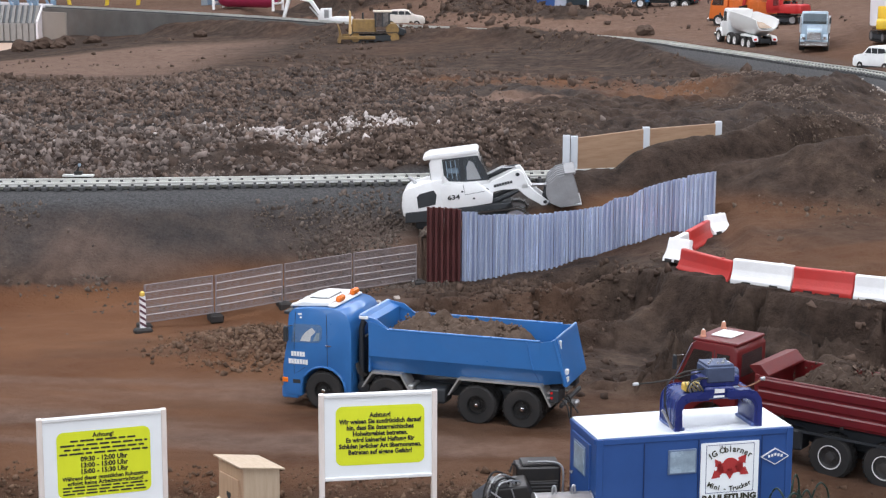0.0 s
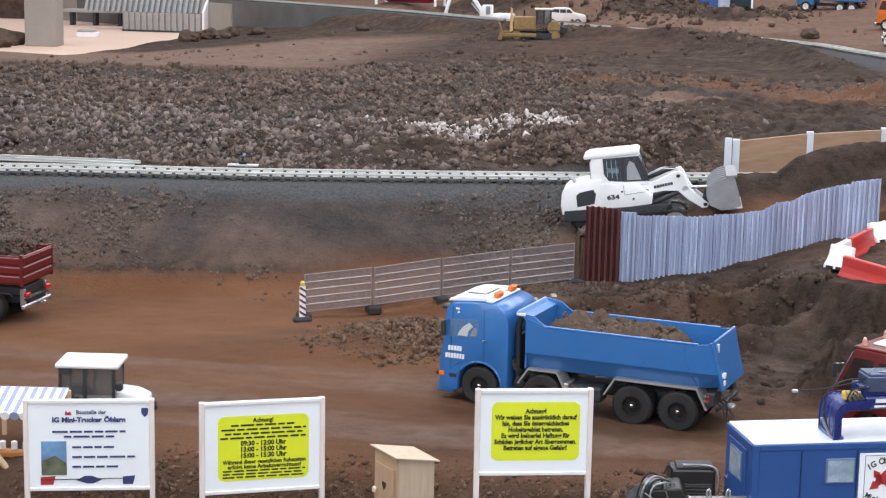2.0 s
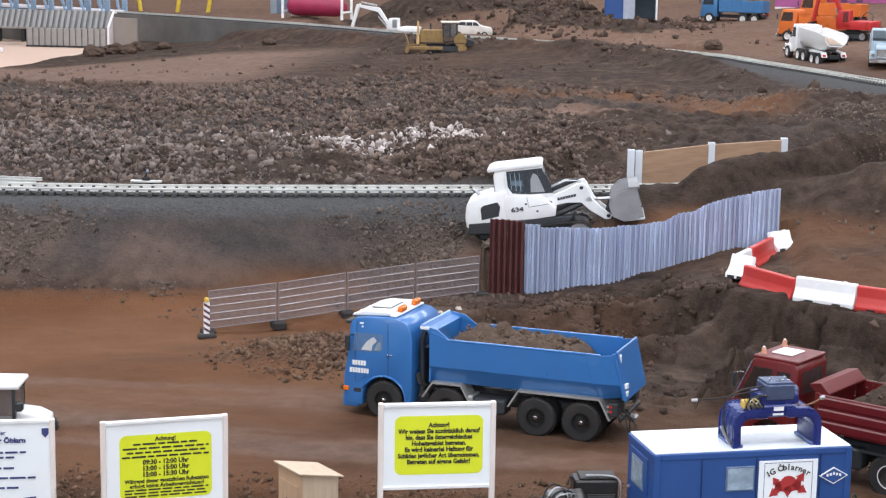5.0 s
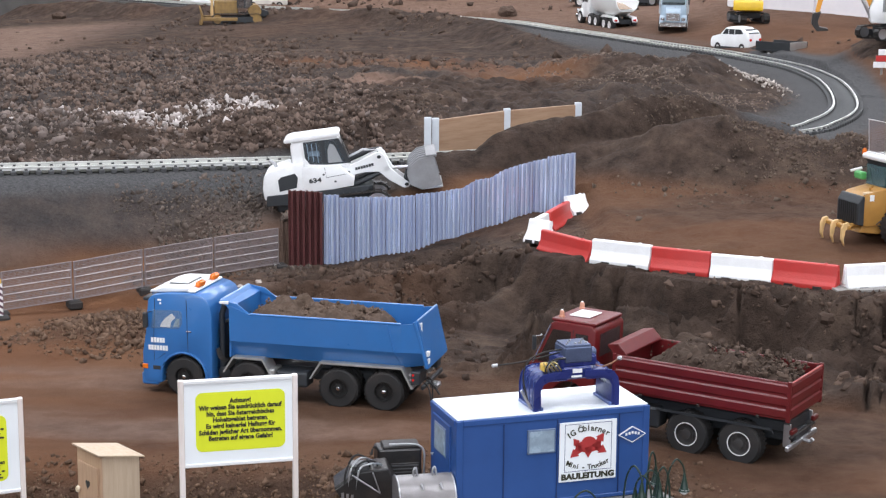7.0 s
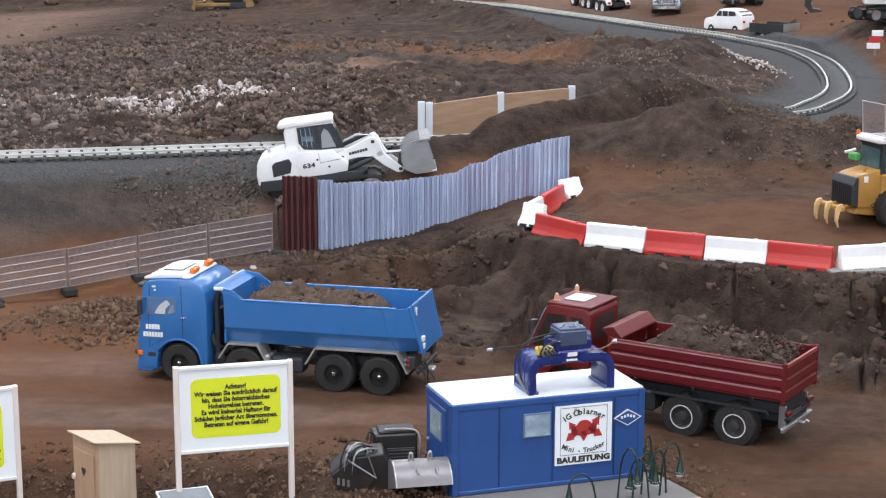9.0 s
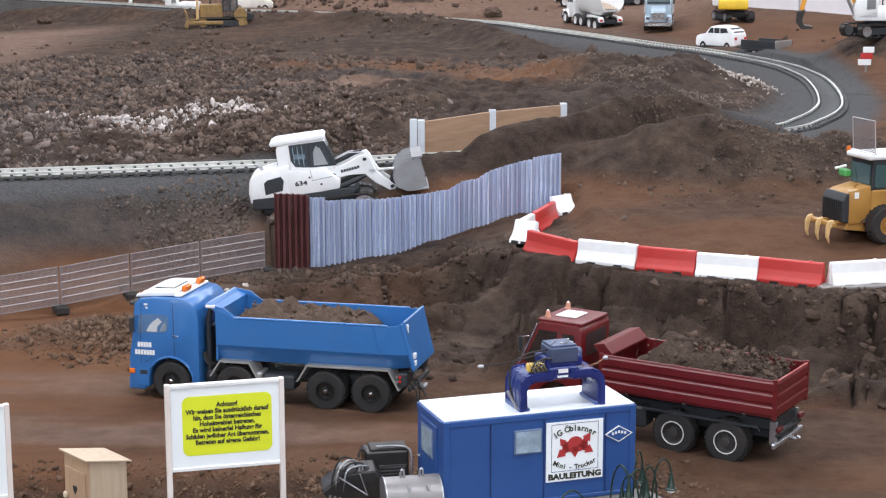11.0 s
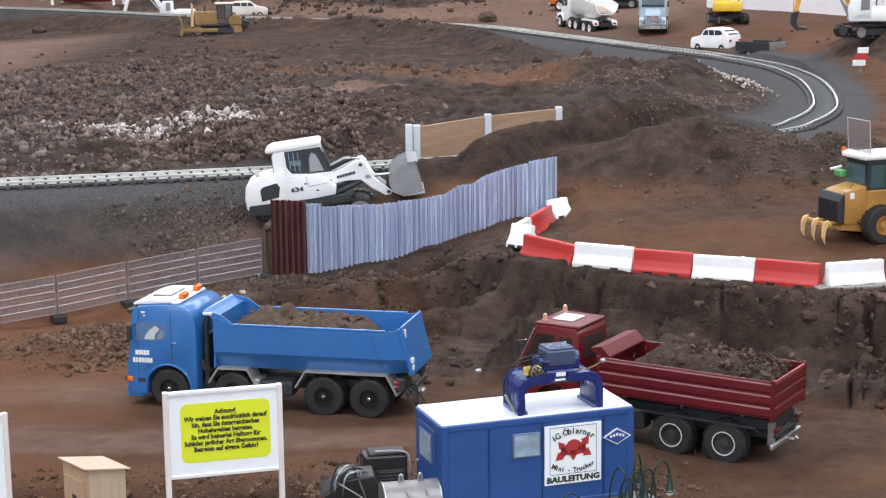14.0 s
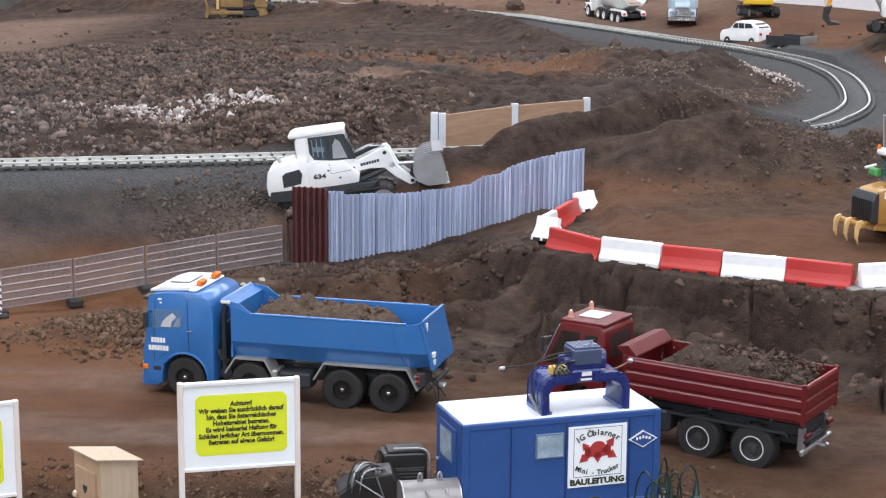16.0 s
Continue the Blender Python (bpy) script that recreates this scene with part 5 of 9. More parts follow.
    part("hydraulic_ram", tube([(0.176, 0.086, 0.06), (0.182, 0.086, 0.165)], [0.011, 0.009], 12), STEEL, t, smooth=True)
    part("bulkhead", box(0.158, 0.166, 0.03, W - 0.03, 0.06, 0.150, 0.002), TRIM_DARK, t)
    for k in range(4):
        part("hose", tube(smoothed([(0.158, 0.012 + 0.006 * k, 0.10), (0.168, 0.002 + 0.006 * k, 0.084), (0.176, 0.012 + 0.006 * k, 0.075)]), 0.0014, 6), BLACK, t)
    part("tank", box(0.286, 0.352, 0.006, 0.05, 0.034, 0.066, 0.005, 2), TRIM_DARK, t, "dark fuel tank")
    part("tool_box", box(0.272, 0.284, 0.004, 0.05, 0.042, 0.068, 0.002), GUARD, t)
    # mudguards
    for x0, x1, top in ((ax2 - 0.054, ax2 + 0.054, 0.090), (rx1 - 0.060, rx2 + 0.060, 0.092)):
        for y, s in ((0.0, -1), (W, 1)):
            pts = [(x0, 0.056), (x0 + 0.022, top), (x1 - 0.022, top), (x1, 0.050)]
            ins = [(x0 + 0.004, 0.056), (x0 + 0.024, top - 0.004), (x1 - 0.024, top - 0.004), (x1 - 0.004, 0.050)]
            bm = bmesh.new()
            a0, a1 = (y, y - s * 0.046)
            vo = [[bm.verts.new((p, a, q)) for p, q in pts] for a in (a0, a1)]
            vi = [[bm.verts.new((p, a, q)) for p, q in ins] for a in (a0, a1)]
            for i in range(3):
                bm.faces.new((vo[0][i], vo[0][i + 1], vo[1][i + 1], vo[1][i]))
                bm.faces.new((vi[0][i], vi[1][i], vi[1][i + 1], vi[0][i + 1]))
                for q in (0, 1):
                    bm.faces.new((vo[q][i], vo[q][i + 1], vi[q][i + 1], vi[q][i]))
            for i in (0, 3):
                bm.faces.new((vo[0][i], vi[0][i], vi[1][i], vo[1][i]))
            bmesh.ops.recalc_face_normals(bm, faces=bm.faces)
            part("mudguard", bm, GUARD, t, "bare metal mudguard")
    # tipping body
    zb, zt = 0.088, 0.178
    body = part("tipper_body", prism([(0.184, zb), (0.555, zb + 0.002), (0.592, zb + 0.010), (0.592, zb + 0.016), (0.184, zb + 0.010)], 0.022, W - 0.022, "y", 0.001), BLUE_PAINT, t)
    for y, s in ((0.0, 1), (W, -1)):
        # folded side wall: upright above, leaning in below
        def wall_at(x, top):
            return [(x, y + s * 0.020, zb), (x, y + s * 0.0015, zb + 0.034), (x, y, top), (x, y + s * 0.0045, top), (x, y + s * 0.0055, zb + 0.036), (x, y + s * 0.025, zb + 0.003)]
        rows = [wall_at(0.190, zt + 0.014), wall_at(0.196, zt + 0.014), wall_at(0.236, zt), wall_at(0.40, zt), wall_at(0.548, zt)]
        rows.append([(0.596, y + s * 0.026, zb + 0.006), (0.592, y + s * 0.007, zb + 0.034), (0.574, y + s * 0.004, zt + 0.003), (0.574, y + s * 0.0085, zt + 0.003), (0.592, y + s * 0.012, zb + 0.036), (0.596, y + s * 0.031, zb + 0.009)])
        bm = bmesh.new()
        vs = [[bm.verts.new(p) for p in row] for row in rows]
        for r0, r1 in zip(vs, vs[1:]):
            for k in range(6):
                bm.faces.new((r0[k], r0[(k + 1) % 6], r1[(k + 1) % 6], r1[k]))
        bm.faces.new(vs[0])
        bm.faces.new(vs[-1])
        bmesh.ops.recalc_face_normals(bm, faces=bm.faces)
        part("side_wall", bm, BLUE_PAINT, body)
        part("top_rail", tube([(0.234, y + s * 0.002, zt + 0.001), (0.548, y + s * 0.002, zt + 0.001)], 0.0028, 8), BLUE_PAINT, body, smooth=True)
        part("side_rib", tube([(0.520, y - s * 0.0003, zt - 0.001), (0.534, y + s * 0.0012, zb + 0.034), (0.545, y + s * 0.019, zb + 0.003)], 0.0016, 6), BLUE_PAINT, body)
        part("tail_post", tube([(0.574, y + s * 0.006, zt + 0.006), (0.598, y + s * 0.012, zb + 0.004)], 0.004, 8), BLUE_PAINT, body, smooth=True)
    part("head_wall", prism([(0.188, zb), (0.192, zb), (0.196, zt + 0.014), (0.180, zt + 0.020), (0.178, zt + 0.018), (0.190, zt + 0.008)], 0.004, W - 0.004, "y", 0.0008), BLUE_PAINT, body)
    part("cab_shield", prism([(0.186, zt + 0.014), (0.190, zt + 0.011), (0.172, zt + 0.026), (0.168, zt + 0.027)], 0.004, W - 0.004, "y", 0.0006), BLUE_PAINT, body, "blue front shield over the cab gap")
    for y in (0.004, W - 0.007):
        part("shield_cheek", prism([(0.170, zt + 0.026), (0.190, zt + 0.012), (0.232, zt + 0.001), (0.206, zt + 0.020)], y, y + 0.003, "y", 0.0006), BLUE_PAINT, body)
    part("shield_strip", box(0.168, 0.188, 0.003, 0.008, zt + 0.018, zt + 0.024, 0.001), WHITE, body)
    gate = part("tailgate", prism([(0.594, zb + 0.002), (0.601, zb + 0.002), (0.580, zt + 0.008), (0.575, zt + 0.008)], 0.010, W - 0.010, "y", 0.001), BLUE_PAINT, body, "blue tailgate leaning outwards")
    part("gate_edge", tube([(0.5780, 0.012, zt + 0.008), (0.5780, W - 0.012, zt + 0.008)], 0.0020, 6), WORN_BLUE, gate, "pale worn top edge")
    part("gate_strip", box(0.580, 0.585, 0.020, 0.026, zt - 0.022, zt + 0.002, 0.001), WHITE, gate)
    for z in (0.118, 0.103):
        part("number_plate", box(0.594, 0.600, 0.018, 0.030, z - 0.005, z + 0.005, 0.0006), WHITE, gate)
    part("soil_load", heap(0.198, 0.500, 0.005, W - 0.005, zb + 0.048, zt + 0.024, 3.1, 70, 32, 0.8, 10), LOAD_SOIL, t, "heap of brown soil")
    bm = bmesh.new()
    rnd = random.Random(15)
    add_clods(bm, [(rnd.uniform(0.225, 0.47), rnd.uniform(0.02, W - 0.02), zt - 0.001 + rnd.uniform(-0.006, 0.006)) for _ in range(260)], 16, 0.002, 0.006)
    tagged(part("loose_soil", bm, LOAD_SOIL, t), kind="stuff")
    # rear underrun gear
    part("underrun_bar", box(0.585, 0.592, 0.012, W - 0.012, 0.046, 0.056, 0.002), TRIM_DARK, t)
    part("light_panel", box(0.566, 0.586, 0.004, 0.030, 0.058, 0.084, 0.002), TRIM_DARK, t)
    for k in range(4):
        part("lamp", lathe([(0, 0.0028), (0.002, 0.0022)], (0.566 + 0.006 * (k % 2), 0.003, 0.068 + 0.010 * (k // 2)), "y", 8), TAIL if k % 2 else STEEL, t)
    part("light_panel", box(0.566, 0.586, W - 0.030, W - 0.004, 0.058, 0.084, 0.002), TRIM_DARK, t)
    for k, (dx, dz) in enumerate(((0.018, -0.030), (0.030, -0.022), (0.010, -0.038))):
        part("hanging_cable", tube(smoothed([(0.588, 0.02 + 0.02 * k, 0.062), (0.592 + dx * 0.4, 0.02 + 0.02 * k, 0.050), (0.588 + dx, 0.015 + 0.02 * k, 0.056 + dz)]), 0.0018, 6), BLACK, t)
    part("tow_coupling", box(0.588, 0.606, 0.070, 0.096, 0.034, 0.046, 0.003), STEEL, t)


PALE_AMBER = material("faded_amber", (0.62, 0.30, 0.20), 0.3, spread=0.1)
LOAD_GREY = clod_material("load_grey_soil", (0.030, 0.021, 0.016), (0.115, 0.080, 0.062))
WORN_BLUE = material("worn_truck_blue", (0.20, 0.34, 0.58), 0.3, spread=0.2)
LOAD_SOIL = clod_material("load_soil", (0.048, 0.033, 0.025), (0.165, 0.114, 0.085))
build_blue_truck()


# ---- red tipper ----
def red_body(t, x0, x1, W, zb, zt, mat):
    body = part("tipper_body", box(x0, x1, 0.004, W - 0.004, zb, zb + 0.008, 0.002), mat, t)
    for y, s in ((0.0, 1), (W, -1)):
        h = zt - zb
        prof = [(y, zb)]
        for k in range(3):
            z0 = zb + h * k / 3
            prof += [(y - s * 0.0, z0 + 0.002), (y - s * 0.0022, z0 + 0.005), (y - s * 0.0022, z0 + h / 3 - 0.005), (y, z0 + h / 3 - 0.002)]
        prof += [(y, zt), (y + s * 0.004, zt), (y + s * 0.004, zb)]
        part("side_board", prism(prof, x0 + 0.003, x1 - 0.003, "x"), mat, body)
        part("top_rail", tube([(x0, y + s * 0.002, zt), (x1, y + s * 0.002, zt)], 0.0022, 6), mat, body)
        for x in (x0 + 0.002, x1 - 0.002):
            part("corner_post", box(x - 0.004, x + 0.004, min(y - s * 0.002, y + s * 0.005), max(y - s * 0.002, y + s * 0.005), zb - 0.004, zt + 0.004, 0.001), mat, body)
        for k in range(3):
            xh = x0 + (x1 - x0) * (k + 0.5) / 3
            part("hinge", box(xh - 0.003, xh + 0.003, min(y, y - s * 0.004), max(y, y - s * 0.004), zb - 0.003, zb + 0.002, 0.0006), DARK, body)
    prof = [(x1, zb)]
    h = zt - zb
    for k in range(3):
        z0 = zb + h * k / 3
        prof += [(x1, z0 + 0.002), (x1 + 0.0022, z0 + 0.005), (x1 + 0.0022, z0 + h / 3 - 0.005), (x1, z0 + h / 3 - 0.002)]
    prof += [(x1, zt), (x1 - 0.004, zt), (x1 - 0.004, zb)]
    gate = part("tailgate", prism(prof, 0.005, W - 0.005, "y"), mat, body)
    part("gate_edge", tube([(x1, 0.006, zt), (x1, W - 0.006, zt)], 0.0018, 6), material("worn_edge", (0.40, 0.10, 0.09), 0.45, dirt=0.3) if "worn_edge" not in bpy.data.materials else bpy.data.materials["worn_edge"], gate)
    part("head_board", box(x0, x0 + 0.004, 0.004, W - 0.004, zb, zt + 0.020, 0.001), mat, body)
    part("cab_shield", prism([(x0 - 0.016, zt + 0.014), (x0 + 0.002, zt - 0.002), (x0 + 0.024, zt + 0.000), (x0 + 0.024, zt + 0.004), (x0 + 0.006, zt + 0.022), (x0 - 0.016, zt + 0.018)], 0.004, W - 0.004, "y", 0.001), mat, body, "sloping red front shield")
    return body


def build_red_truck(m, label, lit=False):
    t = thing("tipper_truck", m, label, "truck")
    W, r = 0.168, 0.0425
    part("chassis", box(-0.40, 0.09, 0.052, 0.116, 0.046, 0.068, 0.003), TRIM_DARK, t)
    for x in (0.0, -0.106, -0.345):
        for side in (-1, 1):
            w = 0.033
            y = w / 2 if side < 0 else W - w / 2
            wheel = add_wheel(t, x, y, r - 0.001, r, w, side, RIM_DIM, False, 30, 0.56)
            o = y + side * w / 2
            bm = bmesh.new()
            add_lathe(bm, [(o - side * 0.005, r * 0.475), (o + side * 0.0010, r * 0.495), (o + side * 0.0012, r * 0.54), (o - side * 0.002, r * 0.55)], (x, 0, r - 0.001), "y", 30, True)
            part("rim_ring", bm, RIM_GREY, wheel, "bright silver rim edge", smooth=True)
            part("hub", lathe([(y + side * w * 0.20, r * 0.20), (y + side * w * 0.30, r * 0.19), (y + side * w * 0.36, r * 0.10)], (x, 0, r - 0.001), "y", 16), TRIM_DARK, wheel, "dark wheel hub", smooth=True)
        part("axle", tube([(x, 0.02, r), (x, W - 0.02, r)], 0.005, 8), TRIM_DARK, t)
    red_body(t, -0.262, 0.094, W, 0.102, 0.171, RED_PAINT)
    part("sub_frame", box(-0.25, 0.085, 0.030, W - 0.030, 0.068, 0.092, 0.003), TRIM_DARK, t)
    part("side_box", box(-0.235, -0.165, 0.004, 0.045, 0.040, 0.080, 0.004), TRIM_DARK, t)
    part("soil_load", heap(-0.235, 0.086, 0.006, W - 0.006, 0.132, 0.206, 7.7, 60, 28, 0.9), LOAD_GREY, t, "heap of lumpy brown soil")
    bm = bmesh.new()
    rnd = random.Random(5)
    add_clods(bm, [(max(-0.2, min(0.075, rnd.gauss(-0.035, 0.070))), rnd.uniform(0.02, W - 0.02), 0.176 + rnd.uniform(-0.014, 0.012)) for _ in range(700)], 6, 0.002, 0.0085)
    tagged(part("loose_soil", bm, LOAD_GREY, t), kind="stuff")
    # rear bumper frame and lamps
    part("underrun_bar", box(0.086, 0.094, 0.008, W - 0.008, 0.040, 0.050, 0.002), STEEL, t)
    part("underrun_bar", box(0.088, 0.094, 0.020, W - 0.020, 0.060, 0.066, 0.002), DARK, t)
    for y in (0.016, W - 0.040):
        part("tail_lamp", box(0.090, 0.098, y, y + 0.024, 0.070, 0.080, 0.002), TAIL if lit else TAIL_DIM, t, "red tail lamp")
        part("bracket", box(0.076, 0.090, y + 0.008, y + 0.014, 0.044, 0.088, 0.001), STEEL, t)
    for y in (-0.001, W - 0.004):
        part("mudguard", prism([(-0.170, 0.078), (0.062, 0.078), (0.066, 0.072), (0.062, 0.082), (-0.170, 0.082)], y, y + 0.005, "y"), TRIM_DARK, t)
    part("towing_eye", tube([(0.092, W / 2, 0.046), (0.108, W / 2, 0.044), (0.112, W / 2, 0.050)], 0.004, 8), STEEL, t)
    x0, x1 = -0.425, -0.285
    fx = -0.345
    ar = r + 0.008
    outline = [(x0 - 0.022, 0.034), (fx - ar, 0.034)] + arc(fx, r, ar, 0, 180, 10)[::-1] + [(fx + ar, 0.040), (x1, 0.040), (x1, 0.204), (x1 - 0.010, 0.213), (x0 + 0.040, 0.213), (x0 + 0.028, 0.206), (x0 - 0.014, 0.126), (x0 - 0.022, 0.118)]
    cab = part("cab", prism(outline, 0.006, W - 0.006, "y", 0.004), RED_PAINT, t, smooth=True)
    part("cab_roof", box(x0 + 0.030, x1 - 0.002, 0.010, W - 0.010, 0.2115, 0.2185, 0.003, 2), RED_PAINT, cab)
    part("roof_hatch", box(x0 + 0.055, x0 + 0.105, 0.050, 0.118, 0.219, 0.2215, 0.001), WHITE, cab, "pale roof hatch")
    for y, s in ((0.0058, -1), (W - 0.0058, 1)):
        part("side_window", prism([(x0 + 0.000, 0.126), (x0 + 0.080, 0.126), (x0 + 0.080, 0.196), (x0 + 0.036, 0.196)], y + s * 0.0008, y - s * 0.002, "y", 0.0006), SMOKED, cab, "dark side window")
        part("quarter_window", prism([(x0 + 0.092, 0.140), (x0 + 0.122, 0.140), (x0 + 0.122, 0.194), (x0 + 0.092, 0.194)], y + s * 0.0008, y - s * 0.002, "y", 0.0006), SMOKED, cab)
        part("window_post", tube([(x0 - 0.010, y + s * 0.001, 0.122), (x0 + 0.032, y + s * 0.001, 0.205)], 0.0022, 6), CHROME, cab)
        part("door_seam", tube([(x0 + 0.086, y + s * 0.0004, 0.20), (x0 + 0.086, y + s * 0.0004, 0.07)], 0.0007, 4), TRIM_DARK, cab)
        part("mirror_arm", tube([(x0 + 0.012, y, 0.180), (x0 - 0.004, y + s * 0.012, 0.178)], 0.0012, 6), CHROME, cab)
        part("mirror", box(x0 - 0.008, x0 + 0.002, min(y + s * 0.010, y + s * 0.016), max(y + s * 0.010, y + s * 0.016), 0.150, 0.180, 0.002), TRIM_DARK, cab)
    part("windscreen", prism([(x0 - 0.0105, 0.130), (x0 - 0.0135, 0.130), (x0 + 0.0235, 0.200), (x0 + 0.0265, 0.200)], 0.014, W - 0.014, "y"), GLASS, cab)
    part("rear_window", box(x1 - 0.001, x1 + 0.001, 0.030, W - 0.030, 0.150, 0.195), GLASS, cab)
    cab.matrix_local = pose(x1 - 0.028, W / 2, 0.004) @ Matrix.Diagonal((0.90, 0.80, 0.985, 1)) @ pose(-x1, -W / 2, 0)
    part("bumper", box(x0 - 0.030, x0 - 0.016, 0.004, W - 0.004, 0.028, 0.050, 0.003), DARK, cab)
    for y in (0.014, W - 0.036):
        part("headlight", lathe([(0, 0.009), (-0.003, 0.008)], (x0 - 0.022, y + 0.011, 0.064), "x", 12), CHROME, cab)
    for y in (0.030, W - 0.030):
        bc = part("beacon", lathe([(0.2185, 0.0068), (0.221, 0.0068), (0.222, 0.0055), (0.230, 0.0050), (0.2325, 0.003)], (x0 + 0.046, y, 0), "z", 14), PALE_AMBER, cab, "pale amber beacon")
        part("beacon_cap", lathe([(0.232, 0.0032), (0.234, 0.002)], (x0 + 0.046, y, 0), "z", 10), WHITE, bc)
    return t


build_red_truck(pose(0.5351, 3.0579, -0.008, 0, 0.8, -31.5) @ Matrix.Scale(0.972, 4), "dark red model tipper truck loaded with lumpy soil")
build_red_truck(pose(-1.787, 3.90, -0.002, 0, 0, -3), "dark red tipper truck with lit tail lamps", lit=True)


# ---- white crawler loader ----
def crawler_track(t, x0, x1, y0, y1, r, z, pads, mat=None, wheel_mat=None):
    """Track frame, chain of pads, sprocket and idler."""
    bm = bmesh.new()
    L = x1 - x0
    per = 2 * L + 2 * math.pi * r
    for i in range(pads):
        s = per * i / pads
        if s < L:
            x, zz, a = x0 + s, z + r, 0
        elif s < L + math.pi * r:
            b = (s - L) / r
            x, zz, a = x1 + r * math.sin(b), z + r * math.cos(b), math.degrees(b)
        elif s < 2 * L + math.pi * r:
            x, zz, a = x1 - (s - L - math.pi * r), z - r, 180
        else:
            b = (s - 2 * L - math.pi * r) / r
            x, zz, a = x0 - r * math.sin(b), z - r * math.cos(b), 180 + math.degrees(b)
        ln = per / pads * 0.46
        m = pose(x, 0, zz, 0, a, 0)
        add_box(bm, -ln, ln, y0, y1, -0.0035, 0.0, 0, m)
        add_box(bm, ln * 0.4, ln * 0.75, y0, y1, 0.0, 0.0035, 0, m)
    part("track_chain", bm, mat or DARK, t, "dark steel crawler track")
    part("track_frame", prism(rounded(x0, x1, z - r * 0.55, z + r * 0.45, r * 0.2), y0 + 0.004, y1 - 0.004, "y", 0.001), TRIM_DARK, t)
    for x in (x0, x1):
        part("idler_wheel", lathe([(y0 + 0.002, r * 0.35), (y0 + 0.001, r * 0.80), (y1 - 0.001, r * 0.80), (y1 - 0.002, r * 0.35)], (x, 0, z), "y", 22), wheel_mat or STEEL, t, smooth=True)
    for k in range(5):
        x = x0 + L * (k + 0.5) / 5
        part("track_roller", lathe([(y0 + 0.002, r * 0.22), (y1 - 0.002, r * 0.22)], (x, 0, z - r * 0.66), "y", 12), TRIM_DARK, t)


def build_loader():
    # x forwards, y to the left; origin on the ground between the tracks
    t = thing("crawler_loader", LOADER_POSE, "white crawler loader with raised steel bucket on the soil ramp", "loader")
    for y0, y1 in ((-0.088, -0.055), (0.055, 0.088)):
        crawler_track(t, -0.058, 0.112, y0, y1, 0.030, 0.034, 36)
    part("belly", box(-0.13, 0.105, -0.055, 0.055, 0.030, 0.078, 0.004), TRIM_DARK, t)
    part("lower_skirt", prism([(-0.154, 0.056), (-0.10, 0.050), (0.09, 0.064), (0.105, 0.080), (-0.150, 0.086)], -0.072, 0.072, "y", 0.002), TRIM_DARK, t)
    eng = part("engine_hood", prism([(-0.156, 0.072), (-0.052, 0.078), (-0.052, 0.170), (-0.095, 0.166), (-0.138, 0.156), (-0.151, 0.144), (-0.158, 0.104)], -0.070, 0.070, "y", 0.006), WHITE, t, smooth=True)
    for y, s in ((-0.0702, -1), (0.0702, 1)):
        part("vent", prism([(-0.118, 0.094), (-0.076, 0.100), (-0.070, 0.128), (-0.076, 0.142), (-0.110, 0.136), (-0.118, 0.128)], y, y + s * 0.0012, "y", 0.0005), TRIM_DARK, eng, "black engine vent")
        part("latch", lathe([(0, 0.003), (0.0012, 0.002)], (-0.092, y, 0.090), "y", 8), TRIM_DARK, eng)
    part("exhaust", tube([(-0.118, -0.02, 0.150), (-0.124, -0.02, 0.170), (-0.136, -0.02, 0.182)], 0.0045, 10), STEEL, eng)
    part("antenna", tube([(-0.125, 0.03, 0.150), (-0.145, 0.03, 0.186)], 0.0008, 5), BLACK, eng)
    side = part("side_body", prism([(-0.060, 0.078), (0.060, 0.084), (0.064, 0.108), (0.030, 0.150), (-0.060, 0.156)], -0.071, 0.071, "y", 0.003), WHITE, t, smooth=True)
    for y, s in ((-0.0712, -1), (0.0712, 1)):
        part("panel_seam", tube([(-0.004, y, 0.148), (-0.002, y, 0.118), (0.046, y, 0.122)], 0.0007, 4), TRIM_DARK, side)
        part("latch", lathe([(0, 0.0030), (0.0012, 0.002)], (-0.008, y, 0.128), "y", 8), TRIM_DARK, side)
        part("latch", lathe([(0, 0.0030), (0.0012, 0.002)], (0.018, y, 0.104), "y", 8), TRIM_DARK, side)
    text_part("634", 0.018, TRIM_DARK, side, pose(-0.030, -0.0724, 0.114) @ UPRIGHT, width=0.030, bold=0.0006)
    # cab
    cab = part("cab", prism([(-0.094, 0.150), (0.046, 0.138), (0.024, 0.226), (0.018, 0.232), (-0.088, 0.232), (-0.094, 0.218)], -0.052, 0.052, "y", 0.004), WHITE, t, smooth=True)
    part("cab_roof", prism([(-0.106, 0.229), (0.024, 0.231), (0.028, 0.238), (0.022, 0.246), (-0.094, 0.245), (-0.108, 0.238)], -0.056, 0.056, "y", 0.003), WHITE, cab, smooth=True)
    for y, s in ((-0.0522, -1), (0.0522, 1)):
        part("window_seal", prism([(-0.062, 0.180), (-0.052, 0.160), (-0.012, 0.153), (0.046, 0.150), (0.024, 0.226), (-0.062, 0.226)], y - s * 0.0002, y + s * 0.0003, "y"), TRIM_DARK, cab, "black window seal")
        part("side_window", prism([(-0.058, 0.181), (-0.048, 0.163), (-0.021, 0.157), (-0.021, 0.222), (-0.058, 0.222)], y, y + s * 0.0012, "y", 0.0005), LOADER_GLASS, cab, "clear cab window")
        part("side_window", prism([(-0.012, 0.157), (0.034, 0.154), (0.016, 0.221), (-0.012, 0.221)], y, y + s * 0.0012, "y", 0.0005), LOADER_GLASS, cab)
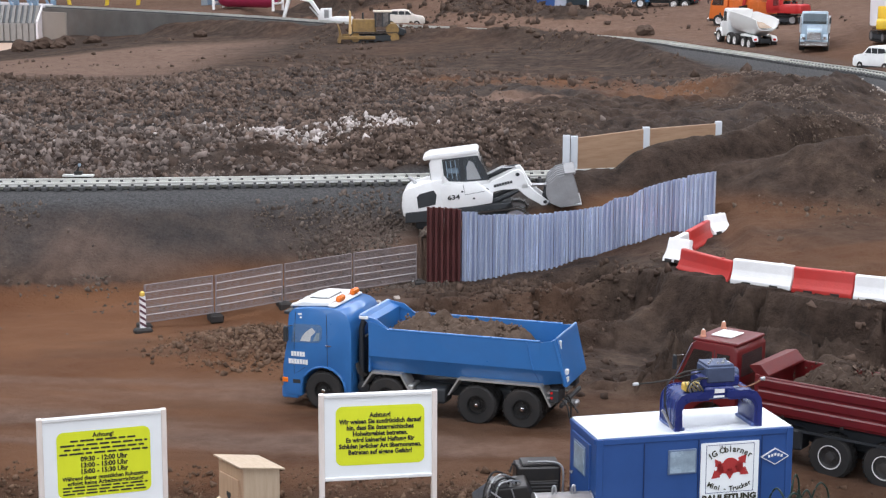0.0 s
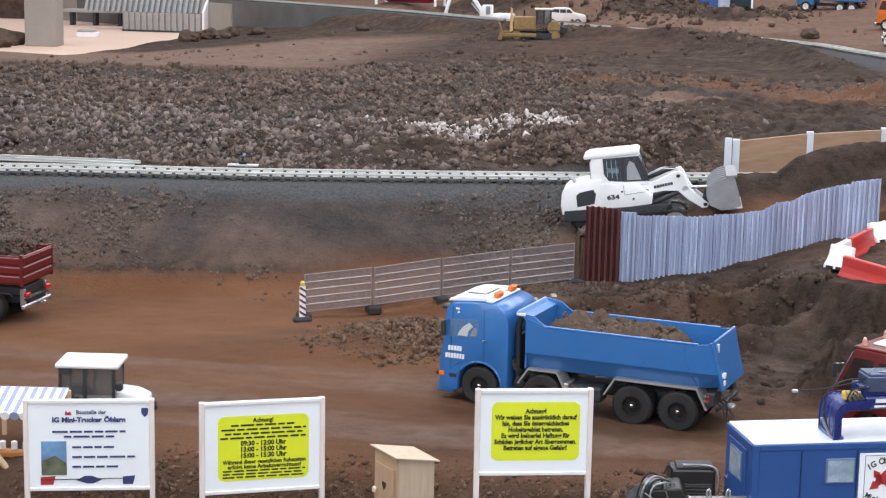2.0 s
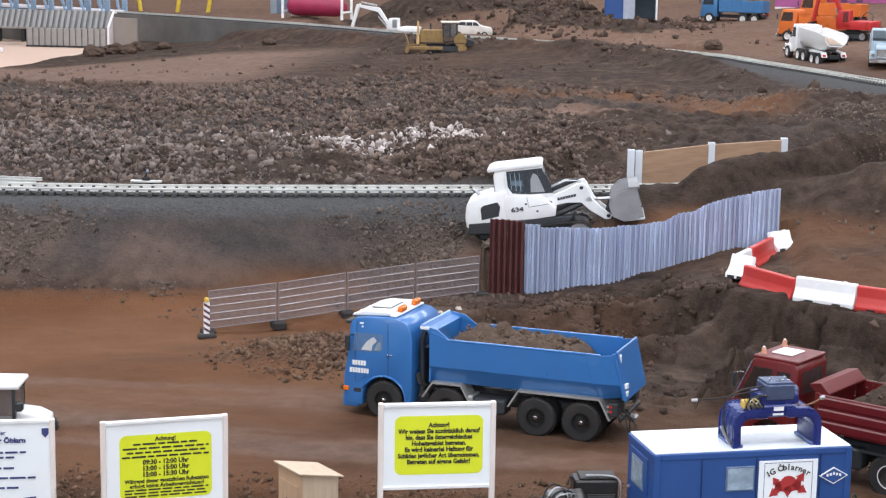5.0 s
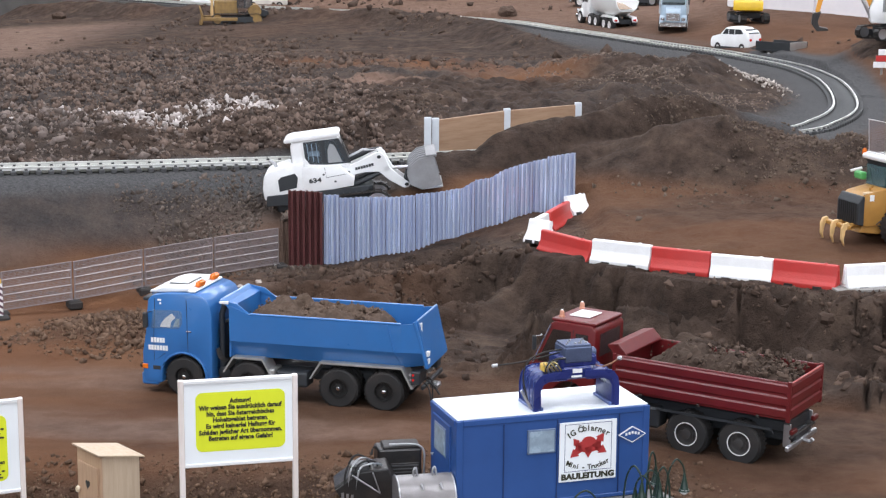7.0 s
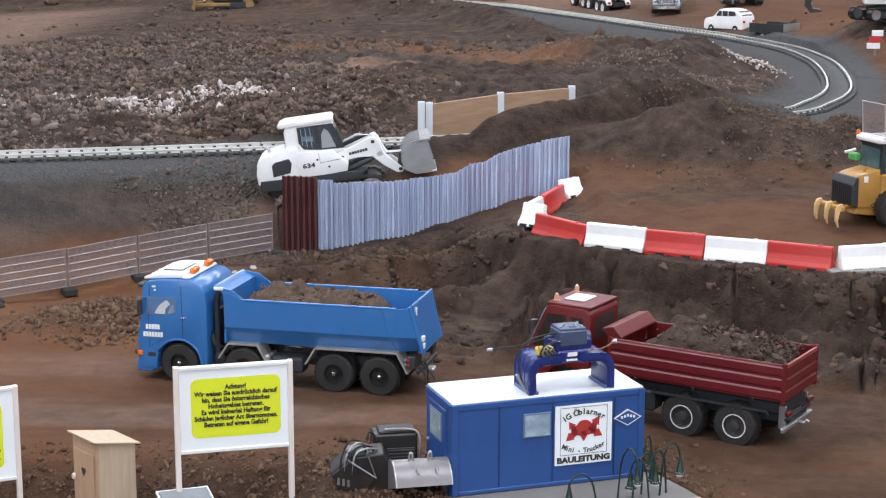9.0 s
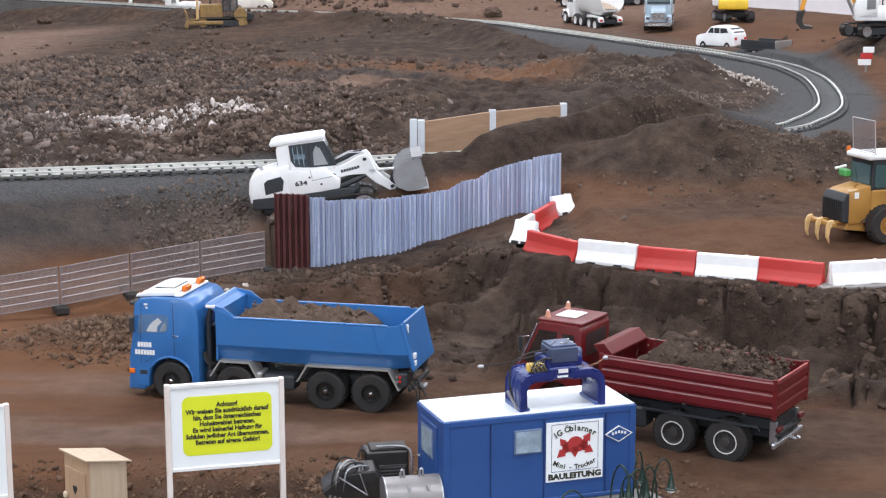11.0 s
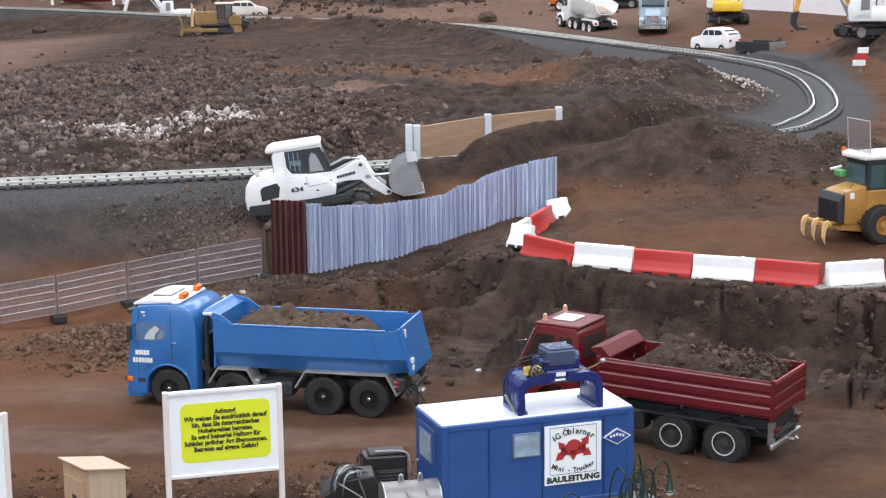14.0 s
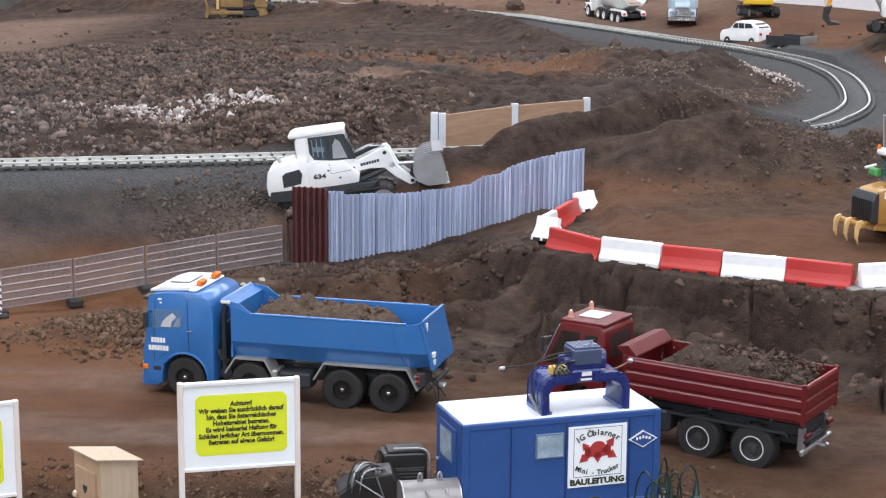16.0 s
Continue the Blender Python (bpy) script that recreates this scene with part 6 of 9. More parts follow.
        # Flat pale shapes laid behind the panes of the solid cab.
        part("pale_pane_patch", prism([(-0.008, 0.158), (0.026, 0.156), (0.020, 0.178), (0.012, 0.206), (0.002, 0.214), (-0.006, 0.196)], y + s * 0.0003, y + s * 0.0006, "y"), WHITE_PLASTIC, cab)
        for k in range(3):
            part("window_bar", box(-0.054 + 0.011 * k, -0.0525 + 0.011 * k, min(y, y + s * 0.0016), max(y, y + s * 0.0016), 0.172 - 0.005 * k, 0.220), FROST, cab)
        part("pale_pane_patch", prism([(-0.052, 0.184), (-0.026, 0.180), (-0.026, 0.196), (-0.052, 0.198)], y + s * 0.0003, y + s * 0.0006, "y"), FROST, cab)
        part("grab_rail", tube([(-0.066, y + s * 0.001, 0.226), (-0.066, y + s * 0.003, 0.150)], 0.0014, 6), WHITE_PLASTIC, cab)
    part("front_window", prism([(0.0440, 0.152), (0.0470, 0.152), (0.0275, 0.222), (0.0245, 0.222)], -0.042, 0.042, "y"), GLASS, cab)
    part("rear_window", box(-0.096, -0.0935, -0.036, 0.036, 0.168, 0.214), GLASS, cab)
    part("seat", box(-0.04, -0.016, -0.016, 0.016, 0.150, 0.180, 0.004), TRIM_DARK, cab)
    cab.matrix_local = pose(0.014, 0, 0)
    # arms
    for y in (-0.050, 0.038):
        arm = part("lift_arm", prism([(0.030, 0.108), (0.036, 0.136), (0.080, 0.150), (0.118, 0.168), (0.132, 0.170), (0.142, 0.158), (0.150, 0.122), (0.172, 0.092), (0.196, 0.066), (0.190, 0.056), (0.178, 0.056), (0.146, 0.084), (0.124, 0.112), (0.090, 0.116)], y, y + 0.012, "y", 0.002), WHITE, t, "white lift arm")
        for px, pz in ((0.128, 0.156), (0.050, 0.122), (0.186, 0.066)):
            part("pivot_pin", lathe([(y - 0.0015, 0.005), (y + 0.0135, 0.005)], (px, 0, pz), "y", 12), TRIM_DARK, arm)
        part("lift_ram", tube([(0.052, y + 0.006, 0.080), (0.100, y + 0.006, 0.098), (0.132, y + 0.006, 0.110)], [0.008, 0.0078, 0.004], 10), TRIM_DARK, t, smooth=True)
        for k in range(7):
            if y < 0:
                part("print_bar", box(0.068 + k * 0.0066, 0.0735 + k * 0.0066, y - 0.0008, y + 0.0004, 0.126 + 0.0010 * k, 0.134 + 0.0010 * k), TRIM_DARK, arm)
    part("cross_tube", tube([(0.142, -0.05, 0.118), (0.142, 0.05, 0.118)], 0.008, 12), WHITE, t, smooth=True)
    part("tilt_ram", tube([(0.048, 0, 0.150), (0.100, 0, 0.170), (0.130, 0, 0.176)], [0.008, 0.007, 0.004], 10), TRIM_DARK, t, smooth=True)
    for y in (-0.012, 0.012):
        part("hydraulic_pipe", tube([(0.044, y, 0.156), (0.090, y, 0.176), (0.126, y, 0.172)], 0.0018, 6), STEEL, t)
    part("bell_crank", prism([(0.122, 0.176), (0.136, 0.176), (0.160, 0.112), (0.148, 0.104)], -0.008, 0.008, "y", 0.002), WHITE, t)
    part("tilt_link", tube([(0.152, 0, 0.112), (0.212, 0, 0.108)], 0.005, 8), STEEL, t)
    # bucket tipped forwards: curved shell with a slotted upper edge
    shell = [(0.196, 0.070), (0.190, 0.096), (0.200, 0.124), (0.222, 0.142), (0.262, 0.146), (0.264, 0.142), (0.226, 0.136), (0.206, 0.120), (0.197, 0.096), (0.203, 0.072)]
    bk = part("bucket", prism(shell, -0.096, 0.096, "y"), STEEL_WORN, t, "worn grey steel bucket")
    for y in (-0.0975, 0.0945):
        part("bucket_cheek", prism([(0.196, 0.070), (0.190, 0.096), (0.200, 0.124), (0.222, 0.142), (0.258, 0.146), (0.270, 0.060), (0.222, 0.052)], y, y + 0.003, "y", 0.0006), BUCKET_GREY, bk, "grey bucket side plate")
    part("cutting_edge", box(0.222, 0.272, -0.096, 0.096, 0.052, 0.056, 0.001), STEEL, bk)
    part("bucket_lip", box(0.240, 0.266, -0.097, 0.097, 0.1455, 0.1505, 0.001), BUCKET_GREY, bk)
    for k in range(6):
        y = -0.090 + k * 0.036
        part("bucket_rib", prism([(0.190, 0.100), (0.198, 0.128), (0.220, 0.147), (0.242, 0.151), (0.240, 0.146), (0.222, 0.141), (0.203, 0.124), (0.194, 0.100)], y - 0.004, y + 0.004, "y"), BUCKET_GREY, bk)
    for y in (-0.046, 0.034):
        part("bucket_bracket", prism([(0.176, 0.060), (0.198, 0.054), (0.206, 0.100), (0.192, 0.110)], y, y + 0.010, "y", 0.001), TRIM_DARK, bk)


BUCKET_GREY = material("bucket_plate_grey", (0.30, 0.30, 0.31), 0.45, 0.4, spread=0.2, dirt=0.2)
LOADER_GLASS = glass_material("loader_glass", (0.10, 0.12, 0.13), 0.05, 0.45)
STEEL_WORN = material("worn_bucket_steel", (0.15, 0.15, 0.155), 0.45, 0.6, spread=0.3, dirt=0.3)
LOADER_POSE = pose(-0.304, 4.80, 0.149, 0, -7.5, 2) @ Matrix.Diagonal((1.13, 1.05, 0.93, 1))
build_loader()


# ---- yellow wheel machine with ripper ----
def build_cat():
    # x runs from its tail towards its front
    t = thing("wheel_loader", pose(0.976, 4.185, 0.188, 0, 0, 19) @ Matrix.Scale(0.84, 4), "yellow wheel machine with rear ripper and black windowed cab", "wheel loader")
    W = 0.13
    hood = part("engine_hood", prism([(0.0, 0.070), (0.0, 0.140), (0.020, 0.152), (0.085, 0.166), (0.115, 0.166), (0.115, 0.060), (0.02, 0.055)], -W / 2 + 0.012, W / 2 - 0.012, "y", 0.006), YELLOW, t, smooth=True)
    part("radiator_frame", prism([(-0.008, 0.064), (-0.008, 0.124), (0.004, 0.146), (0.012, 0.146), (0.012, 0.060)], -W / 2 + 0.008, W / 2 - 0.008, "y", 0.003), TRIM_DARK, hood, "black radiator guard")
    for k in range(9):
        y = -0.044 + k * 0.011
        part("radiator_slat", box(-0.0102, -0.006, y - 0.0012, y + 0.0012, 0.068, 0.124), DARK, hood)
    part("hood_top_trim", box(0.010, 0.050, -0.050, -0.046, 0.150, 0.156, 0.001), PALE_TRIM, hood)
    part("hood_badge", box(0.030, 0.044, -W / 2 + 0.0105, -W / 2 + 0.0125, 0.130, 0.148, 0.0005), WHITE, hood)
    for k in range(3):
        part("filler_cap", lathe([(0.158, 0.004), (0.166, 0.004)], (0.045 + 0.018 * k, -0.03 + 0.02 * k, 0), "z", 10), YELLOW, hood)
    part("side_mark", tube(smoothed([(0.054, -W / 2 + 0.011, 0.062), (0.075, -W / 2 + 0.011, 0.074), (0.092, -W / 2 + 0.011, 0.068), (0.078, -W / 2 + 0.011, 0.056), (0.060, -W / 2 + 0.011, 0.058)]), 0.0016, 6), TRIM_DARK, hood)
    part("rear_frame", prism([(0.004, 0.040), (0.10, 0.028), (0.30, 0.030), (0.30, 0.075), (0.02, 0.066)], -0.045, 0.045, "y", 0.003), YELLOW, t)
    # ripper
    part("ripper_beam", box(-0.046, -0.030, -0.062, 0.062, 0.052, 0.066, 0.003), YELLOW, t)
    for y in (-0.030, 0.030):
        part("ripper_arm", tube([(-0.036, y, 0.058), (0.012, y, 0.062)], 0.006, 8), YELLOW, t)
    for y in (-0.056, 0.0, 0.056):
        part("ripper_tooth", prism([(-0.054, 0.070), (-0.040, 0.074), (-0.034, 0.060), (-0.048, 0.052), (-0.053, 0.026), (-0.050, 0.006), (-0.060, 0.026), (-0.060, 0.056)], y - 0.005, y + 0.005, "y", 0.001), RIPPER, t, "pale yellow ripper tooth")
    # cab
    cab = part("cab", prism([(0.082, 0.150), (0.235, 0.150), (0.245, 0.225), (0.235, 0.240), (0.086, 0.240)], -0.056, 0.056, "y", 0.003), TRIM_DARK, t)
    part("cab_roof", box(0.068, 0.245, -0.062, 0.062, 0.238, 0.254, 0.006, 2), WHITE, cab, "white cab roof")
    part("rear_window", box(0.0795, 0.0825, -0.048, 0.048, 0.160, 0.224), TEAL_GLASS, cab, "greenish cab window")
    for y, s in ((-0.0562, -1), (0.0562, 1)):
        part("side_window", prism([(0.092, 0.158), (0.140, 0.158), (0.140, 0.224), (0.094, 0.224)], y, y + s * 0.0012, "y"), TEAL_GLASS, cab)
        part("side_window", prism([(0.150, 0.158), (0.228, 0.158), (0.236, 0.212), (0.228, 0.224), (0.150, 0.224)], y, y + s * 0.0012, "y"), TEAL_GLASS, cab)
    part("wiper", tube([(0.0790, 0.01, 0.165), (0.0788, 0.03, 0.212)], 0.0009, 5), BLACK, cab)
    # mesh rack on the roof
    rack = part("roof_rack", tube([(0.090, -0.058, 0.254), (0.084, -0.058, 0.350), (0.084, 0.058, 0.350), (0.090, 0.058, 0.254)], 0.0018, 6), BRIGHT_WIRE, cab, "grey mesh stone guard")
    bm = bmesh.new()
    for k in range(1, 24):
        y = -0.058 + 0.116 * k / 24
        add_tube(bm, [(0.090, y, 0.240), (0.084, y, 0.350)], 0.0006, 4)
    for k in range(1, 22):
        z = 0.240 + 0.110 * k / 22
        add_tube(bm, [(0.090 - 0.00027 * k, -0.058, z), (0.090 - 0.00027 * k, 0.058, z)], 0.0006, 4)
    part("mesh", bm, MESH_GREY, rack)
    part("guard_base", box(0.082, 0.098, -0.060, 0.060, 0.2535, 0.2575, 0.001), WHITE, cab)
    part("mirror_arm", tube([(0.086, 0.056, 0.215), (0.072, 0.086, 0.202)], 0.0015, 6), TRIM_DARK, cab)
    part("work_lamp", box(0.062, 0.082, 0.048, 0.090, 0.176, 0.198, 0.004), GREEN, cab, "bright green lamp housing")
    part("lamp_bar", tube([(0.042, 0.074, 0.200), (0.074, 0.066, 0.208)], 0.004, 8), WHITE, cab)
    part("beacon", lathe([(0.246, 0.006), (0.256, 0.007), (0.264, 0.004)], (0.086, 0.075, 0.0), "z", 12), AMBER, cab, "amber beacon")
    part("beacon_stem", tube([(0.086, 0.075, 0.246), (0.090, 0.056, 0.224)], 0.002, 6), BLACK, cab)
    # body and wheels
    part("cab_base", box(0.084, 0.25, -0.060, 0.060, 0.075, 0.152, 0.004), YELLOW, t)
    for x in (0.122, 0.330):
        for side in (-1, 1):
            add_wheel(t, x, side * 0.072, 0.054, 0.056, 0.040, side, YELLOW, False, 24, 0.5)
    part("front_frame", box(0.28, 0.40, -0.04, 0.04, 0.04, 0.11, 0.004), YELLOW, t)
    for y in (-0.045, 0.033):
        part("lift_arm", prism([(0.29, 0.100), (0.31, 0.125), (0.40, 0.085), (0.44, 0.040), (0.43, 0.030), (0.38, 0.066)], y, y + 0.012, "y", 0.002), YELLOW, t)
    part("bucket", prism([(0.43, 0.010), (0.43, 0.060), (0.45, 0.085), (0.455, 0.082), (0.436, 0.056), (0.437, 0.014), (0.51, 0.006), (0.51, 0.002)], -0.09, 0.09, "y"), STEEL_WORN, t)


RIPPER = material("ripper_paint", (0.68, 0.45, 0.20), 0.4, spread=0.15, dirt=0.2)
PALE_TRIM = material("pale_trim", (0.75, 0.60, 0.42), 0.3)
TEAL_GLASS = glass_material("teal_glass", (0.07, 0.13, 0.13), 0.08, 0.7)
build_cat()

# ---- small things in the foreground ----
def build_hut():
    # near upright edge at the origin; the door side runs to the left, the plain side to the right
    h = thing("wooden_outhouse", pose(-0.564, 2.82, -0.078, 0, 0, 40) @ Matrix.Diagonal((0.94, 1.01, 1.24, 1)), "pale plywood outhouse with a heart cut in its door", "outhouse")
    part("side_wall", prism([(0, 0), (0.074, 0), (0.074, 0.1130), (0, 0.1235)], 0, 0.004, "y"), PLY_PALE, h)
    part("back_wall", box(0.070, 0.074, 0.004, 0.078, 0, 0.112, 0.0005), PLY_PALE, h)
    part("rear_wall", prism([(0, 0), (0.070, 0), (0.070, 0.1133), (0, 0.1235)], 0.076, 0.080, "y"), PLY_PALE, h)
    part("door_frame", box(-0.004, 0.0, 0.0, 0.080, 0, 0.122, 0.0005), PINE_PINK, h)
    door = part("door", box(-0.0072, -0.0042, 0.008, 0.072, 0.004, 0.106, 0.0008), PINE_PINK, h)
    heart = []
    for i in range(24):
        a = 2 * math.pi * i / 24
        heart.append((0.040 + 0.00045 * 16 * math.sin(a) ** 3, 0.078 + 0.00045 * (13 * math.cos(a) - 5 * math.cos(2 * a) - 2 * math.cos(3 * a) - math.cos(4 * a))))
    part("heart_opening", prism(heart, -0.0078, -0.0070, "x"), TRIM_DARK, door)
    part("knob", lathe([(-0.014, 0.004), (-0.010, 0.005), (-0.007, 0.002)], (0, 0.068, 0.066), "x", 10), BIRCH, door)
    roof = bmesh.new()
    add_prism(roof, [(-0.011, 0.1255), (0.082, 0.1120), (0.082, 0.1145), (-0.011, 0.1280)], -0.006, 0.086, "y", 0.0008)
    part("roof_board", roof, PLY_PALE, h)


PLY_PALE = wood_material("pale_ply", (0.56, 0.44, 0.32), (0.48, 0.36, 0.25), 2)
PINE_PINK = wood_material("pink_pine", (0.52, 0.35, 0.23), (0.44, 0.28, 0.18), 2)
build_hut()


TUB_NAVY = material("tub_navy", (0.018, 0.020, 0.032), 0.5, spread=0.1)
TUB_GREY = material("tub_lid_grey", (0.16, 0.18, 0.20), 0.4, spread=0.1, dirt=0.2)


def build_tub():
    t = thing("planter_tub", pose(-0.424, 2.815, -0.061, 0, 0, 24), "dark navy square tub with pale lid and white rim", "tub")
    part("tub", prism([(-0.040, -0.030), (0.040, -0.034), (0.048, 0.026), (-0.034, 0.034)], 0.0, 0.046, "z", 0.002, 1.05), TUB_NAVY, t)
    part("lid", prism([(-0.039, -0.029), (0.039, -0.033), (0.047, 0.025), (-0.033, 0.033)], 0.0465, 0.0485, "z"), TUB_GREY, t, "pale grey lid")
    part("rim", tube([(-0.042, -0.032, 0.046), (0.042, -0.036, 0.046), (0.050, 0.028, 0.046), (-0.036, 0.036, 0.046), (-0.042, -0.032, 0.046)], 0.003, 6), WHITE, t)
    part("filling", prism([(-0.038, -0.028), (0.038, -0.032), (0.045, 0.024), (-0.032, 0.032)], 0.036, 0.044, "z"), FROST, t, "pale grey filling")


build_tub()


def build_grab():
    g = thing("clamshell_grab", pose(0.2155, 2.885, 0.1560, 0, 0, 18.3) @ Matrix.Scale(0.95, 4), "dark blue hydraulic grab resting on the container roof", "excavator grab")
    # two curved jaws standing on their tips
    for s in (-1, 1):
        shell = [(0.018, 0.066), (0.056, 0.066), (0.068, 0.062), (0.076, 0.052), (0.079, 0.038), (0.079, 0.0), (0.066, 0.0), (0.067, 0.036), (0.062, 0.046), (0.052, 0.051), (0.018, 0.051)]
        jaw = part("jaw", prism([(s * p, q) for p, q in shell], -0.036, 0.036, "y", 0.0012), GRAB_BLUE, g, "dark blue curved jaw", smooth=True)
        for y in (-0.0375, 0.0360):
            part("jaw_cheek", prism([(s * p, q) for p, q in [(0.014, 0.0675), (0.056, 0.0675), (0.070, 0.063), (0.078, 0.052), (0.081, 0.038), (0.081, 0.0), (0.072, 0.0), (0.072, 0.036), (0.067, 0.048), (0.055, 0.056), (0.014, 0.056)]], y, y + 0.0015, "y"), GRAB_BLUE, jaw)
        for k in range(4):
            y = -0.027 + 0.018 * k
            part("jaw_rib", tube([(s * p, y, q) for p, q in [(0.050, 0.0662), (0.0690, 0.0622), (0.0775, 0.0520), (0.0795, 0.038), (0.0795, 0.002)]], 0.0009, 5), RIB_BLUE, jaw)
        part("jaw_tip", box(min(s * 0.062, s * 0.082), max(s * 0.062, s * 0.082), -0.036, 0.036, 0.0, 0.006, 0.001), RIB_BLUE, jaw, "pale worn cutting edge")
    part("cross_beam", box(-0.026, 0.030, -0.034, 0.034, 0.052, 0.074, 0.003), GRAB_BLUE, g)
    head = part("rotator_head", box(-0.030, 0.042, -0.026, 0.026, 0.072, 0.092, 0.003), GRAB_BLUE, g)
    part("valve_block", box(-0.020, 0.032, -0.028, 0.022, 0.080, 0.108, 0.002), MOTOR_GREY, head, "grey blue valve block")
    part("valve_cap", box(-0.018, 0.030, -0.026, 0.020, 0.1075, 0.112, 0.001), MOTOR_GREY, head)
    part("motor", lathe([(0.030, 0.010), (0.046, 0.010), (0.049, 0.007)], (0, 0.0, 0.090), "x", 14), MOTOR_GREY, head)
    for k in range(6):
        part("valve_screw", lathe([(0.1115, 0.002), (0.115, 0.002)], (-0.014 + 0.008 * k, -0.018 + 0.012 * (k % 3), 0), "z", 6), STEEL, head)
    part("print_bar", box(-0.008, 0.010, -0.0352, -0.0338, 0.064, 0.071), WHITE, head)
    part("print_bar", box(-0.010, 0.010, -0.0352, -0.0338, 0.056, 0.0595), WHITE, head)
    part("yellow_valve", box(-0.062, -0.048, -0.030, -0.012, 0.068, 0.082, 0.002), LAMP_YELLOW, g, "yellow valve body")
    rnd = random.Random(21)
    for k in range(6):
        x, y = -0.056 + 0.005 * k, -0.034 + 0.003 * k
        part("hose_fitting", tube(smoothed([(x, y, 0.067), (x - 0.004, y - 0.003, 0.074 + rnd.uniform(0, 0.008)), (x + 0.010, y + 0.004, 0.084 + rnd.uniform(0, 0.006)), (-0.019, y + 0.004, 0.090)], 4), 0.0014, 6), STEEL if k % 2 else BLACK, g)
    for k in range(4):
        x = -0.044 + 0.006 * k
        part("hose_fitting", tube([(x, -0.026, 0.068), (x - 0.012, -0.032, 0.074 + 0.003 * k), (x - 0.018, -0.030, 0.086)], 0.0016, 6), BRASS, g, "brass hose fitting")
    part("hose", tube(smoothed([(-0.019, -0.010, 0.102), (-0.062, -0.020, 0.100), (-0.092, -0.030, 0.088), (-0.100, -0.034, 0.060), (-0.092, -0.036, 0.020), (-0.086, -0.036, 0.006)], 8), 0.0016, 6), BLACK, g, "black hydraulic hose")
    part("hose_end", tube([(-0.104, -0.034, 0.040), (-0.092, -0.036, 0.018), (-0.086, -0.036, 0.006)], 0.0026, 6), STEEL, g)
    part("hose", tube(smoothed([(-0.019, 0.0, 0.094), (-0.09, -0.006, 0.084), (-0.142, -0.010, 0.082)], 6), 0.0013, 6), BLACK, g)
    part("hose_end", lathe([(-0.150, 0.002), (-0.148, 0.003), (-0.140, 0.003)], (0, -0.010, 0.082), "x", 8), STEEL, g)
    part("hose", tube(smoothed([(0.030, -0.004, 0.084), (0.052, -0.010, 0.066), (0.070, -0.016, 0.070), (0.088, -0.018, 0.080)], 6), 0.0015, 6), RUST, g)
    part("hose_end", lathe([(0.084, 0.002), (0.086, 0.0038), (0.092, 0.0038)], (0, -0.018, 0.080), "x", 8), STEEL, g)
    for k in range(3):
        part("bolt", lathe([(0.1025, 0.0025), (0.106, 0.0025)], (0.004 + 0.010 * k, -0.016, 0.0085), "z", 6), STEEL, g)


RIB_BLUE = material("worn_blue", (0.085, 0.13, 0.32), 0.3, 0.3, spread=0.25)
MOTOR_GREY = material("motor_grey", (0.075, 0.10, 0.18), 0.4, 0.3, spread=0.25)
BRASS = material("brass", (0.62, 0.50, 0.22), 0.35, 0.8)
RUST = material("rusty_hose", (0.28, 0.13, 0.07), 0.7, spread=0.3)
build_grab()


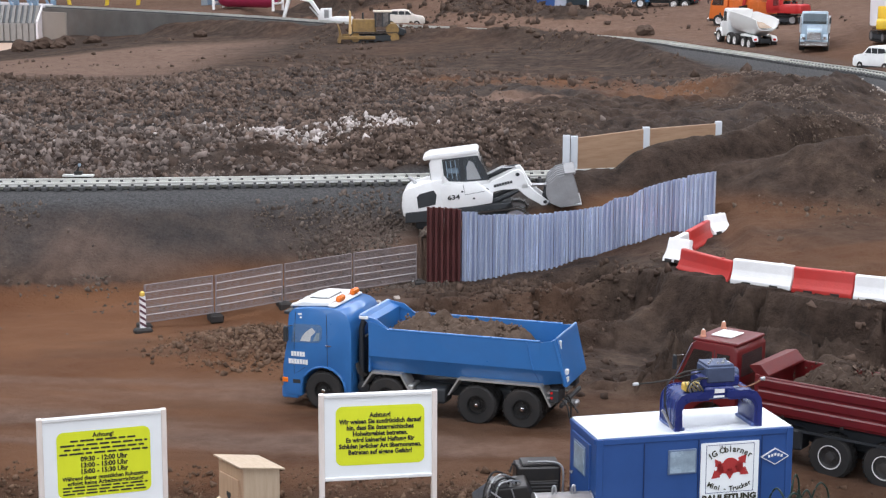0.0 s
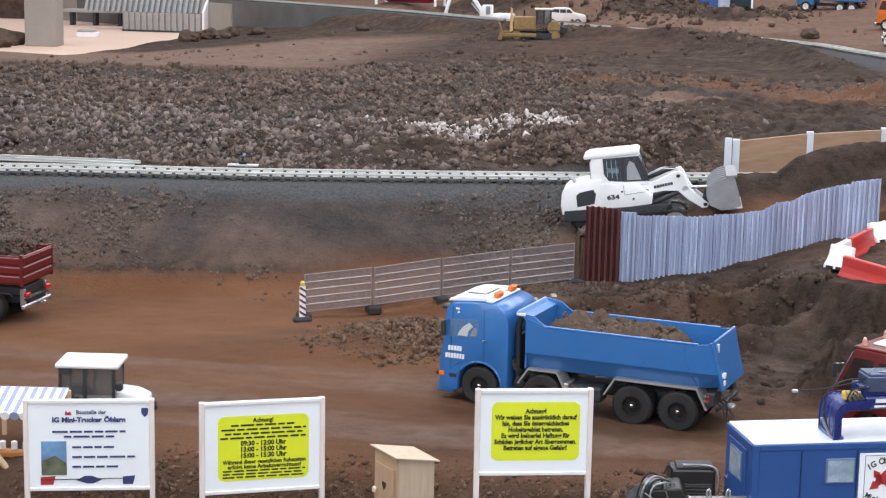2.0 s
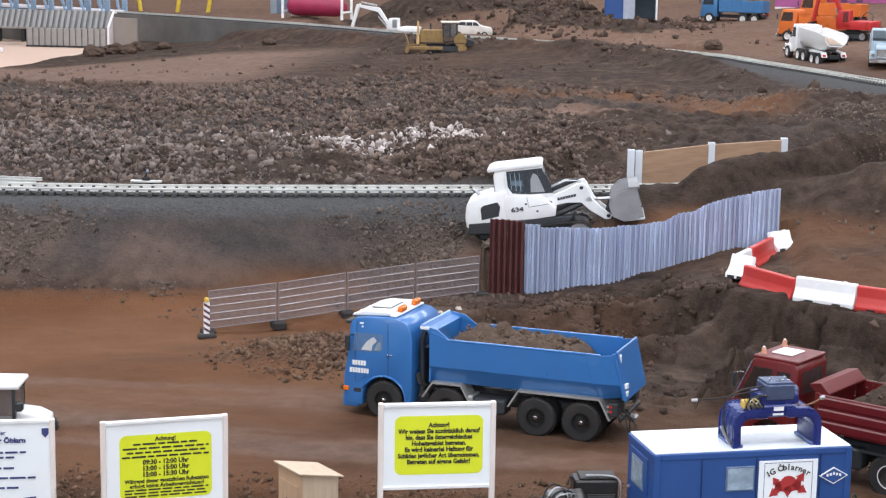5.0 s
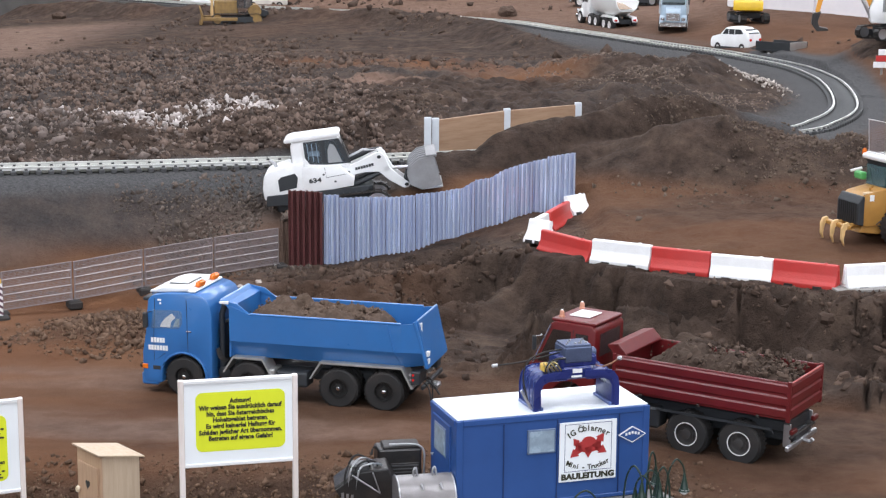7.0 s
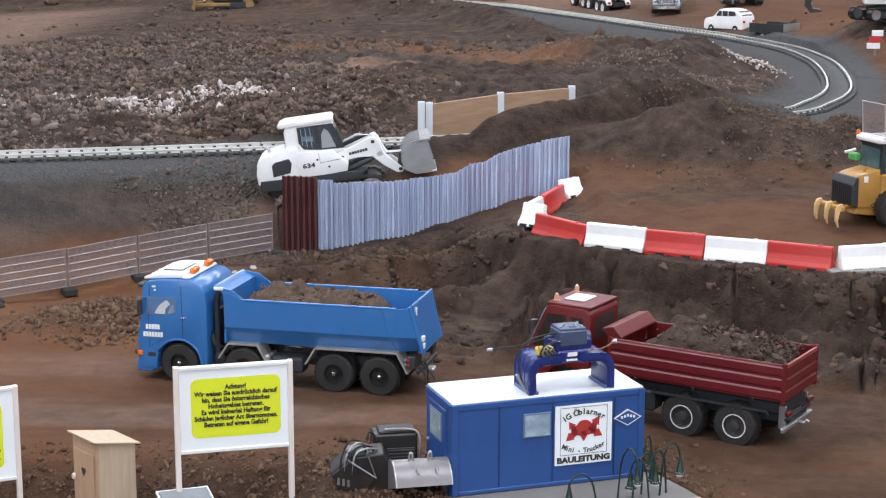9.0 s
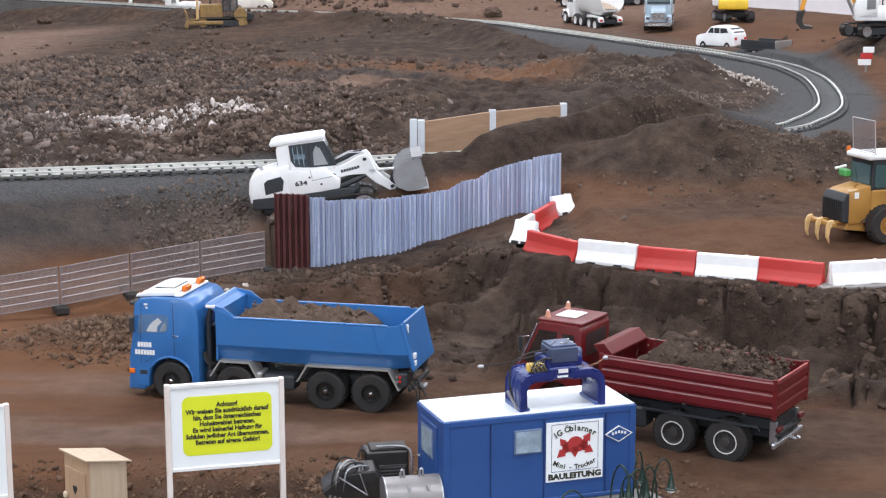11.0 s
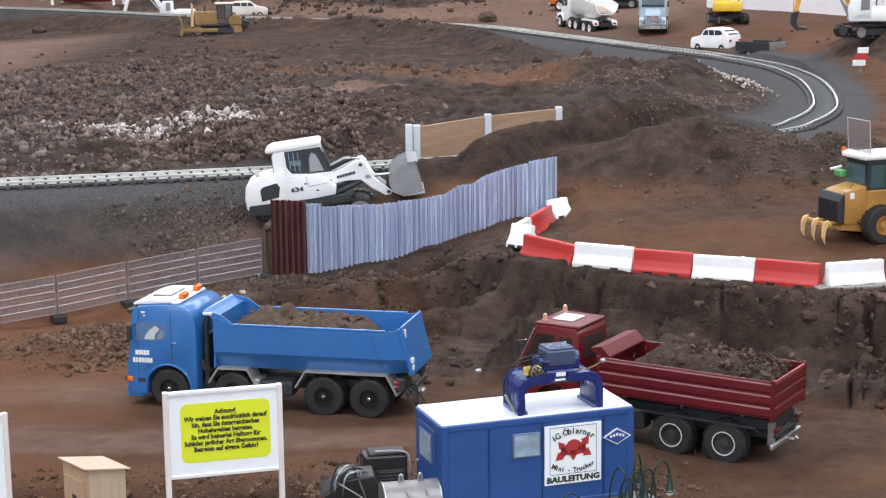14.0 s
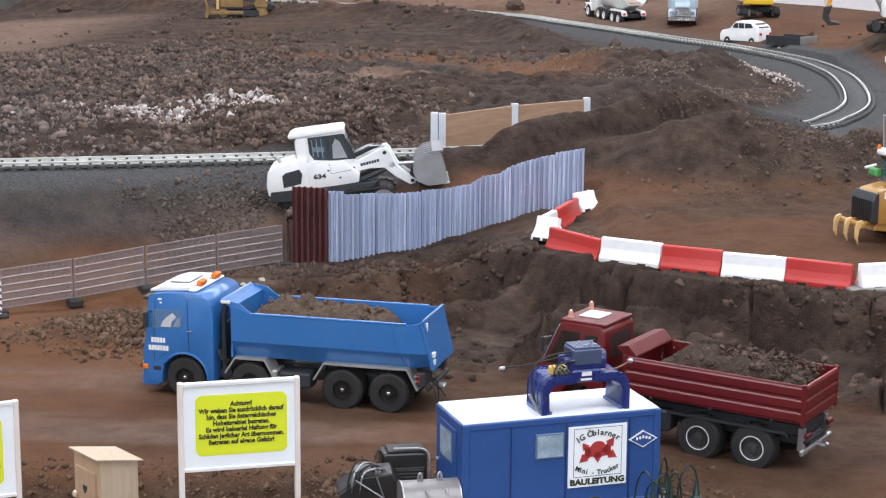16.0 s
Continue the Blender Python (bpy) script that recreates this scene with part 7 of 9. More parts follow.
def build_black_attachment():
    b = thing("excavator_bucket", pose(-0.124, 2.83, -0.008, 0, 0, 6), "black steel excavator attachment with silver hydraulic hoses", "excavator attachment")
    part("shell", prism([(-0.056, 0.040), (-0.020, 0.066), (0.034, 0.072), (0.050, 0.040), (0.046, 0.010), (0.020, -0.002), (-0.018, 0.0), (-0.044, 0.020)], -0.030, 0.034, "y", 0.003), BLACK_STEEL, b)
    part("side_plate", prism([(-0.054, 0.038), (-0.024, 0.060), (0.022, 0.030), (-0.010, 0.002), (-0.034, 0.012)], -0.036, -0.031, "y", 0.001), BLACK_STEEL, b)
    part("bright_edge", tube([(-0.026, -0.037, 0.064), (0.020, -0.037, 0.032)], 0.0014, 6), STEEL, b)
    part("bright_edge", tube([(0.020, -0.037, 0.032), (0.008, -0.036, 0.068)], 0.0012, 6), STEEL, b)
    part("hydraulic_block", box(-0.030, 0.002, -0.024, 0.006, 0.064, 0.078, 0.003), STEEL_WORN, b)
    for k in range(4):
        part("hose", tube(smoothed([(-0.040 + 0.006 * k, -0.034, 0.034 - 0.004 * k), (-0.036 + 0.007 * k, -0.034, 0.070), (-0.022 + 0.008 * k, -0.026, 0.094 - 0.005 * k), (-0.002 + 0.008 * k, -0.012, 0.086 - 0.004 * k), (0.006 + 0.006 * k, -0.010, 0.066)], 7), 0.0017, 6), STEEL if k % 2 else BLACK, b, "hydraulic hose")
    for k in range(3):
        part("hose_fitting", lathe([(0.022 - 0.002 * k, 0.003), (0.034 - 0.002 * k, 0.003)], (-0.042 + 0.008 * k, -0.034, 0), "z", 8), STEEL, b)
    r = thing("power_pack", pose(-0.072, 2.905, 0.008, 0, 0, 10), "black radiator power pack with a grey top", "power pack")
    part("case", box(-0.040, 0.036, -0.022, 0.026, -0.01, 0.064, 0.003), BLACK_STEEL, r)
    part("top_plate", box(-0.030, 0.034, -0.020, 0.022, 0.064, 0.069, 0.002), DARK, r)
    part("grille", box(-0.018, 0.032, -0.0235, -0.021, 0.014, 0.040, 0.001), DARK, r)
    for k in range(4):
        part("grille_slat", box(-0.016, 0.030, -0.0245, -0.0228, 0.017 + 0.006 * k, 0.019 + 0.006 * k), STEEL_WORN, r)
    part("guard_tube", tube(smoothed([(0.038, -0.024, 0.004), (0.040, -0.024, 0.050), (0.036, -0.022, 0.066), (0.020, -0.020, 0.072), (-0.02, -0.020, 0.073)], 5), 0.0018, 6), STEEL, r)
    part("hose", tube(smoothed([(-0.036, -0.02, 0.060), (-0.046, -0.024, 0.072), (-0.052, -0.028, 0.058)], 5), 0.002, 6), BLACK, r)


BLACK_STEEL = material("black_painted_steel", (0.022, 0.020, 0.020), 0.38, 0.2, spread=0.3, dirt=0.3)
build_black_attachment()


def build_shiny_bucket():
    s = thing("ditching_bucket", pose(-0.028, 2.785, 0.002, 0, 0, 12), "polished sheet metal ditching bucket lying face down", "excavator bucket")
    bm = bmesh.new()
    ring = [(0.046 * math.cos(radians(a)), 0.006 + 0.052 * math.sin(radians(a))) for a in range(-12, 168, 10)]
    inner = [(0.043 * math.cos(radians(a)), 0.006 + 0.049 * math.sin(radians(a))) for a in range(158, -22, -10)]
    add_prism(bm, ring + inner, -0.046, 0.046, "x")
    part("shell", bm, POLISHED, s, smooth=True)
    for x in (-0.0475, 0.0455):
        part("cheek", prism(ring, x, x + 0.002, "x"), POLISHED, s)
        part("cheek_edge", tube([(x + 0.001, p, q) for p, q in ring], 0.0014, 6), STEEL, s)
    for x in (-0.018, 0.014):
        part("lug", tube(smoothed([(x, -0.004, 0.056), (x, -0.004, 0.068), (x + 0.004, -0.004, 0.071), (x + 0.006, -0.004, 0.058)], 5), 0.002, 6), STEEL, s)
        part("lug", tube([(x + 0.008, -0.026, 0.046), (x + 0.008, -0.032, 0.052), (x + 0.010, -0.034, 0.044)], 0.002, 6), STEEL, s)


POLISHED = material("polished_sheet", (0.25, 0.233, 0.233), 0.36, 0.35, spread=0.08, scale=60)
build_shiny_bucket()


def build_green_lamps():
    """A cluster of dark green bell-headed lamps on arched stems."""
    specs = ((0.268, 2.765, 0.048, -0.040, 0.2), (0.296, 2.775, 0.090, 0.030, -0.6), (0.318, 2.765, 0.078, 0.036, 0.4), (0.338, 2.790, 0.100, 0.024, 0.9), (0.352, 2.765, 0.070, -0.026, -0.3), (0.366, 2.785, 0.092, 0.030, 0.3), (0.384, 2.80, 0.076, -0.020, 0.0))
    for x, y, h, lean, tw in specs:
        t = thing("bell_lamp", pose(x, y, -0.055, 0, 0, math.degrees(tw)), "dark green model lamp with drooping bell shade on an arched stem", "lamp", "green lamp cluster")
        top = h + 0.050
        pts = [(0, 0, 0), (lean * 0.15, 0, top * 0.5), (lean * 0.35, 0, top * 0.85), (lean * 0.75, 0, top), (lean * 1.15, 0, top * 0.93), (lean * 1.3, 0, top * 0.82)]
        part("stem", tube(smoothed(pts, 6), 0.0017, 6), DARK_GREEN, t, smooth=True)
        ex, ez = lean * 1.3, top * 0.82
        part("shade", lathe([(ez - 0.030, 0.010), (ez - 0.026, 0.007), (ez - 0.012, 0.004), (ez, 0.002)], (ex, 0, 0), "z", 14), DARK_GREEN, t, smooth=True)
        part("globe", lathe([(ez - 0.036, 0.003), (ez - 0.032, 0.0075), (ez - 0.027, 0.008)], (ex, 0, 0), "z", 12), WHITE_PLASTIC, t, "white glass under the shade")


DARK_GREEN = material("dark_green", (0.010, 0.028, 0.020), 0.35, spread=0.3, scale=60)
build_green_lamps()
plank = tagged(part("edge_plank", prism([(-0.012, 0.0), (0.10, 0.0), (0.10, 0.012), (0.0, 0.016)], -0.02, 0.02, "y", 0.001), PINE_PINK), "short pale timber offcut at the site edge", "plank")
plank.matrix_world = pose(0.412, 2.735, -0.006, 0, 2, -62)


def build_stall_and_machine():
    s = thing("market_stall", pose(-1.300, 3.00, -0.078, 0, 0, 8), "small stall with blue and white scalloped awning on pine posts", "stall")
    aw = part("awning", prism([(-0.07, 0.150), (0.07, 0.150), (0.07, 0.154), (-0.07, 0.154)], -0.05, 0.05, "y"), WHITE_PLASTIC, s)
    aw.matrix_local = pose(0, 0, 0.022, 14, 0, 0)
    for k in range(8):
        x = -0.064 + k * 0.0175
        part("awning_stripe", box(x, x + 0.008, -0.0502, 0.0502, 0.1541, 0.1548), STRIPE_BLUE, aw)
        part("scallop", lathe([(-0.0512, 0.0085), (-0.0495, 0.0085)], (x + 0.004, 0, 0.1490), "y", 12), STRIPE_BLUE if k % 2 else WHITE_PLASTIC, aw)
    for x in (-0.062, 0.062):
        for y in (-0.040, 0.042):
            part("post", box(x - 0.004, x + 0.004, y - 0.004, y + 0.004, 0.0, 0.162 + y * 0.2, 0.0008), PINE, s)
    part("brace", tube([(-0.085, -0.060, 0.120), (0.0, -0.052, 0.0)], 0.006, 6), PINE, s)
    part("counter", box(-0.062, 0.062, -0.034, 0.036, 0.0, 0.070, 0.002), material("stall_orange", (0.50, 0.20, 0.05), 0.6, spread=0.2), s, "orange timber counter")
    for k in range(3):
        part("mug", lathe([(0.071, 0.006), (0.085, 0.006), (0.086, 0.004)], (-0.05 + 0.022 * k, -0.016, 0), "z", 12), WHITE_PLASTIC, s)
    m = thing("backhoe_tractor", pose(-1.249, 3.205, -0.030, 0, 0, 8), "model backhoe tractor with black windowed cab and white roof", "tractor")
    part("body", box(-0.08, 0.10, -0.040, 0.040, 0.026, 0.062, 0.006, 2), material("tractor_white", (0.62, 0.60, 0.57), 0.4, dirt=0.2), m)
    part("bonnet", prism([(0.045, 0.060), (0.105, 0.050), (0.105, 0.072), (0.080, 0.084), (0.045, 0.088)], -0.034, 0.034, "y", 0.004), WHITE, m, smooth=True)
    cab = part("cab", prism([(-0.062, 0.060), (0.048, 0.060), (0.046, 0.120), (0.040, 0.136), (-0.058, 0.136), (-0.066, 0.100)], -0.042, 0.042, "y", 0.002), CAB_GLASS, m, "dark glazed cab")
    part("cab_roof", box(-0.070, 0.055, -0.048, 0.048, 0.136, 0.146, 0.004, 2), WHITE, cab, "white cab roof with cream edge")
    for x in (-0.060, -0.012, 0.044):
        for y in (-0.043, 0.043):
            part("cab_post", box(x - 0.003, x + 0.003, y - 0.0022, y + 0.0022, 0.060, 0.137), TRIM_DARK, cab)
    part("wiper_motor", box(-0.062, -0.040, -0.046, -0.040, 0.124, 0.136, 0.001), TRIM_DARK, cab)
    part("work_lamp", box(0.048, 0.062, -0.052, -0.036, 0.094, 0.112, 0.003), TRIM_DARK, cab)
    for x, r in ((-0.045, 0.042), (0.075, 0.034)):
        for side in (-1, 1):
            add_wheel(m, x, side * 0.052, r - 0.001, r, 0.024, side, RIM_GREY, False, 24, 0.5)


STRIPE_BLUE = material("stripe_blue", (0.27, 0.30, 0.44), 0.6, spread=0.1)
CAB_GLASS = glass_material("cab_glass", (0.12, 0.11, 0.11), 0.08, 0.62)
build_stall_and_machine()

# ---- far vehicles and structures ----
def far_wheel(t, x, y, r, w, side, rim):
    add_wheel(t, x, y, r, r, w, side, rim, False, 16, 0.58)


def build_far_truck(m, cab_mat, body_mat, label, bonnet=False, body="pipe", length=0.56, rim=None):
    """Model lorry; x from the front to the rear."""
    t = thing("dump_truck", m, label, "truck")
    W, r = 0.165, 0.040
    rim = rim or RIM_GREY
    part("chassis", box(0.02, length - 0.02, 0.05, W - 0.05, 0.045, 0.068, 0.003), TRIM_DARK, t)
    for x in (0.075, length * 0.40, length * 0.40 + 0.088, length - 0.145, length - 0.057) if bonnet else (0.075, length - 0.160, length - 0.070):
        for side, y in ((-1, 0.016), (1, W - 0.016)):
            far_wheel(t, x, y, r, 0.030, side, rim)
    cx = 0.10 if bonnet else 0.0
    c1 = cx + (0.105 if bonnet else 0.135)
    cab = part("cab", prism([(cx, 0.05), (c1, 0.05), (c1, 0.205), (c1 - 0.012, 0.216), (cx + 0.030, 0.216), (cx + 0.010, 0.150)], 0.010, W - 0.010, "y", 0.006), cab_mat, t, smooth=True)
    if bonnet:
        part("bonnet", prism([(0.0, 0.055), (cx + 0.004, 0.055), (cx + 0.004, 0.140), (0.015, 0.125), (0.0, 0.110)], 0.040, W - 0.040, "y", 0.006), cab_mat, cab, smooth=True)
        for y in (0.006, W - 0.036):
            part("wing", prism(arc(0.075, 0.045, 0.048, 0, 180, 10), y, y + 0.030, "y", 0.002), cab_mat, cab, smooth=True)
    part("windscreen", prism([(cx + 0.0085, 0.148), (cx + 0.006, 0.148), (cx + 0.026, 0.204), (cx + 0.029, 0.204)], 0.018, W - 0.018, "y"), GLASS, cab)
    for y, s in ((0.0098, -1), (W - 0.0098, 1)):
        part("side_window", prism([(cx + 0.020, 0.140), (c1 - 0.030, 0.140), (c1 - 0.030, 0.198), (cx + 0.036, 0.198)], y, y + s * 0.0012, "y"), GLASS, cab)
        part("mirror", box(cx - 0.004, cx + 0.004, min(y + s * 0.008, y + s * 0.018), max(y + s * 0.008, y + s * 0.018), 0.150, 0.185, 0.002), TRIM_DARK, cab)
    part("grille", box(-0.002, 0.002, 0.045, W - 0.045, 0.062, 0.106, 0.001), CHROME, cab)
    part("bumper", box(-0.010, 0.006, 0.006, W - 0.006, 0.030, 0.054, 0.003), CHROME, cab)
    for y in (0.014, W - 0.034):
        part("headlight", box(-0.004, 0.002, y, y + 0.020, 0.064, 0.082, 0.002), CHROME, cab)
    b0 = c1 + 0.015
    if body == "pipe":
        # rounded tub with a raised, tapering tail
        bm = bmesh.new()
        rings = []
        for k, (x, zb, zt, wd) in enumerate(((b0, 0.095, 0.200, 0.9), (b0 + 0.05, 0.088, 0.206, 1.0), (length - 0.08, 0.092, 0.198, 1.0), (length + 0.015, 0.126, 0.188, 0.9))):
            pts = []
            for i in range(13):
                a = math.pi + math.pi * i / 12
                pts.append((x, W / 2 + wd * W / 2 * math.cos(a), zt + (zt - zb) * max(-1, math.sin(a) * 1.25)))
            ins = [(x, W / 2 + (p[1] - W / 2) * 0.94, p[2] + 0.006 * (p[2] < zt - 0.02)) for p in pts][::-1]
            rings.append([bm.verts.new(p) for p in pts + ins])
        n = len(rings[0])
        for r0, r1 in zip(rings, rings[1:]):
            for i in range(n):
                bm.faces.new((r0[i], r0[(i + 1) % n], r1[(i + 1) % n], r1[i]))
        bm.faces.new(rings[0])
        bm.faces.new(rings[-1])
        bmesh.ops.recalc_face_normals(bm, faces=bm.faces)
        tub = part("tipper_body", bm, body_mat, t, smooth=True)
        part("head_wall", prism([(0.01, 0.19), (0.03, 0.12), (0.06, 0.092), (W - 0.06, 0.092), (W - 0.03, 0.12), (W - 0.01, 0.19), (W - 0.01, 0.215), (0.01, 0.215)], b0 - 0.002, b0 + 0.004, "x"), body_mat, tub)
        part("soil_load", heap(b0 + 0.01, length - 0.03, 0.025, W - 0.025, 0.135, 0.175, 9.0, 16, 8), PALE_LOAD, tub)
    else:
        tub = part("tipper_body", box(b0, length, 0.002, W - 0.002, 0.088, 0.096, 0.002), body_mat, t)
        for y in (0.0, W - 0.005):
            part("side_board", box(b0, length, y, y + 0.005, 0.092, 0.175, 0.001), body_mat, tub)
            for k in range(5):
                x = b0 + (length - b0) * (k + 0.5) / 5
                part("side_rib", box(x - 0.003, x + 0.003, y - 0.003 if y == 0 else y + 0.005, y if y == 0 else y + 0.008, 0.092, 0.175), body_mat, tub)
        part("head_wall", box(b0, b0 + 0.005, 0.005, W - 0.005, 0.096, 0.195, 0.001), body_mat, tub)
        part("tailgate", box(length - 0.005, length, 0.005, W - 0.005, 0.096, 0.172, 0.001), body_mat, tub)
        part("soil_load", heap(b0 + 0.01, length - 0.01, 0.01, W - 0.01, 0.13, 0.19, 4.0, 16, 8), LOAD_SOIL, tub)
    for y in (0.006, W - 0.038):
        part("mudguard", prism([(length - 0.20, 0.080), (length - 0.18, 0.090), (length - 0.02, 0.090), (length, 0.070), (length, 0.060), (length - 0.01, 0.064), (length - 0.03, 0.084), (length - 0.20, 0.076)], y, y + 0.032, "y"), body_mat if bonnet else TRIM_DARK, t)
        part("tail_lamp", box(length - 0.002, length + 0.004, y + 0.004, y + 0.022, 0.066, 0.078, 0.002), TAIL, t, "red tail lamp")
    part("rear_plate", box(length - 0.01, length, 0.05, W - 0.05, 0.050, 0.075, 0.002), TRIM_DARK, t)
    return t


PALE_LOAD = clod_material("pale_load", (0.30, 0.22, 0.16), (0.50, 0.40, 0.32))
SILVER = material("silver_paint", (0.62, 0.63, 0.65), 0.3, 0.4, spread=0.06)
BLUE_LORRY = material("lorry_blue", (0.05, 0.17, 0.36), 0.4, spread=0.1)
SKY_CAB = material("cab_sky_blue", (0.38, 0.47, 0.55), 0.3, spread=0.15)
RED_GLOSS = material("bright_red", (0.52, 0.03, 0.03), 0.35, spread=0.1)


def on(x, y, dz=0.0, rz=0.0, ry=0.0, rx=0.0):
    return pose(x, y, land_z(x, y) + dz, rx, ry, rz)


build_far_truck(on(0.80, 11.10, 0.0, -72, 2.5), WHITE, material("tub_white", (0.80, 0.80, 0.79), 0.35, spread=0.03), "white bonneted model dump truck with a pale load", True, "pipe", 0.60)
build_far_truck(on(0.83, 12.05, 0.0, -28), ORANGE, ORANGE, "orange model tipper truck", False, "box", 0.44)
build_far_truck(on(1.03, 12.9, 0.0, -25), ORANGE, ORANGE, "orange model tipper truck parked in the yard", False, "box", 0.46)
build_far_truck(on(0.36, 13.80, 0.0, -20), BLUE_LORRY, BLUE_LORRY, "blue model tipper truck with pale cab panels", False, "box", 0.50)
build_far_truck(on(1.36, 10.02, 0.0, 82), SKY_CAB, SILVER, "silver and light blue bonneted model lorry facing the track", True, "box", 0.56)


def build_excavator(m, body_mat, arm_mat, label, house_turn=0.0, reach=1.0, scale=1.0):
    t = thing("excavator", m @ Matrix.Scale(scale, 4), label, "excavator")
    for y0, y1 in ((-0.085, -0.050), (0.050, 0.085)):
        crawler_track(t, -0.095, 0.095, y0, y1, 0.026, 0.029, 30)
    part("undercarriage", box(-0.06, 0.06, -0.052, 0.052, 0.026, 0.058, 0.004), TRIM_DARK, t)
    part("turntable", lathe([(0.056, 0.045), (0.070, 0.045)], (0, 0, 0), "z", 18), TRIM_DARK, t)
    hm = Matrix.Rotation(radians(house_turn), 4, "Z")

    def put(name, bm, mat, parent=t, label="", smooth=False):
        bm.transform(hm)
        return part(name, bm, mat, parent, label, smooth)
    house = put("house", prism([(-0.135, 0.070), (0.090, 0.070), (0.090, 0.088), (-0.02, 0.128), (-0.135, 0.124)], -0.078, 0.078, "y", 0.006), body_mat, smooth=True)
    put("counterweight", prism([(-0.155, 0.074), (-0.110, 0.070), (-0.110, 0.130), (-0.150, 0.124)], -0.082, 0.082, "y", 0.008), body_mat, house, smooth=True)
    put("grab_rail", tube(smoothed([(-0.10, -0.06, 0.126), (-0.10, -0.06, 0.165), (-0.06, -0.06, 0.178), (-0.03, -0.06, 0.150), (-0.03, -0.06, 0.126)], 5), 0.003, 6), TRIM_DARK, house)
    put("vent", box(-0.10, -0.05, -0.0795, -0.0775, 0.085, 0.112, 0.001), TRIM_DARK, house)
    cab = put("cab", prism([(-0.005, 0.078), (0.092, 0.078), (0.096, 0.130), (0.074, 0.192), (-0.002, 0.194)], 0.022, 0.078, "y", 0.005), body_mat, smooth=True)
    put("side_window", prism([(0.008, 0.120), (0.044, 0.116), (0.044, 0.182), (0.008, 0.182)], 0.0778, 0.0795, "y"), GLASS, cab)
    put("side_window", prism([(0.008, 0.120), (0.044, 0.116), (0.044, 0.182), (0.008, 0.182)], 0.0205, 0.0222, "y"), GLASS, cab)
    put("side_window", prism([(0.052, 0.112), (0.088, 0.126), (0.070, 0.182), (0.052, 0.182)], 0.0205, 0.0222, "y"), GLASS, cab)
    put("front_window", prism([(0.0965, 0.126), (0.098, 0.128), (0.077, 0.188), (0.0755, 0.186)], 0.030, 0.070, "y"), GLASS, cab)
    R = reach
    boom = put("boom", prism([(0.050, 0.090), (0.070, 0.084), (0.150 * R, 0.235), (0.280 * R, 0.270), (0.285 * R, 0.290), (0.140 * R, 0.268)], -0.018, 0.012, "y", 0.003), arm_mat, label="excavator boom")
    put("stick", prism([(0.262 * R, 0.300), (0.292 * R, 0.290), (0.330 * R, 0.110), (0.312 * R, 0.104)], -0.014, 0.008, "y", 0.003), arm_mat)
    put("boom_ram", tube([(0.085, -0.003, 0.090), (0.150 * R, -0.003, 0.200)], [0.009, 0.005], 10), STEEL, boom)
    put("stick_ram", tube([(0.160 * R, -0.003, 0.285), (0.262 * R, -0.003, 0.310)], [0.009, 0.005], 10), STEEL, boom)
    put("bucket", prism([(0.305 * R, 0.112), (0.340 * R, 0.104), (0.345 * R, 0.060), (0.320 * R, 0.030), (0.270 * R, 0.034), (0.274 * R, 0.042), (0.310 * R, 0.048), (0.318 * R, 0.070)], -0.042, 0.036, "y", 0.002), DARK, label="dark digging bucket")
    return t


build_excavator(on(1.70, 10.02, 0.0, 100), YELLOW_BRIGHT := material("bright_yellow", (0.72, 0.46, 0.02), 0.4, spread=0.08), YELLOW_BRIGHT, "yellow model crawler excavator in the yard", -20, 0.9)
build_excavator(on(2.00, 7.98, 0.0, 200), WHITE, material("boom_orange", (0.75, 0.33, 0.03), 0.4, spread=0.08), "white model excavator with an orange boom", -30, 0.95, 1.08)
build_excavator(on(1.30, 11.75, 0.0, 150), RED_GLOSS, RED_GLOSS, "red model excavator in the yard", 0, 0.9)
build_excavator(on(-1.97, 13.88, 0.0, 172), WHITE, WHITE, "white model excavator behind the line", 0, 1.25)


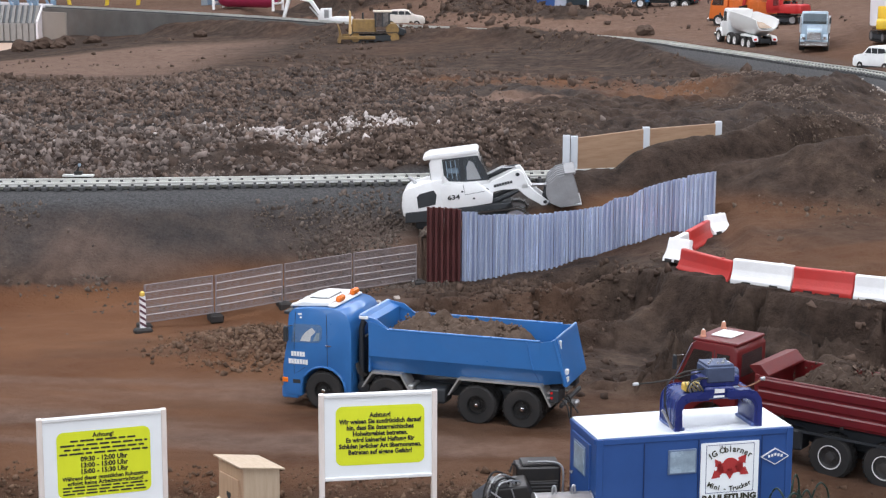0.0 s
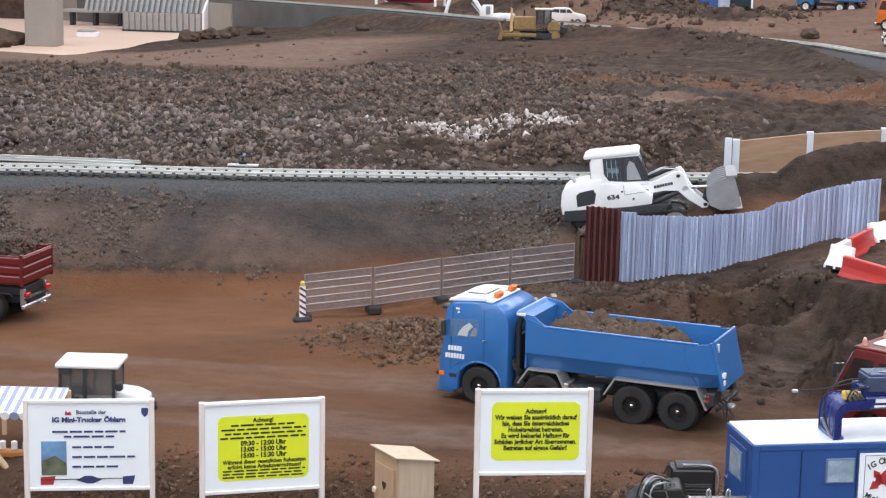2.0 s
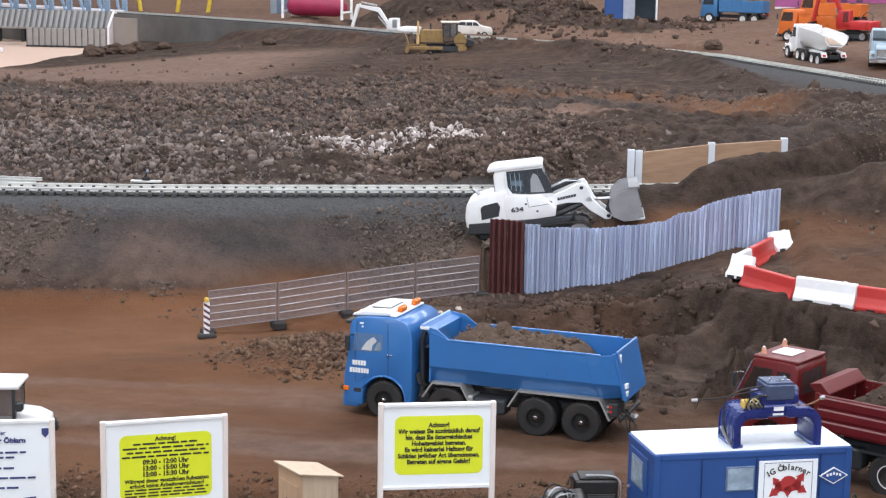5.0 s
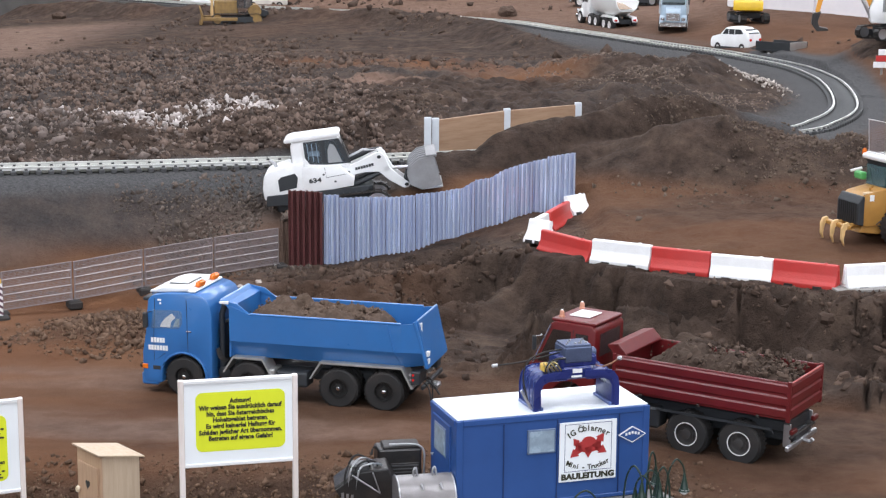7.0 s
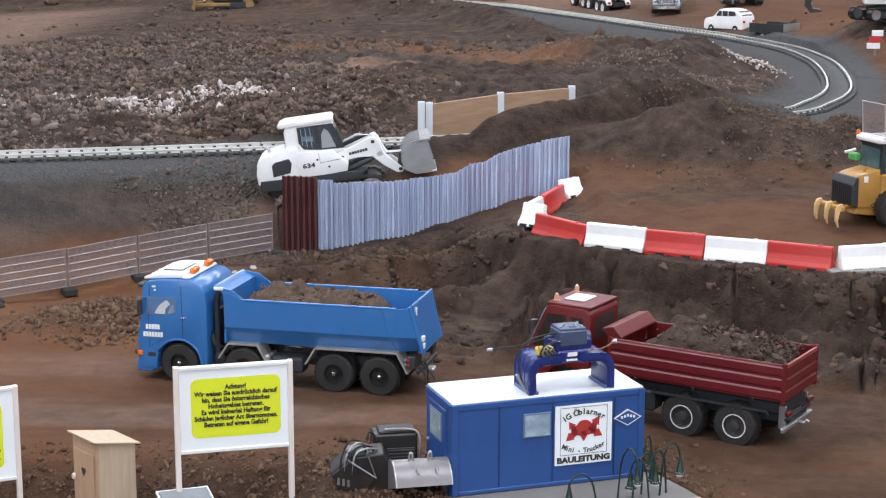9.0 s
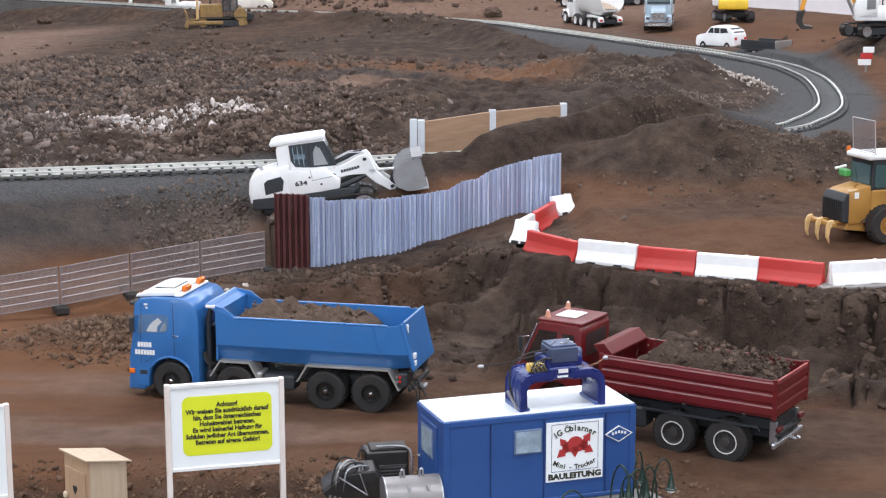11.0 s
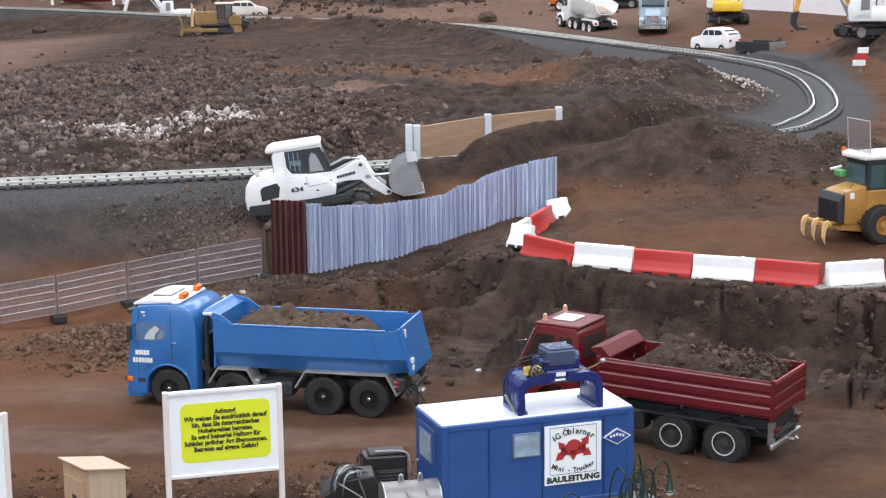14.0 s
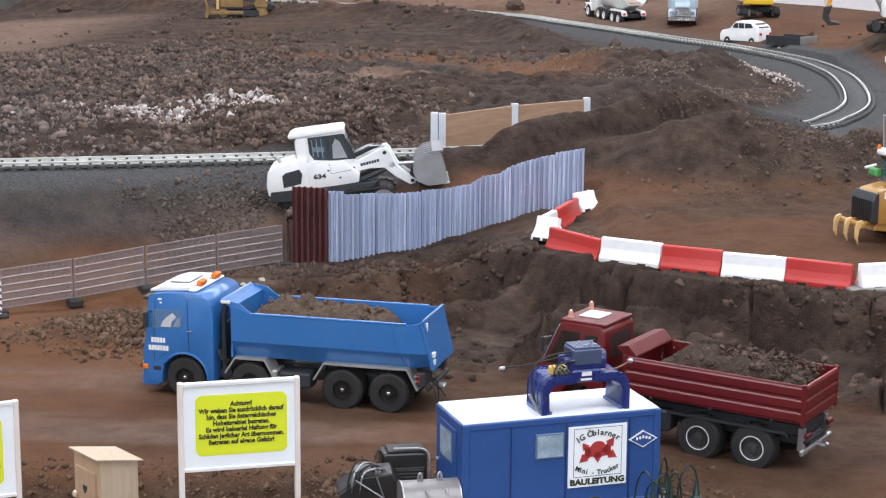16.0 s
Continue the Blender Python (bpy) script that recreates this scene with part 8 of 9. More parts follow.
def build_suv(m, label, paint):
    c = thing("car", m, label, "car")
    W, r = 0.135, 0.026
    side = [(0.0, 0.030), (0.0, 0.064), (0.012, 0.080), (0.080, 0.092), (0.124, 0.126), (0.155, 0.133), (0.240, 0.130), (0.296, 0.112), (0.316, 0.092), (0.325, 0.036), (0.31, 0.026), (0.012, 0.026)]
    up = 0.007
    body = part("body", prism(side, 0, W, "y", 0.006), paint, c, smooth=True)
    for y, s in ((-0.0002, -1), (W + 0.0002, 1)):
        part("side_window", prism([(0.100, 0.088 + up), (0.150, 0.088 + up), (0.150, 0.114 + up), (0.128, 0.114 + up)], y, y + s * 0.001, "y"), TRIM_DARK, body)
        part("side_window", prism([(0.156, 0.088 + up), (0.200, 0.088 + up), (0.200, 0.114 + up), (0.156, 0.114 + up)], y, y + s * 0.001, "y"), TRIM_DARK, body)
        part("side_window", prism([(0.206, 0.095), (0.272, 0.100), (0.254, 0.121), (0.206, 0.121)], y, y + s * 0.001, "y"), TRIM_DARK, body)
        part("mirror", box(0.100, 0.112, min(y, y + s * 0.010), max(y, y + s * 0.010), 0.086, 0.096, 0.002), paint, body)
        part("sill", box(0.07, 0.25, min(y - s * 0.002, y + s * 0.001), max(y - s * 0.002, y + s * 0.001), 0.022, 0.032, 0.001), TRIM_DARK, body)
    part("windscreen", prism([(0.0875, 0.0875 + up), (0.0855, 0.0885 + up), (0.1175, 0.1185 + up), (0.1195, 0.1175 + up)], 0.012, W - 0.012, "y"), TRIM_DARK, body)
    part("rear_window", prism([(0.2700, 0.1200), (0.3080, 0.0990), (0.3110, 0.1010), (0.2730, 0.1225)], 0.016, W - 0.016, "y"), TRIM_DARK, body)
    part("number_plate", box(0.3245, 0.3265, 0.046, 0.090, 0.050, 0.060), WHITE, body)
    for y in (0.008, W - 0.028):
        part("tail_lamp", box(0.318, 0.3255, y, y + 0.020, 0.064, 0.076, 0.002), TAIL, body)
        part("headlight", box(-0.0015, 0.010, y, y + 0.020, 0.058, 0.068, 0.002), CHROME, body)
    for x in (0.062, 0.262):
        for s, y in ((-1, 0.008), (1, W - 0.008)):
            far_wheel(c, x, y, r, 0.020, s, RIM_DIM)
    return c


build_suv(on(1.385, 9.30, 0.0, -45) @ Matrix.Diagonal((0.76, 0.84, 1.02, 1)), "white model estate car parked beside the track", WHITE)
build_suv(on(-1.22, 13.62, 0.0, 186), "pale cream model car beside the line", material("cream_paint", (0.72, 0.66, 0.60), 0.4))


def build_trailer():
    t = thing("car_trailer", on(1.525, 8.93, 0.0, -48), "low black twin-axle model trailer", "trailer")
    part("bed", box(0.05, 0.26, -0.010, 0.135, 0.040, 0.050, 0.002), TRIM_DARK, t)
    for y in (-0.010, 0.131):
        part("side_board", box(0.05, 0.26, y, y + 0.004, 0.050, 0.088, 0.001), TRIM_DARK, t)
    part("tail_board", box(0.256, 0.260, -0.006, 0.131, 0.050, 0.090, 0.001), GUARD, t)
    part("head_board", box(0.05, 0.054, -0.006, 0.131, 0.050, 0.072, 0.001), TRIM_DARK, t)
    part("drawbar", tube([(0.05, 0.02, 0.044), (-0.03, 0.062, 0.040), (0.05, 0.105, 0.044)], 0.004, 6), TRIM_DARK, t)
    for x in (0.135, 0.185):
        for s, y in ((-1, -0.004), (1, 0.129)):
            far_wheel(t, x, y, 0.022, 0.016, s, RIM_GREY)


build_trailer()


def build_dozer():
    t = thing("bulldozer", on(-1.70, 12.20, 0.0, 8) @ Matrix.Scale(1.04, 4), "yellow model bulldozer with raised ripper on the soil", "bulldozer")
    # x from the blade to the tail
    for y0, y1 in ((-0.105, -0.062), (0.062, 0.105)):
        crawler_track(t, 0.12, 0.38, y0, y1, 0.036, 0.040, 34, None, DOZER_YELLOW)
        part("drive_sprocket", lathe([(y0 + 0.004, 0.042), (y1 - 0.004, 0.042)], (0.365, 0, 0.092), "y", 18), DOZER_YELLOW, t)
    part("blade", prism([(0.0, 0.010), (0.020, 0.004), (0.030, 0.050), (0.016, 0.098), (0.0, 0.125), (0.008, 0.090), (0.014, 0.050)], -0.155, 0.155, "y", 0.002), DOZER_YELLOW, t, "wide yellow dozer blade")
    for y in (-0.120, 0.108):
        part("push_arm", box(0.02, 0.25, y, y + 0.012, 0.030, 0.052, 0.002), DOZER_YELLOW, t)
    for y in (-0.058, 0.046):
        part("lift_post", prism([(0.075, 0.06), (0.095, 0.06), (0.092, 0.205), (0.080, 0.212)], y, y + 0.012, "y", 0.002), RIPPER, t)
    hood = part("engine_hood", box(0.100, 0.255, -0.050, 0.050, 0.070, 0.158, 0.006), DOZER_YELLOW, t, smooth=True)
    part("exhaust", tube([(0.17, 0, 0.155), (0.17, 0, 0.20)], 0.006, 8), TRIM_DARK, hood)
    cab = part("cab", prism([(0.250, 0.110), (0.350, 0.110), (0.345, 0.205), (0.255, 0.205)], -0.056, 0.056, "y", 0.003), CAB_GLASS, t)
    for x in (0.252, 0.300, 0.346):
        for y in (-0.057, 0.057):
            part("cab_post", box(x - 0.004, x + 0.004, y - 0.003, y + 0.003, 0.108, 0.208), TRIM_DARK, cab)
    part("cab_roof", box(0.238, 0.360, -0.066, 0.066, 0.204, 0.214, 0.003), material("cab_cream", (0.68, 0.60, 0.50), 0.4), cab)
    part("ripper_frame", prism([(0.390, 0.06), (0.440, 0.05), (0.450, 0.09), (0.390, 0.11)], -0.05, 0.05, "y", 0.003), TRIM_DARK, t)
    part("ripper_tooth", prism([(0.440, 0.09), (0.455, 0.09), (0.470, 0.01), (0.458, 0.02)], -0.008, 0.008, "y"), TRIM_DARK, t)
    part("fuel_tank", box(0.352, 0.392, -0.055, 0.055, 0.080, 0.130, 0.006), DOZER_YELLOW, t)


DOZER_YELLOW = material("dozer_ochre", (0.30, 0.18, 0.055), 0.45, spread=0.25, scale=30, dirt=0.6)
build_dozer()


def build_boat():
    b = thing("tank_rack", on(-3.05, 14.72, 0.0, -16), "crimson round-ended tank lying on a white tubular rack", "tank")
    part("tank", lathe([(0.0, 0.02), (0.03, 0.062), (0.08, 0.078), (0.46, 0.078), (0.52, 0.062), (0.55, 0.02)], (0, 0, 0.100), "x", 20), material("crimson", (0.32, 0.02, 0.07), 0.5, spread=0.15), b, smooth=True)
    for x in (0.0, 0.55):
        for y in (-0.09, 0.09):
            part("post", tube([(x, y, 0.0), (x, y, 0.42)], 0.012, 8), WHITE, b)
        part("cross_bar", tube([(x, -0.09, 0.06), (x, 0.09, 0.06)], 0.010, 8), WHITE, b)


build_boat()


def build_far_structures():
    box_ = thing("site_hut", on(-0.37, 13.78, -0.02, -2), "dark blue open-fronted steel site hut with grey door", "hut")
    part("side_panel", box(0.0, 0.012, 0.0, 0.26, 0, 0.26, 0.002), BOX_BLUE, box_)
    part("side_panel", box(0.388, 0.40, 0.0, 0.26, 0, 0.26, 0.002), MOTOR_GREY, box_)
    part("rear_panel", box(0.012, 0.388, 0.248, 0.26, 0, 0.26, 0.002), material("hut_slate", (0.07, 0.10, 0.13), 0.5), box_)
    part("front_panel", box(0.012, 0.15, 0.0, 0.012, 0, 0.24, 0.002), BOX_BLUE, box_)
    part("door", box(0.145, 0.235, -0.012, -0.004, 0, 0.236, 0.002), material("door_grey", (0.38, 0.40, 0.48), 0.5), box_, "pale grey door")
    part("roof", box(-0.012, 0.412, -0.03, 0.28, 0.26, 0.278, 0.003), SILVER, box_)
    part("upper_storey", box(0.02, 0.38, 0.0, 0.25, 0.280, 0.50, 0.004), SILVER, box_)
    part("frame_post", box(0.394, 0.408, -0.014, 0.0, 0, 0.26, 0.002), WHITE, box_)
    # slate blue cabin behind the red tank
    c = thing("site_cabin", on(-3.30, 15.25, -0.02, -14), "slate blue cabin behind the railway", "cabin")
    part("wall", box(0.0, 0.50, 0.0, 0.3, 0, 0.46, 0.004), material("slate_blue", (0.13, 0.18, 0.24), 0.6, spread=0.12), c)
    part("corner_post", box(-0.01, 0.05, -0.012, 0.0, 0, 0.46, 0.003), material("pale_slate", (0.25, 0.29, 0.33), 0.6), c)
    part("door", box(0.20, 0.34, -0.010, 0.0, 0, 0.36, 0.002), bpy.data.materials["pale_slate"], c)
    # white hall panel behind the yard
    wall = thing("white_panel_wall", pose(1.72, 10.95, 0.30, 0, 0, -47), "plain white exhibition panel wall behind the yard", "panel wall")
    for k in range(4):
        part("panel", box(0.005 + 0.65 * k, 0.645 + 0.65 * k, 0, 0.03, 0.0, 1.3, 0.003), PANEL_WHITE, wall)
    mw = thing("magenta_banner", pose(0.98, 14.6, 0.35, 0, 0, -8), "magenta cloth banner with pale border behind the yard", "banner")
    part("cloth", box(0, 1.1, 0, 0.02, 0.06, 0.75, 0.004), material("magenta_cloth", (0.36, 0.09, 0.24), 0.8, spread=0.15), mw)
    part("border", box(0, 1.1, -0.004, 0.0, 0.06, 0.11, 0.001), PANEL_WHITE, mw)
    for x in (0.28, 0.40, 0.52, 0.64):
        part("pattern_bar", box(x, x + 0.05, -0.004, 0.0, 0.16, 0.30), material("banner_dark", (0.10, 0.04, 0.09), 0.8) if x < 0.3 else bpy.data.materials["banner_dark"], mw)
    for x in (0.0, 1.09):
        part("post", box(x, x + 0.02, 0.02, 0.05, 0.0, 0.78), GREY, mw)
    # red and white board on a post
    s = thing("warning_board", pose(1.874, 7.604, 0.262), "small red and white chequered warning board on a post", "sign")
    part("post", box(-0.005, 0.005, 0.0, 0.008, -0.06, 0.07, 0.001), GREY, s)
    for k, mat in enumerate((WHITE, RED_GLOSS, WHITE)):
        part("stripe", box(-0.028 + 0.010 * (k - 1), 0.024 + 0.006 * (k - 1), -0.006, 0.0, 0.052 + 0.027 * k, 0.077 + 0.027 * k, 0.001), mat, s)
    # leaning steel posts
    for x, y, a, b in ((-4.62, 15.75, -8, 0.5), (-4.25, 15.62, 9, 0.5), (-3.95, 15.55, 10, 0.5)):
        p = thing("steel_post", on(x, y, -0.02), "yellow leaning steel post beside the railway", "post", "yellow posts")
        part("tube", tube([(0, 0, 0), (math.sin(radians(a)) * b, 0, b)], 0.018, 10), YELLOW_POST, p)


YELLOW_POST = material("post_yellow", (0.70, 0.50, 0.04), 0.5)
PANEL_WHITE = material("panel_white", (0.80, 0.76, 0.78), 0.6, spread=0.03)
build_far_structures()


def build_bridge():
    b = thing("truss_bridge", pose(-4.80, 15.60, 0.06, 0, 0, 147), "light blue steel truss railway bridge", "bridge")
    L = 2.15
    for y in (-0.10, 0.10):
        for z in (0.135, 0.42):
            part("chord", box(0, L, y - 0.012, y + 0.012, z, z + 0.035, 0.003), BRIDGE_BLUE, b)
        part("lower_flange", box(0, L, y - 0.022, y + 0.022, 0.110, 0.182, 0.002), BRIDGE_BLUE, b)
        n = 8
        for k in range(n + 1):
            x = 0.01 + (L - 0.02) * k / n
            part("upright", box(x - 0.030, x + 0.030, y - 0.010, y + 0.010, 0.165, 0.425, 0.002), BRIDGE_BLUE, b)
            if k < n:
                xn = 0.01 + (L - 0.02) * (k + 1) / n
                pts = smoothed([(x + 0.02, y, 0.42), ((x + xn) / 2 - 0.03, y, 0.30), (x + 0.05, y, 0.175)], 5)
                part("brace", tube(pts, 0.014, 6), BRIDGE_BLUE, b)
    part("deck", box(0, L, -0.09, 0.09, 0.185, 0.215, 0.002), PANEL_WHITE, b)
    for k, (x0, x1) in enumerate(((-0.20, 0.12), (L - 0.02, L + 0.4))):
        p = tagged(part("bridge_pier", box(x0, x1, -0.15, 0.16, -0.30, 0.22, 0.004), GREY_RENDER), "grey rendered bridge pier beside the hall floor", "pier", kind="structure")
        p.matrix_world = pose(-4.60, 15.50, 0.0, 0, 0, 147)


BRIDGE_BLUE = material("bridge_blue", (0.24, 0.35, 0.48), 0.45, spread=0.1)
GREY_RENDER = material("grey_render", (0.30, 0.265, 0.235), 0.85, spread=0.08, scale=4)
build_bridge()


def build_far_hall_floor():
    tagged(part("hall_floor", prism([(-9.0, 11.0), (-4.40, 11.0), (-4.40, 14.6), (-5.0, 20.0), (-11.5, 20.0)], -0.12, -0.05, "z"), material("pale_floor", (0.60, 0.425, 0.33), 0.5, spread=0.05, scale=1.5)), "pale polished hall floor beyond the soil edge", "floor", kind="structure")
    s = thing("slatted_bench", pose(-5.55, 15.30, -0.05, 0, 0, 0) @ Matrix.Scale(0.78, 4), "grey slatted bench unit with corrugated top", "bench")
    part("plinth", box(0, 0.95, 0, 0.30, 0, 0.02, 0.003), TRIM_DARK, s)
    for k in range(13):
        x = 0.02 + k * 0.072
        part("front_slat", box(x, x + 0.058, 0.0, 0.02, 0.02, 0.22, 0.003), GREY_LIGHT, s)
    part("back_board", box(0.0, 0.95, 0.022, 0.04, 0.02, 0.22, 0.003), GREY, s)
    for k in range(22):
        x = -0.5 + k * 0.067
        part("upper_slat", prism([(0.10, 0.22), (0.22, 0.41), (0.25, 0.41), (0.13, 0.22)], x, x + 0.034, "x"), GREY_LIGHT, s)
    # Dark sheet whose colour gives the gaps between the upper slats their shadow.
    part("slat_shade_board", prism([(0.135, 0.22), (0.255, 0.41), (0.265, 0.41), (0.145, 0.22)], -0.5, 0.96, "x"), material("slat_shadow_grey", (0.16, 0.17, 0.18), 0.7), s)
    part("end_panel", prism([(0.0, 0.0), (0.30, 0.0), (0.30, 0.41), (0.22, 0.41), (0.0, 0.24)], 0.96, 0.985, "x"), PANEL_WHITE, s)
    b = thing("low_bench", pose(-6.35, 15.9, -0.05, 0, 0, 6), "low grey bench on dark trestles", "bench")
    part("top", box(0, 0.62, 0, 0.16, 0.12, 0.15, 0.004), GREY_LIGHT, b)
    for x in (0.06, 0.28, 0.52):
        part("leg", box(x, x + 0.03, 0.02, 0.14, 0, 0.12, 0.002), TRIM_DARK, b)
    b = thing("floor_box", pose(-5.62, 14.35, -0.05, 0, 0, 8) @ Matrix.Scale(0.6, 4), "low white equipment box on the hall floor", "box")
    part("case", box(0, 0.30, 0, 0.2, 0.0, 0.07, 0.01), PANEL_WHITE, b)
    part("lid", box(0.01, 0.26, 0.01, 0.19, 0.07, 0.10, 0.01), GREY_LIGHT, b)


pillar = tagged(part("bridge_pier", box(-0.125, 0.125, -0.11, 0.11, -0.05, 0.42, 0.004), GREY_RENDER), "square grey rendered pillar standing on the hall floor", "pier", kind="structure")
pillar.matrix_world = pose(-5.48, 13.32, 0.0, 0, 0, 6)
GREY_LIGHT = material("light_grey", (0.30, 0.285, 0.27), 0.6, spread=0.1)
build_far_hall_floor()

# ---- loose stones and clods: past counting, so joined by kind ----
def rock_mesh(name, places, sizes, mat, seed, flat=0.75, sharp=False):
    """Many angular stones in one mesh, made from one jittered icosahedron each."""
    rng = np.random.default_rng(seed)
    p = (1 + 5 ** 0.5) / 2
    base = np.array([(-1, p, 0), (1, p, 0), (-1, -p, 0), (1, -p, 0), (0, -1, p), (0, 1, p), (0, -1, -p), (0, 1, -p), (p, 0, -1), (p, 0, 1), (-p, 0, -1), (-p, 0, 1)]) / (1 + p * p) ** 0.5
    faces = np.array([(0, 11, 5), (0, 5, 1), (0, 1, 7), (0, 7, 10), (0, 10, 11), (1, 5, 9), (5, 11, 4), (11, 10, 2), (10, 7, 6), (7, 1, 8), (3, 9, 4), (3, 4, 2), (3, 2, 6), (3, 6, 8), (3, 8, 9), (4, 9, 5), (2, 4, 11), (6, 2, 10), (8, 6, 7), (9, 8, 1)])
    if sharp:
        base = np.array([(a, b, c) for a in (-0.6, 0.6) for b in (-0.6, 0.6) for c in (-0.6, 0.6)])
        faces = np.array([(0, 1, 3), (0, 3, 2), (4, 6, 7), (4, 7, 5), (0, 4, 5), (0, 5, 1), (2, 3, 7), (2, 7, 6), (0, 2, 6), (0, 6, 4), (1, 5, 7), (1, 7, 3)])
    n, nv = len(places), len(base)
    q = rng.normal(size=(n, 4))
    q /= np.linalg.norm(q, axis=1)[:, None]
    w, x, y, z = q.T
    R = np.stack([1 - 2 * (y * y + z * z), 2 * (x * y - z * w), 2 * (x * z + y * w), 2 * (x * y + z * w), 1 - 2 * (x * x + z * z), 2 * (y * z - x * w), 2 * (x * z - y * w), 2 * (y * z + x * w), 1 - 2 * (x * x + y * y)], -1).reshape(n, 3, 3)
    v = base[None] * rng.uniform(0.40, 1.40, (n, nv, 1)) * rng.uniform(0.60, 1.35, (n, 1, 3))
    v = np.einsum("nij,nkj->nki", R, v) * sizes[:, None, None]
    v[:, :, 2] *= flat
    v += places[:, None, :]
    me = bpy.data.meshes.new(name)
    f = (faces[None] + nv * np.arange(n)[:, None, None]).reshape(-1, 3)
    me.vertices.add(nv * n)
    me.vertices.foreach_set("co", v.ravel())
    me.loops.add(f.size)
    me.loops.foreach_set("vertex_index", f.ravel())
    me.polygons.add(len(f))
    me.polygons.foreach_set("loop_start", np.arange(0, f.size, 3))
    me.update()
    me.materials.append(mat)
    return new(name, me)


def scatter(name, n, seed, xr, yr, keep, lo, hi, mat, label, power=2.5, sink=0.15, sharp=True):
    rng = np.random.default_rng(seed)
    x, y = rng.uniform(*xr, n), rng.uniform(*yr, n)
    k = keep(x, y, rng)
    x, y = x[k], y[k]
    z = land(x, y)[0]
    r = lo * (hi / lo) ** (rng.random(len(x)) ** power)
    return tagged(rock_mesh(name, np.stack([x, y, z + r * sink], -1), r, mat, seed, 1.15 if sharp else 0.75, sharp), label, "rubble", kind="stuff")


def inside_loop(x, y, margin):
    d, i = track_distance(x, y)
    return i & (d > margin)


def rubble_keep(x, y, rng):
    n = fbm(x, y, 1.6, 4, 91)
    dens = smooth01(9.4, 7.6, y + 2.0 * fbm(x, y, 0.7, 3, 92)) * smooth01(-0.25, 0.12, n + 0.35 * smooth01(0.0, -1.0, x)) * smooth01(0.15, -0.45, x + 0.05 * (y - 6) + 0.5 * fbm(x, y, 1.2, 3, 87))
    dens = dens * (0.30 + 0.70 * smooth01(-0.12, 0.06, fbm(x, 2.2 * y, 1.9, 4, 86)))
    dens = dens * (1 - 0.9 * smooth01(0.25, 0.6, np.exp(-((x + 0.40) / 0.45) ** 2 - ((y - 7.22 + 0.2 * x) / 0.22) ** 2) + np.exp(-((x + 0.42) / 0.50) ** 2 - ((y - 8.05 + 0.15 * x) / 0.34) ** 2) + 0.5 * n))
    end = np.interp(x, [-3, -2.2, -1.4], [8.0, 8.5, 10.2])
    dens = dens * smooth01(end + 0.3, end - 0.5, y + 1.2 * fbm(x, y, 1.5, 3, 85))
    return inside_loop(x, y, 0.13) & ((x > -1.2) | (y > 5.01 + 0.08 * (x + 1.2))) & (rng.random(len(x)) < dens)


def pale_share(x, y):
    return 0.62 * smooth01(6.4, 5.5, y + 1.2 * fbm(x, y, 1.7, 3, 89)) * smooth01(-0.5, -1.3, x + 0.5 * fbm(x, y, 1.5, 3, 88)) + 0.06


scatter("rubble_field", 190000, 1, (-3.3, 1.5), (5.0, 9.6), lambda x, y, rng: rubble_keep(x, y, rng) & (rng.random(len(x)) > pale_share(x, y)), 0.0036, 0.0175, RUBBLE, "brown rubble and clods covering the inner field", 3.0, 0.05)
scatter("pale_field_rubble", 130000, 21, (-3.3, 1.2), (5.0, 7.6), lambda x, y, rng: rubble_keep(x, y, rng) & (rng.random(len(x)) < pale_share(x, y)), 0.0036, 0.0165, RUBBLE_PALE, "pale grey rubble beside the railway track", 2.8, 0.05)


def far_keep(x, y, rng):
    return inside_loop(x, y, 0.2) & (rng.random(len(x)) < 0.75 * smooth01(-0.12, 0.25, fbm(x, 1.6 * y, 1.1, 4, 93)) * (1 - 0.95 * smooth01(8.9, 9.6, y) * smooth01(-1.5, -2.1, x)))


scatter("field_clods", 44000, 2, (-4.3, 1.5), (7.6, 13.5), far_keep, 0.005, 0.028, clod_material("far_clod", (0.046, 0.031, 0.024), (0.130, 0.088, 0.067)), "scattered brown clods on the far field", 4.0)


def white_keep(x, y, rng):
    a = 1.6 * np.exp(-((x + 1.03) / 0.15) ** 2 - ((y - 5.68) / 0.10) ** 2) + 2.0 * np.exp(-((x + 0.73) / 0.12) ** 2 - ((y - 5.97) / 0.10) ** 2)
    a = a + 0.5 * np.exp(-((x + 0.86) / 0.10) ** 2 - ((y - 5.62) / 0.09) ** 2) + 0.004 * np.exp(-((x + 1.9) / 0.6) ** 2 - ((y - 5.5) / 0.3) ** 2)
    return rng.random(len(x)) < 0.75 * a * (0.55 + 0.45 * smooth01(-0.15, 0.12, fbm(x, y, 5.0, 3, 94)))


scatter("limestone_rubble", 80000, 3, (-2.0, -0.3), (5.3, 6.8), white_keep, 0.0035, 0.0125, PALE, "whitish limestone rubble lying on the field", 2.0, 0.35)


def right_rubble(x, y, rng):
    a = np.exp(-((x - 1.02) / 0.30) ** 2 - ((y - 7.0) / 0.5) ** 2) + 0.8 * np.exp(-((x - 0.66) / 0.22) ** 2 - ((y - 7.7) / 0.4) ** 2)
    return inside_loop(x, y, 0.2) & (rng.random(len(x)) < 1.1 * a * smooth01(-0.12, 0.10, fbm(x, y, 3.0, 4, 90)))


